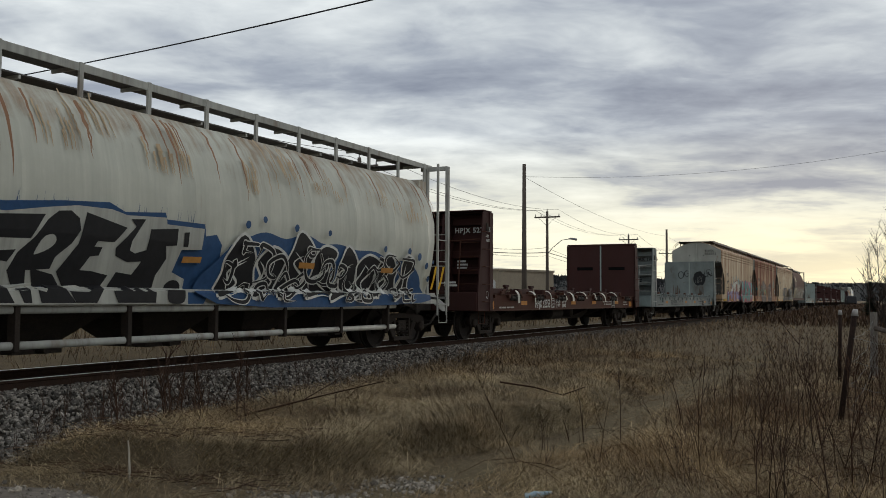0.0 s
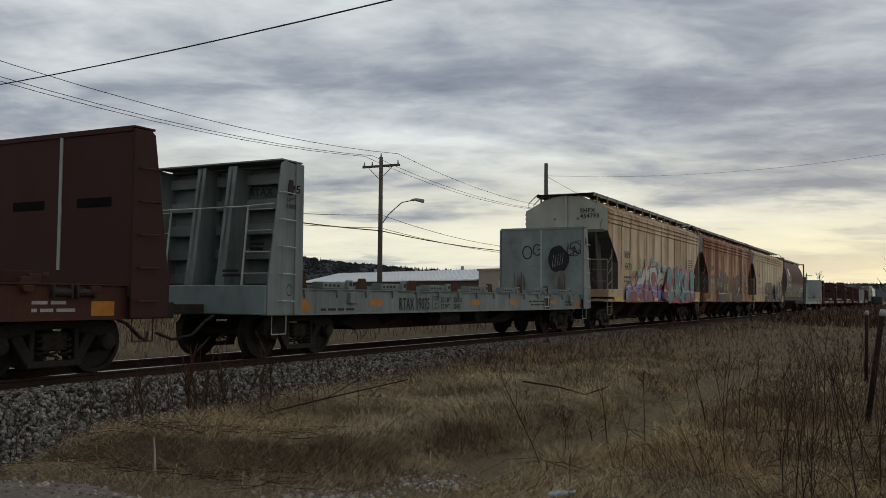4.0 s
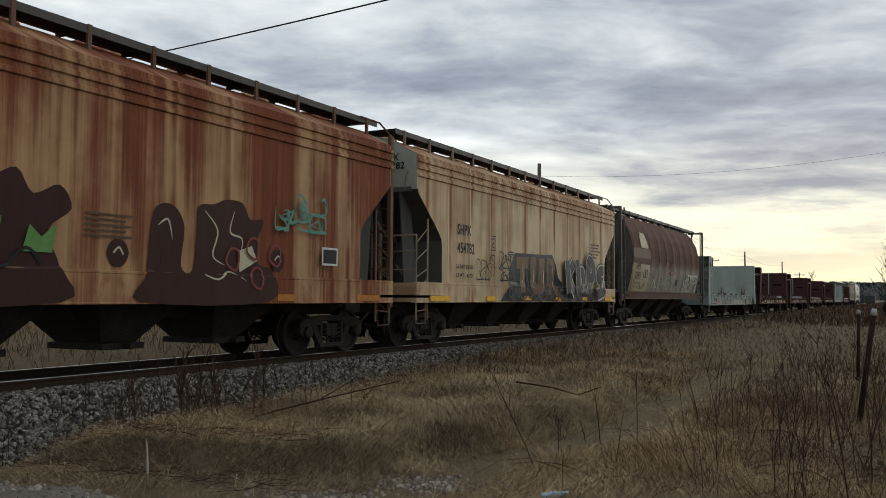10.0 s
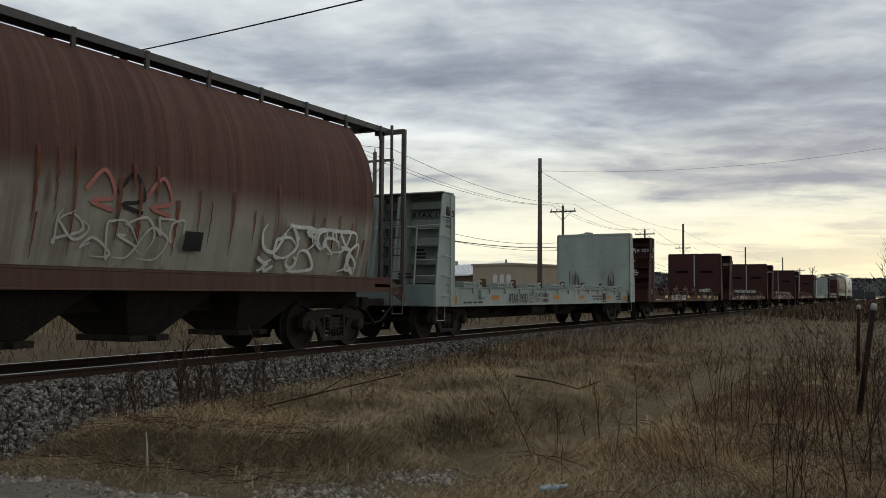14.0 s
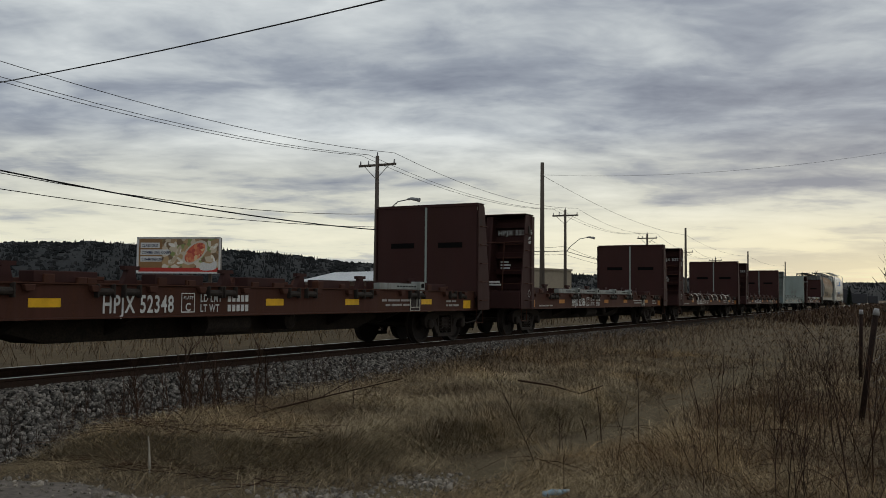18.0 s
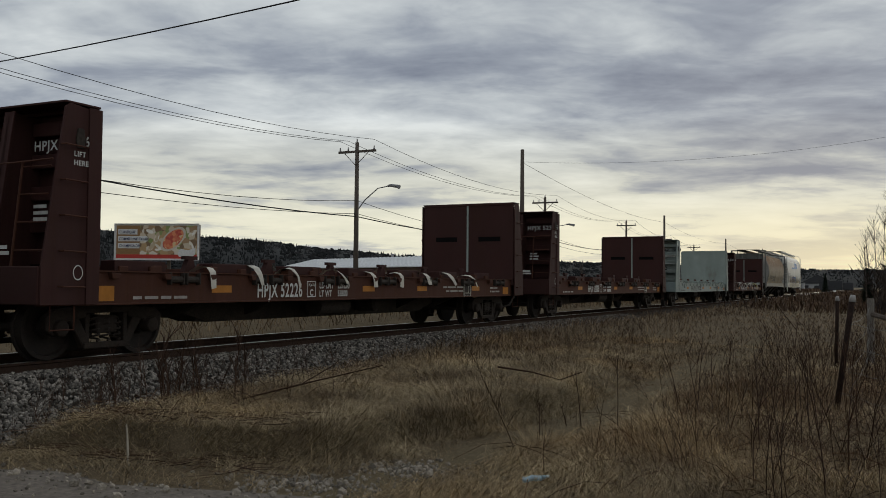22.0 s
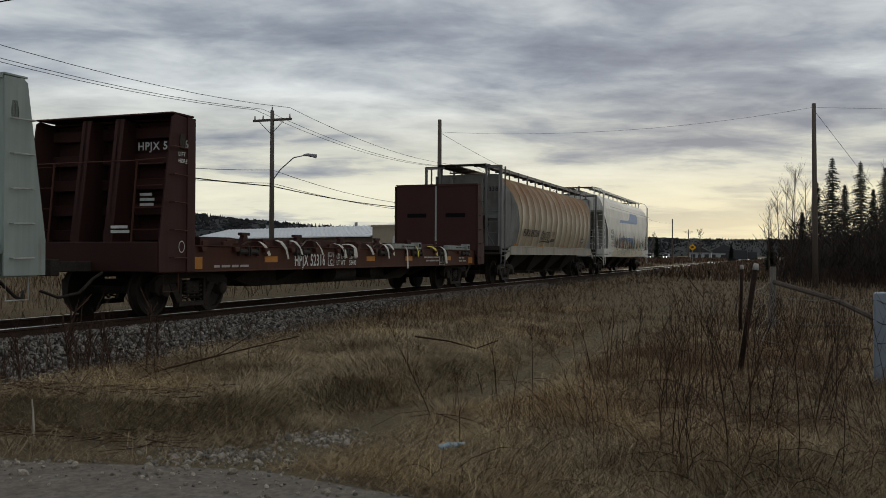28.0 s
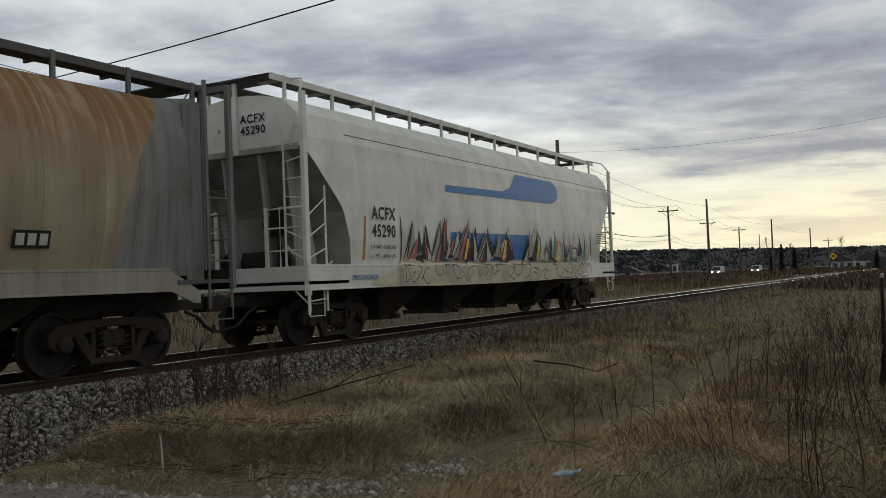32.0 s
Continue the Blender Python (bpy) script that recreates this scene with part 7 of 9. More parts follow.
for y0, y1, n, cols in ((-5.3, 0.1, 30, ("silver", "grey", "rose", "steel", "silver", "plum")), (0.9, 5.9, 26, ("silver", "cream", "grey", "steel", "silver", "mint"))):
    for i in range(n):
        y, q = y0 + (y1 - y0) * (i + r.random()) / n, r.uniform(0.15, 0.32)
        lean, zt = r.uniform(-0.35, 0.45), r.uniform(2.0, 2.62)
        pts = [(y - q, 1.53 + r.uniform(0, 0.2)), (y + lean * 0.4 - q * 0.5, (1.55 + zt) / 2), (y + lean, zt), (y + lean * 0.5 + q * 0.6, (1.6 + zt) / 2 - 0.1), (y + q, 1.53 + r.uniform(0, 0.25))]
        w.fill(pts, SPRAY[cols[i % len(cols)]], False, 2)
        w.stroke([(y - q, 1.58), (y + lean * 0.4 - q * 0.5, (1.55 + zt) / 2), (y + lean, zt)], r.uniform(0.03, 0.06), SPRAY["black"], taper=True)
        if i % 2:
            w.stroke([(y + lean * 0.9, zt - 0.1), (y + r.uniform(-0.1, 0.2), 1.95), (y + r.uniform(-0.2, 0.3), 1.6)], r.uniform(0.03, 0.07), SPRAY[r.choice(("plum", "black", "steel", "rose"))], taper=True)
swirls(w, -5.6, 5.6, 1.08, 1.48, 30, 44, SPRAY["silver"], SPRAY["umber_ink"], 0.07, 0.03)
w.stroke([(-7.6, 3.99), (-2.0, 3.97), (3.0, 3.98), (8.4, 3.97)], 0.022, SPRAY["umber_ink"], False, name="seam")
for k in range(5):
    w.fill([(6.2, 2.42 - 0.07 * k), (6.2, 2.455 - 0.07 * k), (7.2 - 0.1 * (k % 2), 2.455 - 0.07 * k), (7.2 - 0.1 * (k % 2), 2.42 - 0.07 * k)], SPRAY["umber_ink"], False, 0, "small_print")
w.fill([(6.75, 1.75), (6.75, 1.98), (7.15, 1.98), (7.15, 1.75)], SPRAY["steel"], False, 0, "stencil_plate")
for y in (-3.0, -0.9, 1.3, 2.7):
    w.fill([(y, 1.6), (y + 0.14, 2.1), (y + 0.24, 2.1), (y + 0.1, 1.6)], M_YELLOW, False, 1, "reflector")
w.fill([(-7.25, 1.6), (-7.2, 2.45), (-7.12, 2.45), (-7.16, 1.6)], M_ORANGE, False, 2, "reflector")
side_text("LD LMT 195500 LBS", 0.10, -6.6, 1.84, lambda y, z: 1.612, car_p)
side_text("LT WT   68500 LBS", 0.10, -6.6, 1.66, lambda y, z: 1.612, car_p)
end_text("ACFX", 0.22, 0.1, -8.65 + 0.02, 4.25, car_p)
end_text("45290", 0.22, 0.1, -8.65 + 0.02, 4.03, car_p)

# grey green flat car: loops and a plain round spray mark on the trailing bulkhead's face
face = FLAT_L / 2 - 0.75
w = Wall(car_c, lambda x, z, off: (x, face - 0.001 - off, z), 0.004)
w.stroke([(-0.52 + 0.17 * math.cos(c), 2.72 + 0.22 * math.sin(c)) for c in (0, 1.05, 2.1, 3.14, 4.2, 5.2)], 0.04, SPRAY["black"], closed=True)
w.stroke([(0.0, 2.95), (-0.22, 2.98), (-0.3, 2.75), (-0.15, 2.62), (-0.02, 2.7), (-0.04, 2.82), (-0.14, 2.8)], 0.04, SPRAY["black"])
r = random.Random(12)
w.fill([(0.62 + (0.40 + r.uniform(-0.05, 0.05)) * math.cos(c), 2.47 + (0.45 + r.uniform(-0.06, 0.06)) * math.sin(c)) for c in [k * 0.449 for k in range(14)]], SPRAY["black"], True, 1)
for k in range(5):
    w.stroke([(0.40 + 0.09 * k, 2.18 + 0.03 * k), (0.46 + 0.09 * k, 2.62 + 0.02 * k)], 0.045, SPRAY["silver"], False, taper=True)
swirls(w, 0.95, 1.42, 2.6, 3.1, 6, 61, SPRAY["black"], SPRAY["black"], 0.028, 0.02)
M_STAIN = painted("dark rust stain", (0.12, 0.09, 0.07), (0.08, 0.04, 0.025), 0.5)
for car in (car_c, car_h):
    w = Wall(car, lambda x, z, off: (x, face - 0.001 - off, z), 0.008)
    r = random.Random(3)
    for k in range(26):
        x = r.choice((-0.85, -0.7, 0.75, 0.85)) + r.gauss(0, 0.10)
        z = r.uniform(1.55, 2.1)
        w.stroke([(x, z), (x + r.gauss(0, 0.015), z - 0.25), (x + r.gauss(0, 0.02), 1.42)], r.uniform(0.012, 0.05), M_STAIN, taper=True, name="rust_stain")
    for k in range(9):
        x, z = r.uniform(-1.2, 1.2), r.uniform(1.6, 3.2)
        w.stroke([(x, z), (x + r.gauss(0, 0.1), z - r.uniform(0.0, 0.3))], 0.012, M_STAIN, False, name="scratch")
end_text("RIVER", 0.34, 0.72, -7.75 + 1.29, 1.95, car_e, SPRAY["teal"])


def runs(wall, places, z_top, z_end, width, material, seed, name="rust_run"):
    """Rust that has run down the side from seams."""
    r = random.Random(seed)
    for y in places:
        a, b = y + r.uniform(-0.03, 0.03), z_top - r.uniform(0, 0.05)
        c = b - (b - z_end) * r.uniform(0.3, 1.0)
        wd = width * r.uniform(0.4, 1.2)
        v = []
        for k in range(9):
            q = b + (c - b) * k / 8
            m, hw = a + 0.012 * math.sin(3 * k + seed + y), wd / 2 * (1 - (k / 8) ** 1.5) + 0.003
            v += [(m - hw, q), (m + hw, q)]
        wall.film(name, v, [t for k in range(8) for t in ((2 * k, 2 * k + 1, 2 * k + 3), (2 * k, 2 * k + 3, 2 * k + 2))], material, 0)


M_RUN = painted("thin rust run", (0.44, 0.33, 0.21), (0.34, 0.21, 0.12), 0.3, 0.05, 0.05)
M_RUN_RED = painted("red rust run", (0.17, 0.06, 0.034), (0.12, 0.045, 0.028), 0.4)
M_RUN_PALE = painted("pale washed streak", (0.265, 0.14, 0.078), (0.18, 0.07, 0.04), 0.3, 0.1, 0.1)
r = random.Random(8)
w = side_wall(car_g, barrel(0.38, 0.08), 1.5, 1.43, 0.018)
for k in range(30):
    runs(w, [r.uniform(-3.6, 6.2)], r.uniform(2.0, 3.1), 1.5, 0.06, M_RUN_RED, k)
w = side_wall(car_a, barrel(0.0, -0.12), 1.5, 1.245, 0.009)
for y, z in ((-3.4, 3.9), (-4.1, 3.6), (-2.2, 3.5), (-0.1, 3.45), (1.7, 3.5), (2.4, 3.4), (5.3, 3.2), (5.7, 3.3), (4.2, 3.6), (-5.8, 3.6), (0.8, 3.75)):
    for _ in range(12):
        runs(w, [y + r.gauss(0, 0.3)], z + r.gauss(0, 0.16), z - 0.55, 0.035, M_RUN, 11 + int(y * 3))
runs(w, [r.uniform(-7, 6.6) for _ in range(30)], 3.9, 2.6, 0.05, M_RUN_PALE, 12)

# ---------- beyond the track and in the distance ----------
def polar(az, dist, z=0.0):
    """A place by its bearing left of the track's direction and its distance."""
    return Vector((-math.sin(radians(az)) * dist, math.cos(radians(az)) * dist, z))


M_FOREST = rough_mat("bare winter forest", (0.016, 0.019, 0.020), (0.030, 0.029, 0.028), 0.03, 1.0, 0.5)
M_POLE = rough_mat("weathered pole wood", (0.12, 0.10, 0.085), (0.075, 0.062, 0.052), 3, 0.9, 0.004, stretch=(4, 4, 0.4))
M_WIRE = plain("black cable", (0.012, 0.012, 0.013), 0.6)
M_INSUL = plain("grey insulator", (0.25, 0.25, 0.26), 0.4)
M_BARK = rough_mat("grey brown bark", (0.075, 0.058, 0.046), (0.12, 0.10, 0.085), 6, 0.95)
M_NEEDLE = rough_mat("dark spruce needles", (0.010, 0.018, 0.010), (0.022, 0.034, 0.018), 5, 0.9, island=0.4)

# wooded hills: a ring of ridges with an uneven skyline
HILL = [(-70, 1.2), (-30, 1.1), (-8, 1.0), (2.3, 1.0), (6, 1.05), (10, 1.2), (16.6, 1.38), (21, 1.5), (25, 1.6), (29, 1.76), (34, 2.15), (38, 2.6), (42, 2.8), (46, 2.95), (49, 3.08), (53, 2.9), (60, 2.5), (80, 2.2)]
r = random.Random(3)
hv, hf = [], []
azs = np.arange(-70, 80.01, 0.12)
for i, az in enumerate(azs):
    el = lerp_table(HILL, az)
    dist = 1250 if az > 24 else 1250 + (24 - max(az, 0)) * 50
    top = dist * math.tan(radians(el)) + 1.6
    jag = 1.3 * math.sin(az * 2.1) * math.sin(az * 0.9 + 1) + 0.7 * math.sin(az * 9.7 + 2 * math.sin(az * 3.1)) + r.uniform(-0.3, 0.5) + (r.uniform(0.8, 2.2) if r.random() < 0.05 else 0)
    for fr, dd in ((0.0, -420), (0.35, -300), (0.75, -140), (0.93, -30)):
        hv.append(tuple(polar(az, dist + dd, top * fr + (1.5 * math.sin(az * 3 + 5 * fr) if fr else -1))))
    hv.append(tuple(polar(az, dist, top + jag)))
    hv.append(tuple(polar(az, dist + 60, top * 0.5)))
for i in range(len(azs) - 1):
    for k in range(5):
        hf.append((i * 6 + k, (i + 1) * 6 + k, (i + 1) * 6 + k + 1, i * 6 + k + 1))
tagged(part("hills", Shape().add(hv, hf), M_FOREST, smooth=True), "low wooded hills on the skyline", "hills", kind="structure")

M_WOODS = rough_mat("far wood of spruces and bare crowns", (0.013, 0.016, 0.017), (0.030, 0.028, 0.029), 0.012, 1.0, 0.3, island=0.4)
r = random.Random(31)
hv, hf = [], []
for _ in range(10000):
    az, f = r.uniform(-9, 58), r.random() ** 0.8
    el = lerp_table(HILL, az)
    dist = 1250 if az > 24 else 1250 + (24 - max(az, 0)) * 50
    top = dist * math.tan(radians(el)) + 1.6
    fr, dd = lerp_table([(0, 0.04), (0.25, 0.35), (0.6, 0.75), (0.88, 0.93), (1, 0.99)], f), lerp_table([(0, -405), (0.25, -300), (0.6, -140), (0.88, -30), (1, -2)], f)
    p_, hgt, w_ = polar(az, dist + dd, top * fr - 3.5), r.uniform(5, 9), r.uniform(1.5, 3.2)
    spire = r.random() < 0.5 + 0.4 * math.sin(az * 0.7)
    o = len(hv)
    if spire:
        hv += [(p_.x + w_ * math.cos(c), p_.y + w_ * math.sin(c), p_.z) for c in (0, 1.57, 3.14, 4.71)] + [(p_.x, p_.y, p_.z + hgt)]
        hf += [(o, o + 1, o + 4), (o + 1, o + 2, o + 4), (o + 2, o + 3, o + 4), (o + 3, o, o + 4)]
    else:
        hv += [(p_.x + w_ * q * math.cos(c), p_.y + w_ * q * math.sin(c), p_.z + z * hgt * 0.75) for q, z in ((0.6, 0.2), (1.2, 0.65), (0.5, 1.0)) for c in (0.4, 1.97, 3.54, 5.11)]
        hf += [(o + k * 4 + j, o + k * 4 + (j + 1) % 4, o + k * 4 + 4 + (j + 1) % 4, o + k * 4 + 4 + j) for k in (0, 1) for j in range(4)] + [(o + 8, o + 9, o + 10, o + 11)]
me = bpy.data.meshes.new("far_woods")
me.from_pydata(hv, [], hf)
me.materials.append(M_WOODS)
tagged(new("far_woods", me), "dark spruces and grey bare crowns on the far hills", "woods", kind="stuff")


# utility poles
def pole(az, dist, height, arm=False, lamp=False, lean=0.0, label="tall weathered wooden utility pole"):
    base = polar(az, dist, -0.3)
    t = thing("utility_pole", Matrix.Translation(base) @ pose(0, 0, 0, 0, lean, 0), label, "utility pole", "utility poles")
    part("shaft", Shape().tube([(0, 0, 0), (0, 0, height * 0.5), (0, 0, height + 0.3)], 0.16, 10, 0.10), M_POLE, t, smooth=True)
    if arm:
        part("crossarm", Shape().box(-1.15, 1.15, -0.06, 0.06, height - 0.25, height - 0.13), M_POLE, t, bevel=0.01)
        for x in (-0.75, 0.75):
            part("arm_brace", Shape().tube([(x, -0.07, height - 0.25), (0, -0.12, height - 0.95)], 0.018, 5), M_POLE, t)
        for x in (-1.05, -0.55, 0.0, 1.05):
            z = height - 0.13 if x else height + 0.3
            part("insulator", Shape().tube([(x, 0, z), (x, 0, z + 0.08), (x, 0, z + 0.2)], 0.05, 8, 0.03), M_INSUL, t)
    if lamp:
        part("lamp_arm", Shape().tube([(0, 0, 5.7), (0.5, 0, 6.3), (1.3, 0, 6.9), (2.0, 0, 7.0)], 0.03, 6), M_INSUL, t, "grey steel lamp arm")
        part("lamp_head", Shape().tube([(1.9, 0, 7.0), (2.1, 0, 7.02), (2.45, 0, 6.96), (2.6, 0, 6.92)], 0.06, 8, 0.11), M_INSUL, t, "grey street lamp head")
    return t


XP = [(68.0, 27.5), (31.75, 47.8), (19.75, 77.0), (14.69, 107.0), (12.4, 140.0), (10.62, 170.0)]
XH = 9.1
for i, (az, d) in enumerate(XP):
    pole(az, d, XH, True, i in (1, 2), label="wooden utility pole with a crossarm and cables" if i not in (1, 2) else "wooden utility pole with crossarm and street lamp")
PP = [(21.2, 49.0, 8.98), (12.38, 97.0, 8.98), (8.75, 146.0, 8.98), (6.65, 187.0, 8.98)]
for az, d, hgt in PP:
    pole(az, d, hgt, label="bare weathered wooden utility pole without crossarm")
pole(-1.55, 50.0, 9.5, lean=-0.6, label="leaning grey wooden utility pole by the field")
pole(5.7, 230.0, 8.0, True, label="distant wooden utility pole with a crossarm")
pole(9.5, 250.0, 10.5, label="distant thin utility pole")


def cable(name, pts, sag, rad, label):
    """Hangs a cable between neighbouring points."""
    path = []
    for a, b in zip(pts, pts[1:]):
        a, b = Vector(a), Vector(b)
        for k in range(12):
            f = k / 12
            path.append(a.lerp(b, f) - Vector((0, 0, sag * 4 * f * (1 - f))))
    path.append(Vector(pts[-1]))
    return tagged(part(name, Shape().tube(path, rad, 5), M_WIRE), label, "cable", "overhead cables")


for off in (-1.05, -0.55, 1.05):
    cable("overhead_wire", [polar(az, d, XH + 0.1) + Vector((off, 0, 0)) for az, d in XP], 0.75, 0.012, "thin overhead power line between poles")
cable("overhead_wire", [polar(az, d, 6.1) for az, d in XP[:1]] + [polar(31.75, 47.8, 5.15), polar(19.75, 77, 5.6), polar(14.69, 107, 5.8)], 0.45, 0.028, "thick black overhead cable between poles")
cable("overhead_wire", [polar(az, d, 6.0) for az, d in XP], 0.75, 0.014, "thin lower cable between poles")
cable("overhead_wire", [polar(az, d, 5.3) for az, d in XP], 0.5, 0.014, "thin lower cable between poles")
cable("overhead_wire", [(-48.0, 24.6, 10.6), (-11.2, 18.9, 9.05), (26.0, 13.2, 10.5)], 0.35, 0.022, "thick twisted black cable crossing over the track")
cable("overhead_wire", [polar(21.2, 49.0, 8.3), polar(-1.4, 50.0, 9.3), polar(-32, 62.0, 9.3)], 0.55, 0.006, "thin wire from pole to pole across the field")
cable("overhead_wire", [polar(az, d, h - 0.7) for az, d, h in PP], 0.6, 0.010, "thin wire along the bare poles")
cable("guy_wire", [polar(-1.4, 50.0, 9.2), polar(-4.6, 51.0, 5.2)], 0.0, 0.010, "guy wire of the leaning pole")

# billboard
bl, br = polar(46.26, 83.0), polar(41.46, 80.0)
ax = (br - bl).normalized()
wid = (br - bl).length
bm_ = Matrix((( ax.x, -ax.y, 0, bl.x), (ax.y, ax.x, 0, bl.y), (0, 0, 1, 0), (0, 0, 0, 1)))
board = thing("billboard", bm_, "roadside billboard with a food advertisement on posts", "billboard")
Z0, Z1 = 3.52, 6.55
part("panel", Shape().box(0, wid, 0.0, 0.5, Z0, Z1), plain("dark billboard box", (0.05, 0.05, 0.055)), board)
AD = {k: plain("poster " + k, c, 0.6) for k, c in dict(white=(0.62, 0.62, 0.62), cream=(0.42, 0.34, 0.24), red=(0.45, 0.05, 0.04), sauce=(0.42, 0.09, 0.045), green=(0.16, 0.22, 0.07), dark=(0.12, 0.09, 0.06), navy=(0.04, 0.05, 0.10), pale=(0.55, 0.50, 0.42), brown=(0.26, 0.15, 0.07)).items()}
wb = Wall(board, lambda a, b, off: (a, -off, b), 0.006)
wb.fill([(0, Z0), (0, Z1), (wid, Z1), (wid, Z0)], AD["white"], False, 0, "poster")
wb.fill([(0.1, Z0 + 0.42), (0.1, Z1 - 0.1), (wid - 0.1, Z1 - 0.1), (wid - 0.1, Z0 + 0.42)], AD["brown"], False, 0, "poster")


def mottled(name, cols, scale):
    """Printed picture of food: a patchwork of small coloured cells."""
    m, nt, bs = node_mat(name)
    tc = nt.nodes.new("ShaderNodeTexCoord")
    vo = nt.nodes.new("ShaderNodeTexVoronoi")
    vo.inputs["Scale"].default_value = scale
    warp = nt.nodes.new("ShaderNodeTexNoise")
    warp.inputs["Scale"].default_value, warp.inputs["Detail"].default_value = scale * 0.7, 3.0
    nt.links.new(tc.outputs["Object"], warp.inputs["Vector"])
    nt.links.new(mix(nt, 0.12, tc.outputs["Object"], warp.outputs["Color"], "ADD"), vo.inputs["Vector"])
    n = nt.nodes.new("ShaderNodeValToRGB")
    n.color_ramp.interpolation = "CONSTANT"
    el = n.color_ramp.elements
    while len(el) < len(cols):
        el.new(0.5)
    for k, c in enumerate(cols):
        el[k].position, el[k].color = k / len(cols), (*c, 1)
    sp = nt.nodes.new("ShaderNodeSeparateColor")
    nt.links.new(vo.outputs["Color"], sp.inputs[0])
    nt.links.new(sp.outputs[0], n.inputs[0])
    nt.links.new(n.outputs[0], bs.inputs["Base Color"])
    bs.inputs["Roughness"].default_value = 0.6
    return m


AD["table"] = mottled("poster of mushrooms and herbs", [(0.30, 0.19, 0.10), (0.48, 0.40, 0.30), (0.16, 0.10, 0.05), (0.55, 0.50, 0.42), (0.20, 0.24, 0.08), (0.36, 0.24, 0.12)], 2.2)
AD["dish"] = mottled("poster of pasta in red sauce", [(0.50, 0.10, 0.05), (0.58, 0.20, 0.09), (0.38, 0.05, 0.035), (0.60, 0.42, 0.22), (0.50, 0.12, 0.06)], 4.0)
AD["slices"] = mottled("poster of pale slices", [(0.62, 0.58, 0.50), (0.55, 0.47, 0.36), (0.66, 0.64, 0.60), (0.40, 0.32, 0.22)], 2.6)
wb.fill([(wid * 0.30, Z0 + 0.42), (wid * 0.30, Z1 - 0.1), (wid - 0.1, Z1 - 0.1), (wid - 0.1, Z0 + 0.42)], AD["table"], False, 0, "poster")
for a, b, q, t_ in ((0.36, 0.55, 0.30, 0.5), (0.42, 0.8, 0.26, -0.4), (0.44, 0.35, 0.3, 0.9), (0.5, 0.62, 0.34, 1.2), (0.53, 0.3, 0.24, 0.2), (0.93, 0.75, 0.3, 0.6), (0.92, 0.4, 0.26, 2.0)):
    wb.fill([(wid * a + 1.6 * q * math.cos(c) * math.cos(t_) - 0.6 * q * math.sin(c) * math.sin(t_), Z0 + 3.0 * b + 1.6 * q * math.cos(c) * math.sin(t_) + 0.6 * q * math.sin(c) * math.cos(t_)) for c in (0, 1.05, 2.1, 3.14, 4.2, 5.2)], AD["slices"], True, 0, "poster")
for f, mat in ((1.0, "pale"), (0.82, "dish")):
    wb.fill([(wid * 0.70 + 1.35 * f * math.cos(c) * 0.75 - 0.75 * f * math.sin(c) * 0.66, Z0 + 1.75 + 1.35 * f * math.cos(c) * 0.66 + 0.75 * f * math.sin(c) * 0.75) for c in [k * 0.5236 for k in range(12)]], AD[mat], True, 0, "poster")
wb.fill([(0.1, Z0 + 0.08), (0.1, Z0 + 0.42), (wid - 0.1, Z0 + 0.42), (wid - 0.1, Z0 + 0.08)], AD["red"], False, 0, "poster")
wb.fill([(wid - 1.7, Z0 + 0.25), (wid - 1.6, Z0 + 0.9), (wid - 0.9, Z0 + 0.8), (wid - 0.3, Z0 + 1.0), (wid - 0.4, Z0 + 0.3)], AD["white"], True, 0, "poster")
for k, word in enumerate(("CLASSIQUE", "COMME UNE COUPE", "CHAMPIGNON")):
    ln = (1.75, 2.65, 1.95)[k]
    zz = Z1 - 0.78 - k * 0.60
    wb.fill([(0.25, zz - 0.1), (0.25, zz + 0.36), (0.25 + ln, zz + 0.36), (0.25 + ln, zz - 0.1)], AD["white"], False, 0, "poster")
    vs, fs = letters(word, 0.33, "LEFT", 0.80)
    part("lettering", Shape().add([(0.38 + a, -0.075, zz + b) for a, b in vs], fs), AD["navy"], board)
fr = Shape().box(-0.05, wid + 0.05, -0.09, 0.02, Z1, Z1 + 0.07).box(-0.05, wid + 0.05, -0.09, 0.02, Z0 - 0.07, Z0).box(-0.07, 0, -0.09, 0.02, Z0 - 0.07, Z1 + 0.07).box(wid, wid + 0.07, -0.09, 0.02, Z0 - 0.07, Z1 + 0.07)
part("frame", fr, AD["white"], board)
for k in range(4):
    part("support_post", Shape().box(wid * (0.14 + 0.24 * k) - 0.12, wid * (0.14 + 0.24 * k) + 0.12, 0.5, 0.75, 0, Z1 - 0.3), M_POLE, board)

# long shed with a white ribbed roof, and a small tan building by it
M_SHED = painted("brown shed cladding", (0.12, 0.075, 0.055), (0.1, 0.06, 0.04), 0.2)
M_ROOF = painted("white metal roof", (0.72, 0.73, 0.74), (0.3, 0.28, 0.26), 0.0, 0.15, 0.15, 0.5)
sl_, sr_ = polar(36.4, 128.0), polar(25.5, 97.0)
ax = (sr_ - sl_).normalized()
ln = (sr_ - sl_).length
sm = Matrix(((ax.x, -ax.y, 0, sl_.x), (ax.y, ax.x, 0, sl_.y), (0, 0, 1, 0), (0, 0, 0, 1)))
shed = thing("shed", sm, "long low brown shed with a white ribbed metal roof", "building")
part("wall", Shape().box(0, ln, 0, 11, 0, 3.55), M_SHED, shed)
part("roof", Shape().prism([(-0.5, 3.5), (5.5, 4.85), (11.5, 3.5), (11.5, 3.62), (5.5, 4.97), (-0.5, 3.62)], "x", -0.4, ln + 0.4), M_ROOF, shed)
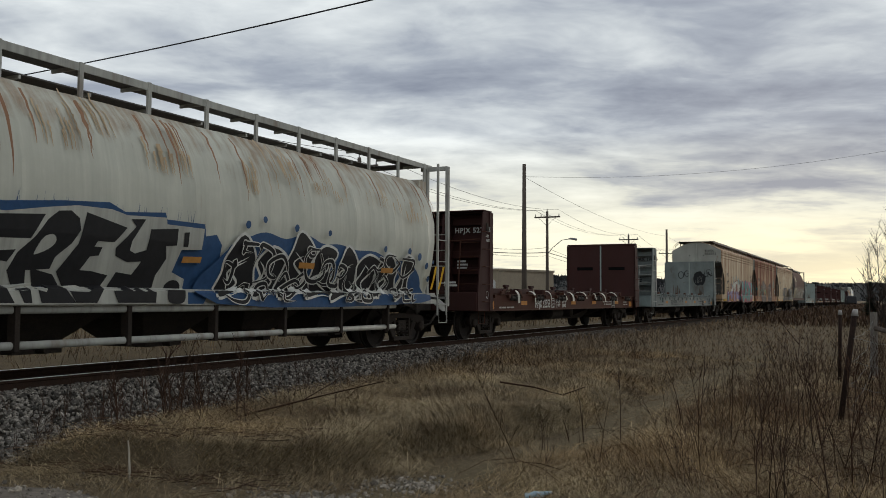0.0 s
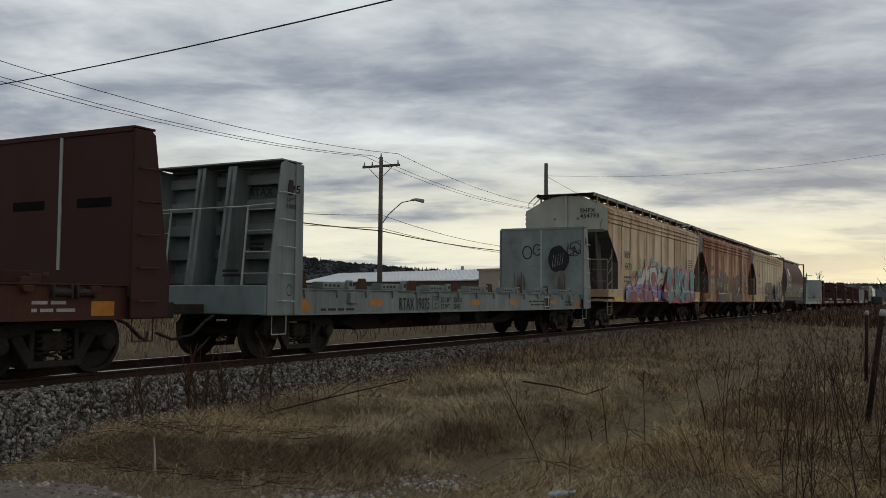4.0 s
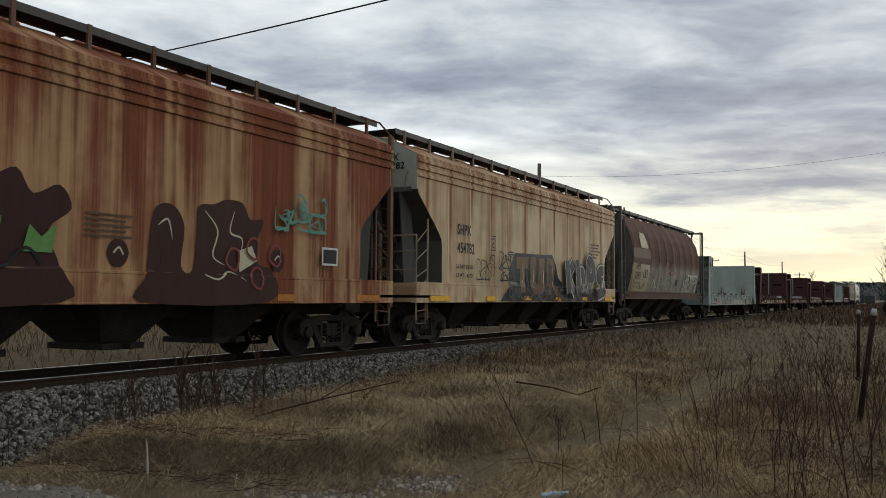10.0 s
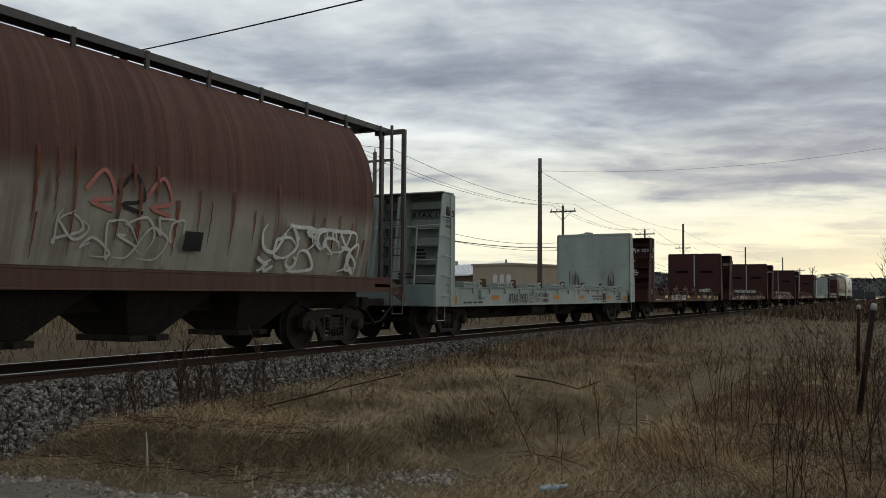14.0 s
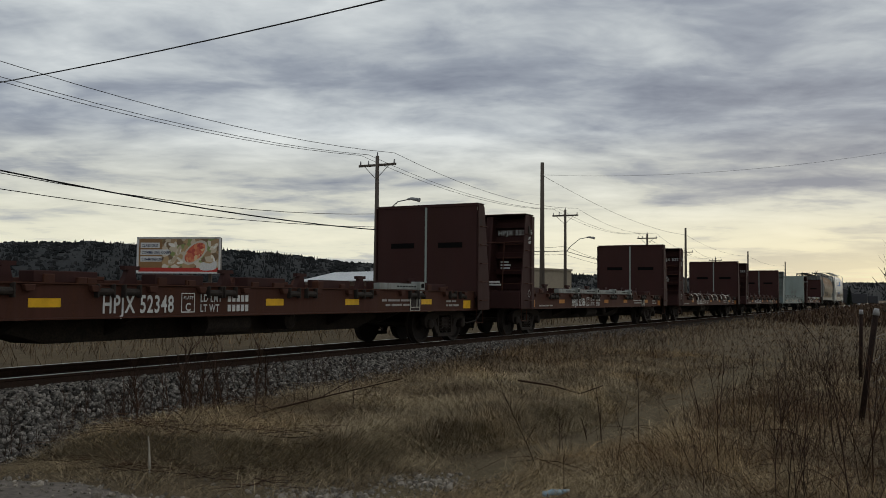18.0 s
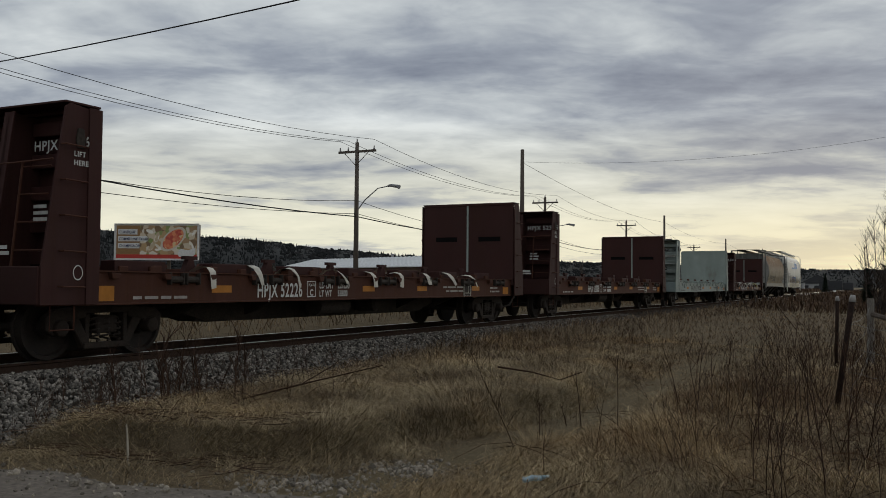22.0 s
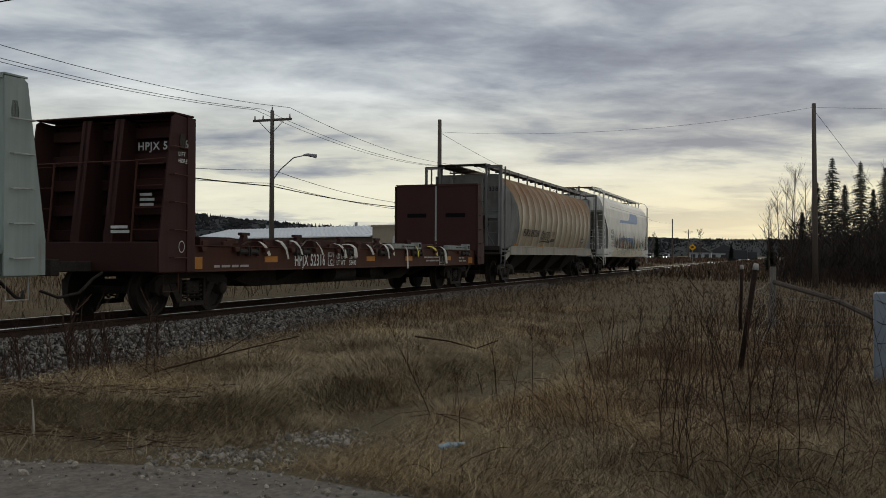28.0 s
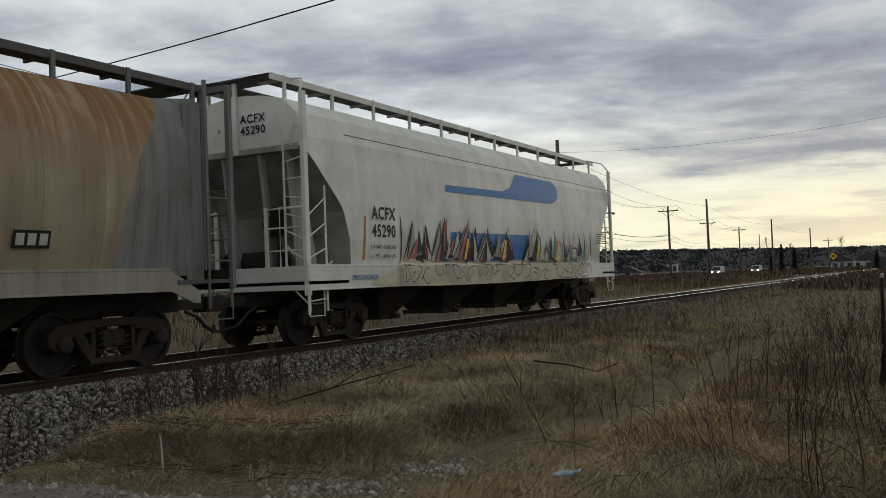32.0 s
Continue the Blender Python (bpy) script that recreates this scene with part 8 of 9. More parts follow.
for k in range(int(ln / 0.9)):
    part("roof_rib", shared("roof_rib", lambda: Shape().prism([(-0.5, 3.62), (5.5, 4.97), (5.5, 5.04), (-0.5, 3.69)], "x", 0, 0.07).mesh("roof_rib", M_ROOF)), M_ROOF, shed, at=pose(k * 0.9, 0, 0))
for k in range(3):
    part("roof_vent", Shape().tube([(ln * (0.25 + 0.25 * k), 5.5, 4.8), (ln * (0.25 + 0.25 * k), 5.5, 5.4)], 0.18, 8), M_INSUL, shed)
for k in range(9):
    part("wall_panel", Shape().box(1 + k * ln / 9.5, 1 + k * ln / 9.5 + 2.6, -0.05, 0.0, 0.9 if k % 3 else 0, 2.9), painted("shed door paint", (0.30, 0.27, 0.24)) if k == 0 else bpy.data.materials["shed door paint"] if k % 3 == 0 else M_SHED, shed)
tl, tr = polar(25.45, 96.0), polar(22.8, 92.0)
ax = (tr - tl).normalized()
ln = (tr - tl).length
tm = Matrix(((ax.x, -ax.y, 0, tl.x), (ax.y, ax.x, 0, tl.y), (0, 0, 1, 0), (0, 0, 0, 1)))
tan = thing("small_building", tm, "small tan flat-roofed building with arched windows", "building")
M_TANB = rough_mat("tan stucco", (0.34, 0.29, 0.22), (0.28, 0.235, 0.18), 2, 0.95)
part("wall", Shape().box(0, ln, 0, 9, 0, 4.5), M_TANB, tan)
part("parapet", Shape().box(-0.15, ln + 0.15, -0.12, 9, 4.5, 4.72), M_TANB, tan)
for k in range(3):
    a = ln * (0.55 + 0.16 * k)
    arch = [(a - 0.3, 2.4)] + [(a + 0.3 * math.cos(c), 3.3 + 0.3 * math.sin(c)) for c in (3.14, 2.5, 1.9, 1.25, 0.6, 0)] + [(a + 0.3, 2.4)]
    part("window", Shape().prism(arch, "y", -0.03, 0.0), plain("window pane grey", (0.5, 0.5, 0.5), 0.2) if k == 0 else bpy.data.materials["window pane grey"], tan)
part("roof_vent", Shape().tube([(ln * 0.2, 4, 4.6), (ln * 0.2, 4, 5.3)], 0.12, 8), M_INSUL, tan)

# far houses, trucks and a road sign beyond the track's end
M_HOUSE = plain("white siding", (0.36, 0.37, 0.385), 0.7)
M_DARKROOF = plain("dark shingle", (0.05, 0.05, 0.055), 0.8)


def house(az, dist, w, d, h, label, mat):
    t = thing("house", Matrix.Translation(polar(az, dist)) @ pose(0, 0, 0, 0, 0, az * 0.5), label, "house", "far houses")
    part("wall", Shape().box(-w / 2, w / 2, 0, d, 0, h), mat, t)
    part("roof", Shape().prism([(-w / 2 - 0.4, h), (0, h + w * 0.28), (w / 2 + 0.4, h)], "y", -0.4, d + 0.4), M_DARKROOF, t)
    part("door", Shape().box(-w * 0.1, w * 0.05, -0.04, 0, 0, 2.0), M_DARKROOF, t)
    for k in (-0.32, 0.3):
        part("window", Shape().box(w * k - 0.6, w * k + 0.6, -0.05, 0, h * 0.4, h * 0.8), M_DARKROOF, t)
    return t


house(3.6, 300, 10, 9, 2.6, "far white house with a dark roof", M_HOUSE)
house(5.0, 270, 6, 8, 2.6, "far small white house", M_HOUSE)
house(17.3, 230, 6, 6, 1.6, "far low white bungalow with dark roof", M_HOUSE)
house(14.7, 300, 3.2, 4, 4.0, "far narrow pale house", M_HOUSE)
t = thing("truck", Matrix.Translation(polar(2.6, 250)), "far dark parked truck", "truck")
part("body", Shape().box(-4, 1.5, 0, 2.4, 0.8, 3.2), M_DARKROOF, t, bevel=0.1)
part("cab", Shape().box(1.6, 4, 0, 2.4, 0.8, 2.8), M_DARKROOF, t, bevel=0.2)
for x in (-3, -1.8, 2.8):
    part("wheel", Shape().prism([(x + 0.5 * math.cos(c), 0.5 + 0.5 * math.sin(c)) for c in [k * 0.524 for k in range(12)]], "y", -0.05, 0.3), M_UNDER, t)
t = thing("road_sign", Matrix.Translation(polar(5.45, 160)), "yellow diamond road sign on a post", "sign")
part("post", Shape().tube([(0, 0, 0), (0, 0, 3.4)], 0.04, 6), M_INSUL, t)
part("sign_face", Shape().prism([(0, 2.5), (0.6, 3.1), (0, 3.7), (-0.6, 3.1)], "y", -0.06, -0.03), plain("yellow sign", (0.7, 0.36, 0.02)), t)
part("symbol", Shape().prism([(-0.2, 2.95), (0.2, 2.95), (0.2, 3.25), (-0.2, 3.25)], "y", -0.068, -0.061), M_BLACK, t)


def van(label):
    t = thing("van", Matrix.Translation((0, 0, 0)), label, "car", "cars on the far road")
    part("body", Shape().prism([(-2.4, 0.4), (2.3, 0.4), (2.4, 1.0), (1.6, 1.15), (0.9, 1.95), (-2.2, 2.0), (-2.4, 1.1)], "x", -0.92, 0.92), M_HOUSE, t, bevel=0.06)
    part("windscreen", Shape().add([(-0.78, 1.66, 1.17), (0.78, 1.66, 1.17), (0.72, 1.0, 1.88), (-0.72, 1.0, 1.88)], [(0, 1, 2, 3)]), M_UNDER, t)
    for x in (-0.68, 0.68):
        part("headlight", Shape().box(x - 0.16, x + 0.16, 2.36, 2.44, 0.72, 0.95), plain("lit headlight", (1.0, 0.95, 0.85), 0.3, 9.0) if "lit headlight" not in bpy.data.materials else bpy.data.materials["lit headlight"], t)
    for x in (-0.85, 0.7):
        for y in (-1.5, 1.5):
            part("wheel", Shape().lathe_x([(x, 0.34), (x + 0.15, 0.34)], y, 0.34, 14), M_UNDER, t)
    return t


VAN_A, VAN_B = van("white van with lit headlights on the far road"), van("white car with lit headlights on the far road")
# the road beyond the track
rd = Shape().add([(-46, 40, 0.30), (-38.5, 40, 0.30), (-24.5, 1000, 0.30), (-32.5, 1000, 0.30)], [(0, 1, 2, 3)])
tagged(part("far_road", rd, M_ASPHALT), "straight asphalt road beyond the track", "road", kind="structure")

# ---------- plants ----------
def straw(name, col, col2, amt=0.6):
    m, nt, bs = node_mat(name)
    g = nt.nodes.new("ShaderNodeNewGeometry")
    n = nt.nodes.new("ShaderNodeValToRGB")
    el = n.color_ramp.elements
    el[0].color, el[1].color = (*col, 1), (*col2, 1)
    nt.links.new(g.outputs["Random Per Island"], n.inputs[0])
    c = mix(nt, ramp(nt, tex(nt, 0.75, 4), 0.42, 0.62), n.outputs[0], mix(nt, 1.0, n.outputs[0], (0.50, 0.46, 0.43), "MULTIPLY"))
    c = mix(nt, ramp(nt, tex(nt, 0.3, 3, 0.5, (1, 1, 1), (7, 2, 0)), 0.48, 0.66), c, mix(nt, 1.0, c, (1.2, 1.1, 0.95), "MULTIPLY"))
    nt.links.new(c, bs.inputs["Base Color"])
    bs.inputs["Roughness"].default_value, bs.inputs["Specular IOR Level"].default_value = 0.85, 0.15
    return m


M_GRASS = straw("dry straw grass", (0.085, 0.06, 0.037), (0.38, 0.285, 0.165))
M_GRASS_PALE = straw("pale bleached grass", (0.12, 0.088, 0.052), (0.58, 0.46, 0.28))
M_GRASS_FAR = straw("brown field grass", (0.085, 0.06, 0.04), (0.26, 0.19, 0.115))
M_STALK = straw("dark weed stalk", (0.026, 0.016, 0.012), (0.075, 0.042, 0.028))
M_SHRUB = straw("dark grey shrub twig", (0.026, 0.021, 0.020), (0.058, 0.046, 0.042))
M_SCRUB = straw("dark brown scrub", (0.05, 0.032, 0.024), (0.14, 0.092, 0.06))
M_THICKET = straw("rust brown dead grass", (0.040, 0.026, 0.018), (0.30, 0.205, 0.118))
M_BRAMBLE = straw("brown bramble stem", (0.035, 0.018, 0.013), (0.15, 0.088, 0.052))


def blade_mesh(name, pos, height, lean, width, material, rng, comb=False):
    """Bent blades: two steps and a tip each. lean: horizontal reach of the tips as a share of the height."""
    n = len(pos)
    a = rng.uniform(0, 2 * np.pi, n)
    if comb:
        x, y = pos[:, 0], pos[:, 1]
        a = 3.0 * np.sin(1.1 * x + 0.7 * np.sin(1.9 * y)) + 2.2 * np.sin(1.4 * y + 1.3 * x + 1) + rng.normal(0, 1.25, n)
    d = np.stack([np.cos(a), np.sin(a), np.zeros(n)], 1)
    b = rng.uniform(0, 2 * np.pi, n)
    s = np.stack([np.cos(b), np.sin(b), np.zeros(n)], 1) * width[:, None] / 2
    up = np.array([0, 0, 1.0])
    mid = pos + d * (height * lean * 0.35)[:, None] + up * (height * 0.62)[:, None]
    tip = pos + d * (height * lean)[:, None] + up * (height * np.maximum(0.12, 1.0 - 0.32 * lean ** 1.3))[:, None]
    V = np.stack([pos - s, pos + s, mid + s * 0.7, mid - s * 0.7, tip], 1).reshape(-1, 3)
    base = np.arange(n)[:, None] * 5
    loops = np.concatenate([base + np.array([[0, 1, 2, 3]]), base + np.array([[3, 2, 4]])], 1).ravel()
    me = bpy.data.meshes.new(name)
    me.vertices.add(len(V))
    me.vertices.foreach_set("co", V.ravel())
    me.loops.add(len(loops))
    me.loops.foreach_set("vertex_index", loops.astype(np.int32))
    me.polygons.add(2 * n)
    starts = (np.arange(n)[:, None] * 7 + np.array([[0, 4]])).ravel()
    me.polygons.foreach_set("loop_start", starts.astype(np.int32))
    me.update(calc_edges=True)
    me.materials.append(material)
    return me


def patchy(x, y, k=1.0):
    return 0.5 + 0.25 * (np.sin(1.7 * k * x + 0.6 * y) * np.sin(1.3 * k * y - 0.5 * x) + np.sin(4.1 * k * x + 1.1) * np.sin(3.7 * k * y + 0.9 * x) * 0.7 + 0.4 * np.sin(0.5 * x - 0.8 * y))


def asphalt_edge(x):
    return np.interp(x, [p[0] for p in edge], [p[1] for p in edge])


def wheel_track(x, y):
    """How near a place is to the worn path and its bare spots."""
    bare = sum(np.exp(-((x - a) / u) ** 2 - ((y - b) / v) ** 2) for a, b, u, v in ((-3.75, 7.0, 0.40, 0.20), (-4.25, 6.2, 0.5, 0.22), (-3.4, 7.7, 0.25, 0.25), (-5.4, 6.0, 0.6, 0.2)))
    return np.maximum(on_path(x, y) * 0.98, bare * 1.5)


def field(n, r0, r1, power, az0, az1, rng):
    rr = r0 + (r1 - r0) * rng.random(n) ** power
    az = np.radians(rng.uniform(az0, az1, n))
    return -np.sin(az) * rr, np.cos(az) * rr, rr


rng = np.random.default_rng(21)
# matted near grass
x, y, rr = field(520000, 5.0, 26, 1.35, -14, 60, rng)
ok = (ground_z(x, y) > bed_z(x) + 0.03 - 0.16 * rng.random(len(x)) ** 4) & (x > -10.2) & (y > asphalt_edge(x) + 0.05 + 0.5 * rng.random(len(x)) ** 2) & (rng.random(len(x)) < np.clip(patchy(x, y) * 1.5, 0.3, 1)) & (wheel_track(x, y) < 0.35 + 0.9 * rng.random(len(x))) & (rng.random(len(x)) > 0.6 * smooth(-5.2, -7.2, x) * smooth(8.2, 6.8, y))
x, y, rr = x[ok], y[ok], rr[ok]
up_ = rng.random(len(x)) < 0.10
worn = 1 - 0.6 * on_path(x, y)
hh = np.where(up_, rng.uniform(0.08, 0.2, len(x)), rng.uniform(0.03, 0.085, len(x))) * (0.6 + 0.9 * patchy(x + 3, y, 0.7)) * (1 + 0.012 * rr) * worn
me = blade_mesh("grass", np.stack([x, y, ground_z(x, y) - 0.008], 1), hh, np.where(up_, rng.uniform(0.6, 2.5, len(x)), rng.uniform(1.4, 4.2, len(x))), 0.0017 + 0.0003 * rr, M_GRASS, rng, True)
tagged(new("dry_grass", me), "matted dry straw-coloured grass covering the ground", "grass", kind="stuff")
# turf hanging over the edge of the bank
y = 6.0 + 7.0 * rng.random(26000) ** 1.2
x = lip_x(y) + rng.normal(-0.12, 0.13, len(y))
me = blade_mesh("bank_grass", np.stack([x, y, ground_z(x, y) - 0.005], 1), rng.uniform(0.05, 0.15, len(x)), rng.uniform(1.0, 2.8, len(x)), 0.0022 + 0.0003 * y, M_GRASS_PALE, rng, True)
tagged(new("bank_grass", me), "long straw grass hanging over the bank's edge", "grass", kind="stuff")
# long straws lying in tangles on the bank and on the bare soil
y = 5.9 + 5.5 * rng.random(24000) ** 1.3
x = rng.uniform(-8.2, 1.5, len(y))
ok = (y > asphalt_edge(x) + 0.12) & (wheel_track(x, y) < 0.45) & (rng.random(len(x)) < np.clip(patchy(x + 1, y, 1.3) * 2 - 0.35, 0.06, 1))
x, y = x[ok], y[ok]
me = blade_mesh("straws", np.stack([x, y, ground_z(x, y) + 0.005], 1), rng.uniform(0.035, 0.11, len(x)), rng.uniform(2.5, 5.5, len(x)), 0.0028 + 0.0003 * y, M_GRASS_PALE, rng, True)
tagged(new("fallen_straw", me), "tangles of long pale fallen straw", "grass", kind="stuff")
# pale tussocks
cx_, cy_, rr = field(1250, 5.4, 20, 1.3, -14, 58, rng)
ok = (cx_ > -7.6) & (cy_ > asphalt_edge(cx_) + 0.35) & (wheel_track(cx_, cy_) < 0.3)
cx_, cy_ = cx_[ok], cy_[ok]
extra = np.array([(-2.45, 6.3), (-2.2, 7.1), (-2.5, 7.9), (-2.3, 8.5), (-1.9, 9.9), (-5.2, 7.0), (-4.7, 7.4), (-6.2, 7.3), (-5.6, 7.6), (-5.0, 7.9), (-6.9, 7.0), (-2.9, 7.6), (-2.3, 7.4), (-1.8, 7.9), (-1.2, 8.4), (-0.6, 8.1), (-1.5, 9.2), (-0.4, 9.6), (0.4, 9.2), (1.0, 9.9), (-2.6, 8.8), (-2.1, 6.6), (-1.4, 6.9), (-0.7, 6.8), (-0.2, 7.4), (0.3, 7.9), (0.8, 8.6), (0.0, 8.6), (-1.0, 7.5), (0.9, 7.3), (-3.2, 8.3), (1.4, 9.0), (-7.6, 6.9), (-8.2, 6.6)])
cx_, cy_ = np.concatenate([cx_, np.repeat(extra[:, 0], 3) + rng.normal(0, 0.14, 3 * len(extra))]), np.concatenate([cy_, np.repeat(extra[:, 1], 3) + rng.normal(0, 0.14, 3 * len(extra))])
k = 75
px, py = (np.repeat(cx_, k) + rng.normal(0, 0.14, len(cx_) * k)), (np.repeat(cy_, k) + rng.normal(0, 0.14, len(cx_) * k))
hh = np.repeat(rng.uniform(0.09, 0.26, len(cx_)), k) * rng.uniform(0.5, 1.15, len(px))
me = blade_mesh("tussocks", np.stack([px, py, ground_z(px, py) - 0.01], 1), hh, rng.uniform(0.9, 4.0, len(px)), np.full(len(px), 0.0026) + 0.00028 * np.hypot(px, py), M_GRASS_PALE, rng, True)
tagged(new("grass_tussocks", me), "pale bleached tussocks of dead grass", "grass", kind="stuff")
# rough grass standing among the weeds by the fence
y = 6.0 + 8.0 * rng.random(30000) ** 1.2
x = -2.35 + 5.2 * rng.random(len(y)) ** 0.9 - 0.3 * np.sin(1.7 * y)
ok = (y > asphalt_edge(x) + 0.4) & (rng.random(len(x)) < np.clip(patchy(x, y, 1.6) * 1.6 - 0.2, 0.1, 1))
x, y = x[ok], y[ok]
me = blade_mesh("thicket_grass", np.stack([x, y, ground_z(x, y) - 0.01], 1), rng.uniform(0.08, 0.36, len(x)), rng.uniform(0.3, 1.9, len(x)), 0.0016 + 0.00026 * y, M_THICKET, rng, True)
tagged(new("thicket_grass", me), "rough standing dead grass among weeds by the fence", "grass", kind="stuff")
# taller brown growth further along, by the shoulder and beyond the track
x, y, rr = field(60000, 16, 150, 1.9, -14, 40, rng)
ok = (x > -9.9) & (on_path(x, y) < 0.25 + 0.4 * rng.random(len(x))) & (ground_z(x, y) > bed_z(x) - 0.02) & (rng.random(len(x)) < np.clip(patchy(x, y, 0.5) * 1.5, 0.2, 1))
x, y, rr = x[ok], y[ok], rr[ok]
shoulder = smooth(-5.0, -8.5, x)
hh = rng.uniform(0.06, 0.20, len(x)) * (1 + 0.9 * shoulder + 0.006 * rr)
me = blade_mesh("field_grass", np.stack([x, y, ground_z(x, y) - 0.01], 1), hh, rng.uniform(0.5, 2.4, len(x)), 0.005 + 0.0006 * rr, M_GRASS_FAR, rng)
tagged(new("field_grass", me), "brown rank winter grass of the field", "grass", kind="stuff")
x, y = rng.uniform(-30, -14.4, 26000), 6 + 104 * rng.random(26000)
hh = rng.uniform(0.15, 0.5, len(x)) * (0.6 + patchy(x, y, 0.4))
me = blade_mesh("verge_grass", np.stack([x, y, ground_z(x, y) - 0.01], 1), hh, rng.uniform(0.2, 1.2, len(x)), 0.010 + 0.0006 * y, M_GRASS_FAR, rng)
tagged(new("verge_grass", me), "dry grass on the verge beyond the track", "grass", kind="stuff")


# rank scrub of the far fields
x, y = rng.uniform(-75, -14.6, 34000), 60 + 340 * rng.random(34000) ** 1.4
x2, y2 = rng.uniform(-9.4, 26, 16000), 60 + 240 * rng.random(16000) ** 1.4
x, y = np.concatenate([x, x2]), np.concatenate([y, y2])
ok = (x < -39 + (y - 40) * 0.0146 - 6.5) | (x > -38.5 + (y - 40) * 0.0146 + 0.8)
x, y = x[ok], y[ok]
hh = rng.uniform(0.3, 0.95, len(x)) * (0.4 + patchy(x, y, 0.2))
me = blade_mesh("scrub", np.stack([x, y, ground_z(x, y) - 0.02], 1), hh, rng.uniform(0.2, 1.0, len(x)), 0.02 + 0.0011 * y, M_SCRUB, rng)
tagged(new("field_scrub", me), "dark brown winter scrub of the far fields", "scrub", kind="stuff")


# weeds: stalks with side twigs
def twig(s, p0, d, length, rad, rnd, n=3, bend=0.12):
    pts, p, v = [p0], Vector(p0), Vector(d).normalized()
    for _ in range(n):
        v = (v + Vector((rnd.uniform(-bend, bend), rnd.uniform(-bend, bend), rnd.uniform(-0.03, 0.06)))).normalized()
        p = p + v * (length / n)
        pts.append(p.copy())
    s.tube(pts, rad, 3, rad * 0.35)
    return pts


def weed_shape(height, rnd, twigs=6, rad=0.0045, spread=0.35):
    s = Shape()
    main = twig(s, (0, 0, -0.03), (rnd.uniform(-0.15, 0.15), rnd.uniform(-0.15, 0.15), 1), height, rad, rnd, 4, 0.10)
    for _ in range(twigs):
        f = rnd.uniform(0.25, 0.95)
        i = min(3, int(f * 4))
        p = main[i].lerp(main[i + 1], f * 4 - i) if isinstance(main[i], Vector) else Vector(main[i]).lerp(main[i + 1], f * 4 - i)
        a = rnd.uniform(0, 6.28)
        pts = twig(s, p, (math.cos(a) * spread, math.sin(a) * spread, rnd.uniform(0.4, 1.0)), height * rnd.uniform(0.12, 0.38), rad * 0.6, rnd, 2, 0.2)
        if rnd.random() < 0.4:
            a += rnd.uniform(-1, 1)
            twig(s, pts[1], (math.cos(a) * 0.5, math.sin(a) * 0.5, 0.6), height * 0.12, rad * 0.45, rnd, 2, 0.2)
    return s


WEEDS = [weed_shape(1.0, random.Random(100 + i), 4 + i % 7) for i in range(14)]
WEEDS_THICK = [weed_shape(1.0, random.Random(140 + i), 5 + i % 7, 0.0095, 0.42) for i in range(14)]


def weed_field(name, places, heights, label, seed):
    rnd = random.Random(seed)
    V, F = [], []
    for (px_, py_), hgt in zip(places, heights):
        w = (WEEDS_THICK if px_ < -6.5 and py_ < 14 and rnd.random() < 0.6 else WEEDS)[rnd.randrange(len(WEEDS))]
        a, o = rnd.uniform(0, 6.28), len(V)
        ca, sa, gz = math.cos(a), math.sin(a), float(ground_z(px_, py_))
        lx, ly = rnd.uniform(-0.2, 0.2), rnd.uniform(-0.2, 0.2)
        V += [(px_ + (vx * ca - vy * sa) * hgt + lx * vz * hgt, py_ + (vx * sa + vy * ca) * hgt + ly * vz * hgt, gz + vz * hgt) for vx, vy, vz in w.v]
        F += [tuple(i + o for i in q) for q in w.f]
    me = bpy.data.meshes.new(name)
    me.from_pydata(V, [], F)
    me.materials.append(M_STALK)
    return tagged(new(name, me), label, "weeds", kind="stuff")


rnd = random.Random(5)
pl_, ht_ = [], []
for _ in range(34):        # bushes at the foot of the shoulder
    bx, by = rnd.choice([(-7.0, 7.5), (-6.75, 8.2), (-7.1, 7.3), (-7.6, 7.6), (-8.0, 7.0), (-7.4, 8.4), (-8.4, 7.4), (-6.9, 8.6), (-8.6, 6.6), (-7.9, 8.3)])
    bx, by = bx + rnd.gauss(0, 0.45), by + rnd.gauss(0, 0.4)
    for _ in range(rnd.randrange(2, 5)):
        pl_.append((bx + rnd.gauss(0, 0.12), by + rnd.gauss(0, 0.12)))
        ht_.append(rnd.uniform(0.3, 0.8))
for _ in range(330):       # along the foot of the shoulder
    yy = 5.5 + 38 * rnd.random() ** 1.2
    pl_.append((-8.55 + rnd.gauss(0, 0.4) - 0.02 * (yy - 6), yy))
    ht_.append(rnd.uniform(0.25, 0.62) + (0.15 if yy < 11 else 0))
for _ in range(480):       # thicket along the fence
    yy = 6.5 + 16 * rnd.random() ** 1.1
    pl_.append((0.1 + rnd.gauss(0, 1.1) - 0.02 * yy + 0.10 * max(0, 12 - yy) * 0.2, yy))
    ht_.append(rnd.uniform(0.3, 1.05))
for _ in range(150):       # scattered in the grass
    yy = 8 + 26 * rnd.random()
    pl_.append((rnd.uniform(-8.5, 1.0), yy))
    ht_.append(rnd.uniform(0.15, 0.45))
for _ in range(1100):      # rank growth on the rise
    yy = 17 + 45 * rnd.random() ** 1.3
    pl_.append((-8.6 + abs(rnd.gauss(0, 1.7)) + 0.03 * (yy - 17), yy))
    ht_.append(rnd.uniform(0.25, 0.6))
for _ in range(850):       # behind the fence
    yy = 11 + 45 * rnd.random()
    pl_.append((0.6 + rnd.random() * (3 + 0.22 * yy), yy))
    ht_.append(rnd.uniform(0.5, 1.25))
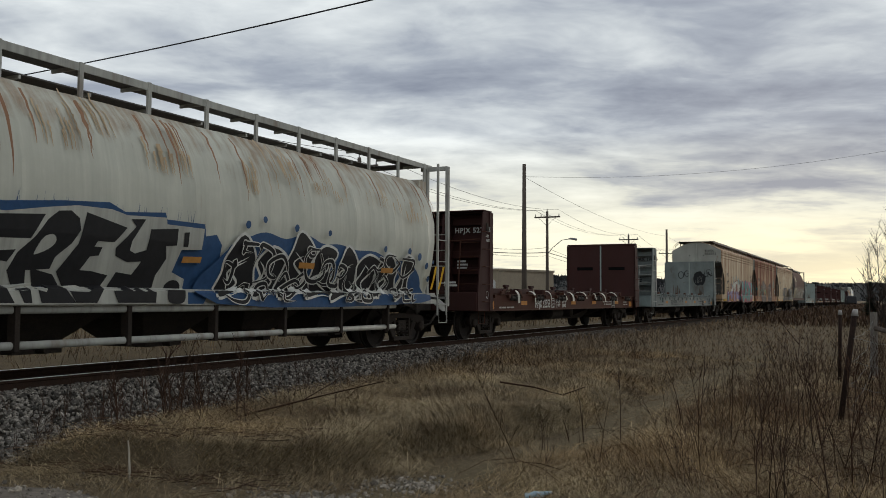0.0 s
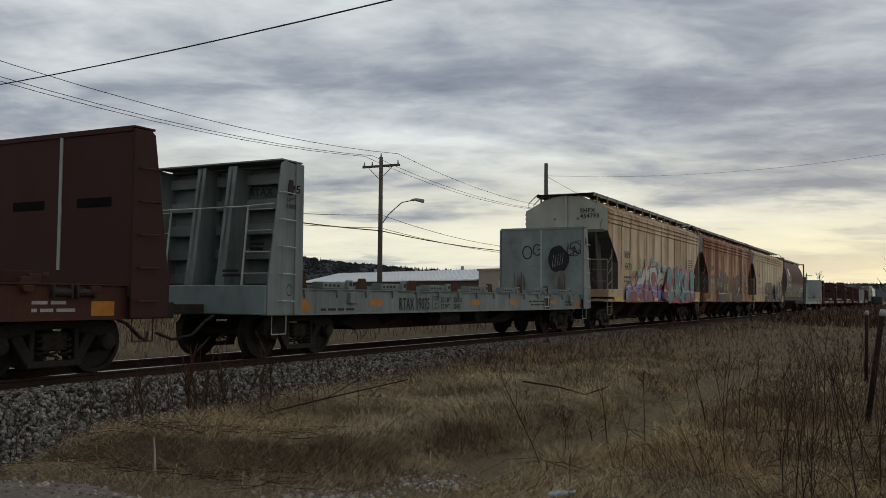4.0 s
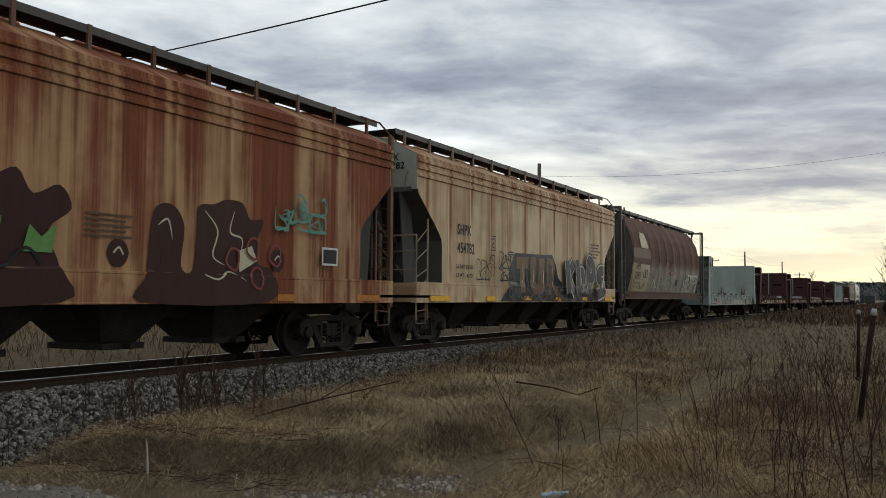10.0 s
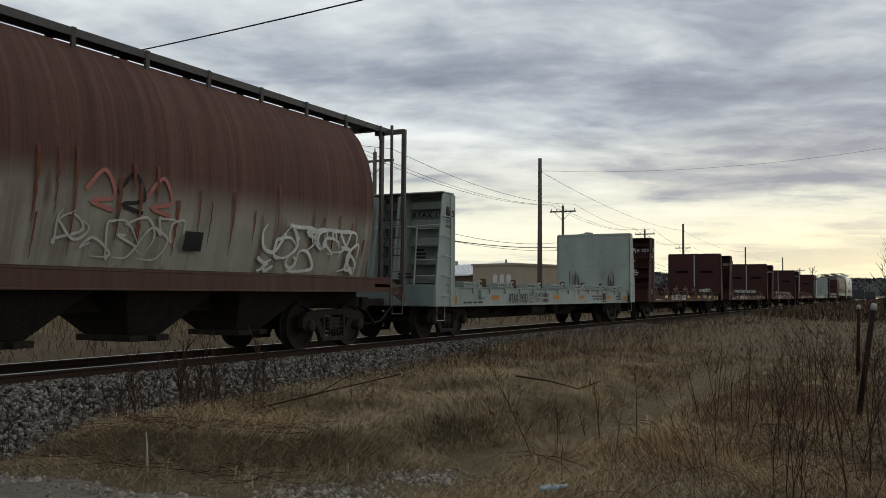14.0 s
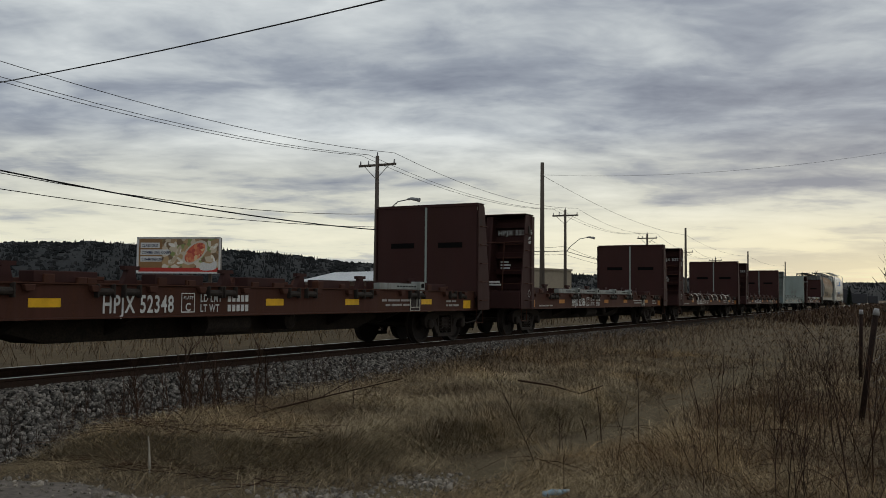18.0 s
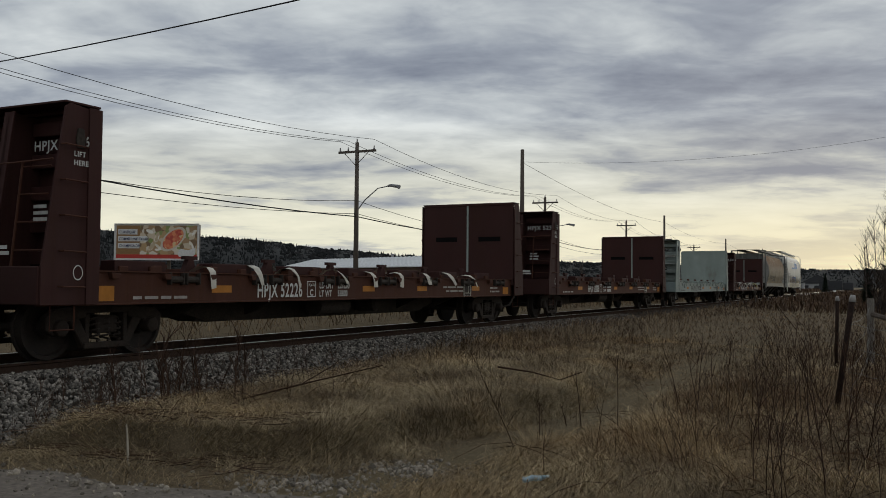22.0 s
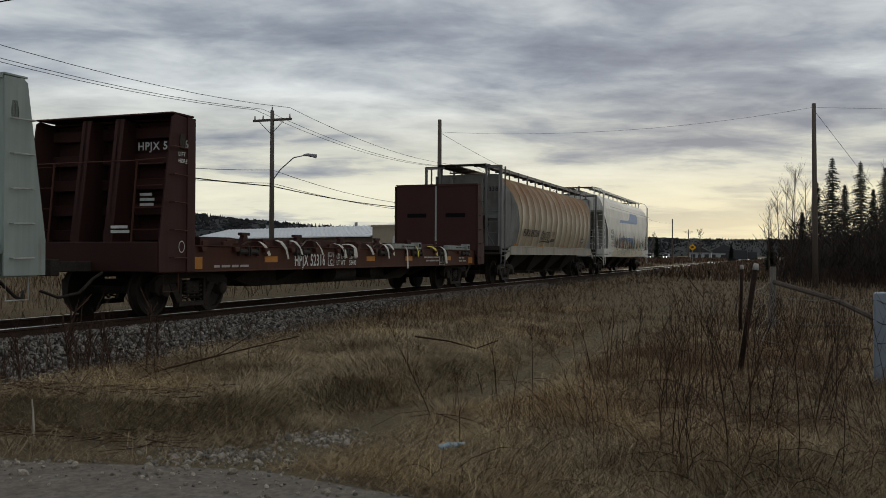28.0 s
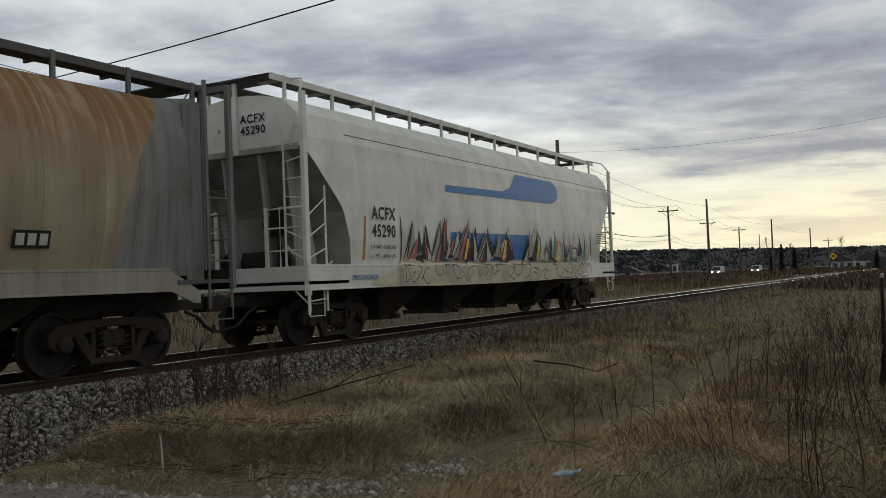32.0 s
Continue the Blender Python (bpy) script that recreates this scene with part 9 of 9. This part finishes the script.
weed_field("dry_weeds", pl_, ht_, "thin dark dry weed stalks standing in the grass", 6)

# low tangle of arching stems by the fence and at the foot of the shoulder
s = Shape()
for i in range(760):
    if i < 560:
        yy = 6.0 + 9.5 * rnd.random() ** 1.15
        xx = min(2.6, max(-2.35, 0.1 + rnd.gauss(0, 1.25) - 0.03 * yy))
    else:
        xx, yy = rnd.uniform(-8.8, -6.0), rnd.uniform(6.5, 10.5)
    a, ln_, hh_ = rnd.uniform(0, 6.28), rnd.uniform(0.3, 1.0), rnd.uniform(0.05, 0.26)
    gz = float(ground_z(xx, yy))
    s.tube([(xx + math.cos(a + 0.15 * f) * ln_ * f, yy + math.sin(a + 0.15 * f) * ln_ * f, gz - 0.02 + hh_ * 4 * f * (1 - 0.88 * f)) for f in (0, 0.25, 0.5, 0.75, 1)], rnd.uniform(0.0022, 0.0048), 3, 0.0014)
me = s.mesh("brambles", M_BRAMBLE)
tagged(new("brambles", me), "low tangle of brown arching bramble stems", "brambles", kind="stuff")

s = Shape()
for i in range(420):
    xx, yy = rnd.uniform(-8.3, -4.9), rnd.uniform(5.9, 7.6)
    a, ln_, gz = rnd.uniform(0, 6.28), rnd.uniform(0.2, 0.7), float(ground_z(xx, yy))
    s.tube([(xx + math.cos(a + 0.3 * f) * ln_ * f, yy + math.sin(a + 0.3 * f) * ln_ * f, gz + 0.03 + rnd.uniform(0, 0.05)) for f in (0, 0.35, 0.7, 1)], rnd.uniform(0.0025, 0.005), 3, 0.0015)
tagged(new("fallen_stems", s.mesh("fallen_stems", M_BRAMBLE)), "broken brown stems lying on the bare soil", "stems", kind="stuff")

# the weeds that stand out, one by one
for i, (px_, py_, hgt) in enumerate([(-3.13, 9.97, 0.85), (-2.61, 9.61, 0.8), (-2.02, 10.84, 1.0), (-1.95, 10.7, 0.85), (-1.02, 8.5, 1.05), (-0.83, 10.05, 1.2), (-0.7, 9.9, 0.95), (-7.0, 7.48, 0.85), (-6.72, 8.26, 0.8), (-7.1, 7.55, 0.75), (-6.95, 7.4, 0.65), (-7.45, 7.2, 0.7),
                                      (-5.91, 9.09, 0.45), (-3.24, 8.86, 0.42), (-3.34, 10.08, 0.3), (-2.28, 11.19, 0.9), (-0.55, 9.35, 1.0), (-1.84, 10.94, 0.8), (-7.3, 9.2, 0.6), (-0.89, 7.03, 0.6), (-0.39, 6.86, 0.95), (-0.27, 7.92, 1.0), (0.2, 7.68, 0.85), (0.44, 9.26, 0.9), (-7.47, 8.14, 0.75)]):
    s = weed_shape(hgt, random.Random(300 + i), 2 + i % 5 + (8 if px_ < -6.5 else 0), 0.0068 if px_ > -6.5 else 0.0125, 0.34)
    t = thing("weed", pose(px_, py_, float(ground_z(px_, py_))), "tall bare dark weed stalk in the dry grass" if px_ > -7 else "bushy bare dark weed at the foot of the ballast", "weed", "standing weeds")
    part("stalk", s, M_STALK, t)
t = thing("fallen_branch", pose(-6.9, 7.9, 0.12), "thin bare branch leaning out of the grass", "branch")
part("stem", Shape().tube([(0, 0, 0.05), (0.45, 0.35, 0.22), (1.0, 0.75, 0.38), (1.6, 1.3, 0.55)], 0.014, 5, 0.005), M_STALK, t)
part("side_twig", Shape().tube([(0.9, 0.68, 0.36), (1.2, 0.8, 0.55), (1.35, 0.9, 0.7)], 0.006, 4, 0.003), M_STALK, t)
t = thing("fallen_branch", pose(-4.6, 12.2, float(ground_z(-4.6, 12.2))), "dead twig lying in the grass", "branch")
part("stem", Shape().tube([(-0.5, 0, 0.22), (0, 0.1, 0.16), (0.45, 0.0, 0.08), (0.75, 0.1, 0.2)], 0.014, 5, 0.006), M_STALK, t)
t = thing("stick", pose(-6.05, 6.0, 0.02), "pale broken stick standing at the asphalt's edge", "stick")
part("stem", Shape().tube([(0, 0, -0.05), (-0.012, 0.0, 0.12), (-0.03, 0.01, 0.24), (-0.035, 0.0, 0.34)], 0.012, 6, 0.006), plain("bleached wood", (0.38, 0.34, 0.28), 0.8), t)

# gravel strewn at the asphalt's edge and on the worn path
rng = np.random.default_rng(11)
gx = np.concatenate([rng.uniform(-8.5, -1.5, 650), -3.75 + rng.normal(0, 0.30, 520), -4.3 + rng.normal(0, 0.40, 520)])
gy = np.concatenate([asphalt_edge(gx[:650]) + rng.normal(-0.15, 0.28, 650), 7.0 + rng.normal(0, 0.16, 520), 6.2 + rng.normal(0, 0.2, 520)])
gs = rng.uniform(0.006, 0.024, len(gx)) * np.where(rng.random(len(gx)) < 0.06, 2.0, 1.0)
gp = np.stack([gx, gy, np.maximum(ground_z(gx, gy), np.where(gy < asphalt_edge(gx), 0.022, -1)) + gs * 0.3], 1)
M_PEBBLE = rough_mat("pale gravel", (0.19, 0.165, 0.135), (0.34, 0.295, 0.24), 14, 0.9, 0.003, island=0.5)
tagged(new("gravel", scatter_mesh("gravel", ICO_V, ICO_F, gp, gs, M_PEBBLE, rng)), "pale gravel strewn along the asphalt's edge", "gravel", kind="stuff")
t = thing("litter_bottle", pose(-2.52, 6.75, 0.10, 0, 82, 25), "crushed clear blue plastic bottle lying in the grass", "litter")
m_, nt_, bs_ = node_mat("pale blue plastic")
bs_.inputs["Base Color"].default_value, bs_.inputs["Roughness"].default_value, bs_.inputs["Transmission Weight"].default_value = (0.45, 0.62, 0.72, 1), 0.2, 0.35
part("body", Shape().tube([(0, 0, -0.08), (0.004, 0.003, -0.04), (-0.006, 0.002, 0.0), (0.005, -0.004, 0.04), (0, 0, 0.07)], 0.024, 10), m_, t, smooth=True)
part("neck", Shape().tube([(0, 0, 0.07), (0, 0, 0.095), (0, 0, 0.12)], 0.02, 10, 0.011), m_, t, smooth=True)
part("cap", Shape().tube([(0, 0, 0.12), (0, 0, 0.136)], 0.013, 10), M_WHITE, t)

# fence of old posts and sagging wire
M_POST = rough_mat("rusty steel post", (0.020, 0.014, 0.012), (0.038, 0.023, 0.018), 8, 0.9, spec=0.05)
M_FENCEWIRE = plain("dull galvanized wire", (0.2, 0.2, 0.19), 0.7)
M_WOODPOST = rough_mat("grey split wood", (0.14, 0.125, 0.11), (0.21, 0.19, 0.17), 5, 0.9, 0.006, stretch=(5, 5, 0.6))
M_CAP = plain("pale concrete cap", (0.34, 0.33, 0.32), 0.9)


def round_post(px_, py_, hgt, lean_x, lean_y, rad, label):
    t = thing("fence_post", pose(px_, py_, float(ground_z(px_, py_)) - 0.1), label, "fence post", "fence posts")
    topp = (lean_x, lean_y, hgt + 0.1)
    part("pipe", Shape().tube([(0, 0, 0), topp], rad, 10), M_POST, t, smooth=True)
    part("cap", Shape().tube([Vector(topp) - Vector((0, 0, 0.03)), Vector(topp) + Vector((lean_x * 0.02, 0, 0.02)), Vector(topp) + Vector((lean_x * 0.04, 0, 0.05))], rad * 1.25, 10, rad * 0.8), M_CAP, t, "pale cap on the post", smooth=True)
    return t


round_post(-0.56, 11.69, 1.36, 0.20, 0.05, 0.033, "rusty steel pipe fence post leaning, with pale cap")
round_post(-0.80, 17.3, 1.26, 0.03, 0.0, 0.03, "rusty upright steel pipe fence post with pale cap")
t = thing("fence_post", pose(-0.28, 19.0, -0.1), "grey split wooden corner post with diagonal brace", "fence post", "fence posts")
part("post", Shape().tube([(0, 0, 0), (0.01, 0, 0.8), (0.02, 0, 1.52)], 0.075, 8, 0.06), M_WOODPOST, t)
part("brace", Shape().tube([(0.02, 0, 1.22), (1.1, -1.4, 0.95), (1.95, -2.5, 0.55)], 0.05, 7, 0.045), M_BARK, t, "dark diagonal wooden brace")
t = thing("fence_post", pose(1.03, 11.5, -0.1), "thick pale weathered wooden fence post with coiled wire", "fence post", "fence posts")
part("post", Shape().box(-0.09, 0.09, -0.08, 0.08, 0, 1.32), painted("blue grey weathered wood", (0.24, 0.28, 0.33), (0.12, 0.12, 0.12), 0.1), t, bevel=0.02)
coil = Shape()
for k in range(3):
    coil.tube([(0.11 * math.cos(c), 0.10 * math.sin(c), 1.2 - 0.22 * k + 0.03 * math.sin(c * 2 + k)) for c in [j * 0.524 for j in range(13)]], 0.004, 4)
coil.tube([(-0.1, -0.09, 0.95), (-0.16, -0.1, 0.7), (-0.1, -0.1, 0.45), (-0.02, -0.1, 0.5)], 0.004, 4)
part("wire_coil", coil, M_POST, t)
rnd = random.Random(9)
for k in range(4):
    z = 1.2 - 0.27 * k
    pts = []
    for f in [j / 14 for j in range(15)]:
        a, b = Vector((-0.40 - 0.15 * (1.36 - z) / 1.36, 11.72, z)), Vector((1.0, 11.45, z - 0.04))
        pts.append(a.lerp(b, f) + Vector((0, rnd.uniform(-0.02, 0.02), -0.28 * f * (1 - f) * (1 + 0.3 * k) + rnd.uniform(-0.012, 0.012))))
    tagged(part("fence_wire", Shape().tube(pts, 0.0022, 4), M_FENCEWIRE), "sagging grey fence wire between old posts", "wire", "fence wires")
    pts = [Vector((-0.40, 11.72, z)).lerp(Vector((-0.26, 19.0, z + 0.06)), f) + Vector((rnd.uniform(-0.02, 0.02), 0, -0.3 * f * (1 - f))) for f in [j / 8 for j in range(9)]]
    tagged(part("fence_wire", Shape().tube(pts, 0.0022, 4), M_FENCEWIRE), "sagging grey fence wire between old posts", "wire", "fence wires")


# trees on the right: spruces, bare birches, a bank of bare shrubs
def spruce(px_, py_, hgt, seed):
    rnd = random.Random(seed)
    t = thing("spruce", pose(px_, py_, -0.1), "dark green spruce with drooping boughs and a thin top", "tree", "spruces")
    part("trunk", Shape().tube([(0, 0, 0), (0.05, 0, hgt * 0.5), (0, 0, hgt)], 0.16, 7, 0.02), M_BARK, t)
    s = Shape()
    z = hgt * 0.08
    while z < hgt * 0.99:
        left = 1 - z / hgt
        reach = left ** 0.85 * hgt * 0.27 * rnd.uniform(0.7, 1.1) + 0.05
        for k in range(15):
            a = rnd.uniform(0, 6.28)
            ln_ = reach * rnd.uniform(0.55, 1.15)
            for j in range(6):
                f = (j + 0.6) / 6
                c = Vector((math.cos(a) * ln_ * f, math.sin(a) * ln_ * f, z + ln_ * (0.06 * f - 0.40 * f * f) + rnd.uniform(-0.06, 0.06)))
                q = 0.10 + 0.5 * ln_ * (1.1 - f) * 0.4
                for _ in range(2):
                    b = a + rnd.uniform(-1.2, 1.2)
                    u = Vector((math.cos(b), math.sin(b), rnd.uniform(-0.55, 0.1))) * q * rnd.uniform(0.8, 1.6)
                    w_ = Vector((-math.sin(b), math.cos(b), rnd.uniform(-0.5, 0.3))) * q * 0.4
                    s.add([c - w_, c + w_, c + u], [(0, 1, 2)])
        z += hgt * (0.018 + 0.016 * left)
    part("crown", s, M_NEEDLE, t)
    return t


for i, (az, d, hgt) in enumerate([(-2.43, 92, 11.1), (-3.93, 95, 10.9), (-1.6, 98, 9.3), (-3.1, 99, 9.0), (-5.2, 92, 10.0), (-6.8, 95, 11.5), (0.95, 96, 3.6), (8.3, 235, 7.5), (7.6, 228, 6.5), (8.9, 260, 6), (3.2, 240, 5.0), (-0.8, 101, 6.4), (-8.5, 93, 10), (-4.6, 103, 8.8)]):
    p_ = polar(az, d)
    spruce(p_.x, p_.y, hgt, 40 + i)


def bare_tree(px_, py_, hgt, seed, label, name="bare_tree", thick=0.06):
    rnd = random.Random(seed)
    t = thing(name, pose(px_, py_, -0.1), label, "tree", "bare trees")
    trunk = Shape()
    pts = twig(trunk, Vector((0, 0, 0)), (rnd.uniform(-0.06, 0.06), 0, 1), hgt, thick, rnd, 6, 0.05)
    part("trunk", trunk, M_BARK, t)
    s = Shape()
    for _ in range(22):
        f = rnd.uniform(0.22, 0.97)
        i = min(5, int(f * 6))
        p0 = Vector(pts[i]).lerp(Vector(pts[i + 1]), f * 6 - i)
        a = rnd.uniform(0, 6.28)
        q = twig(s, p0, (math.cos(a) * 0.55, math.sin(a) * 0.55, 1.0), hgt * rnd.uniform(0.12, 0.3) * (1.15 - f * 0.6), thick * 0.28, rnd, 3, 0.15)
        for _ in range(5):
            b = a + rnd.uniform(-1.4, 1.4)
            twig(s, Vector(q[rnd.choice((1, 2, 3))]), (math.cos(b) * 0.6, math.sin(b) * 0.6, 0.9), hgt * rnd.uniform(0.05, 0.11), thick * 0.15, rnd, 2, 0.25)
    part("crown", s, M_BARK, t)
    return t


for i, (az, d, hgt) in enumerate([(-0.05, 84, 9.2), (0.5, 86, 7.6), (-0.5, 88, 9.5), (1.0, 90, 5.6), (0.2, 95, 8.2), (-1.0, 82, 8.0), (-2.0, 80, 7.5), (-3.0, 78, 7.0), (-4.2, 80, 8.0), (0.75, 99, 7.0), (-5.5, 76, 8.5), (-7, 78, 8)]):
    p_ = polar(az, d)
    bare_tree(p_.x, p_.y, hgt, 70 + i, "slender bare birch against the evening sky")
for i, (az, d, hgt) in enumerate([(30.0, 205, 6.5), (29.3, 210, 7), (31.0, 200, 6), (28.4, 215, 6), (33.5, 190, 5.5), (34.5, 195, 6), (5.0, 190, 7.0), (7.9, 260, 8), (13.9, 220, 6), (17.5, 230, 7), (9.0, 240, 9), (36.8, 160, 5)]):
    p_ = polar(az, d)
    bare_tree(p_.x, p_.y, hgt, 170 + i, "small bare tree beyond the track", thick=0.14)
bank = []
for i in range(70):
    az, d = -0.6 - 12.5 * (i / 69.0) + rnd.uniform(-0.3, 0.3), rnd.uniform(48, 74)
    p_ = polar(az, d)
    s = Shape()
    hgt = rnd.uniform(2.4, 4.0) + 0.16 * min(8, max(0, -az - 1.5))
    t = thing("shrub", pose(p_.x, p_.y, -0.1), "dense dark bare shrub at the field's edge", "shrub", "shrubs")
    stems = Shape()
    for _ in range(14):
        a = rnd.uniform(0, 6.28)
        q = twig(stems, Vector((rnd.uniform(-1.2, 1.2), rnd.uniform(-0.6, 0.6), 0)), (math.cos(a) * 0.3, math.sin(a) * 0.3, 1), hgt * rnd.uniform(0.6, 1.0), 0.022, rnd, 4, 0.15)
        for _ in range(9):
            b = rnd.uniform(0, 6.28)
            twig(s, Vector(q[rnd.choice((1, 2, 3, 4))]), (math.cos(b) * 0.7, math.sin(b) * 0.7, 0.8), rnd.uniform(0.4, 1.1), 0.026, rnd, 2, 0.3)
    part("stem", stems, M_SHRUB, t)
    part("crown", s, M_SHRUB, t)

# wooden ties, laid last
TIE = Shape().box(-1.27, 1.27, -0.115, 0.115, 0.17, 0.345).mesh("tie", M_TIE, 0.012)
for i in range(150):
    part("tie", TIE, M_TIE, bed, at=pose(TRACK_X + random.Random(i).uniform(-0.03, 0.03), -6 + i * 0.53, 0))


# ---------- what moves ----------
def motions():
    for car in TRAIN:
        y = car.matrix_basis.translation.y
        walk(car, [(t, on_track(y - travel(t))) for t in range(0, 33)])
    road_x = lambda y: -42.0 + 0.0145 * (y - 40)
    for ob, y0, speed in ((VAN_A, 188.0, -21.5), (VAN_B, 229.0, -20.0)):
        walk(ob, [(t, pose(road_x(y0 + speed * (t - 32)), y0 + speed * (t - 32), 0.30, 0, 0, 180)) for t in (0, 8, 16, 24, 32)])
    for d in (-1, 1):
        lead = WHEELSETS[d][0]
        walk(lead, [(k / 15, pose(0, d * 0.865, WHEEL_R, math.degrees(travel(k / 15) / WHEEL_R))) for k in range(0, 481)])
        keys = lead.animation_data
        for w in WHEELSETS[d][1:]:
            w.rotation_mode = "QUATERNION"
            own = w.animation_data_create()
            own.action = keys.action
            own.action_slot = keys.action_slot


motions()
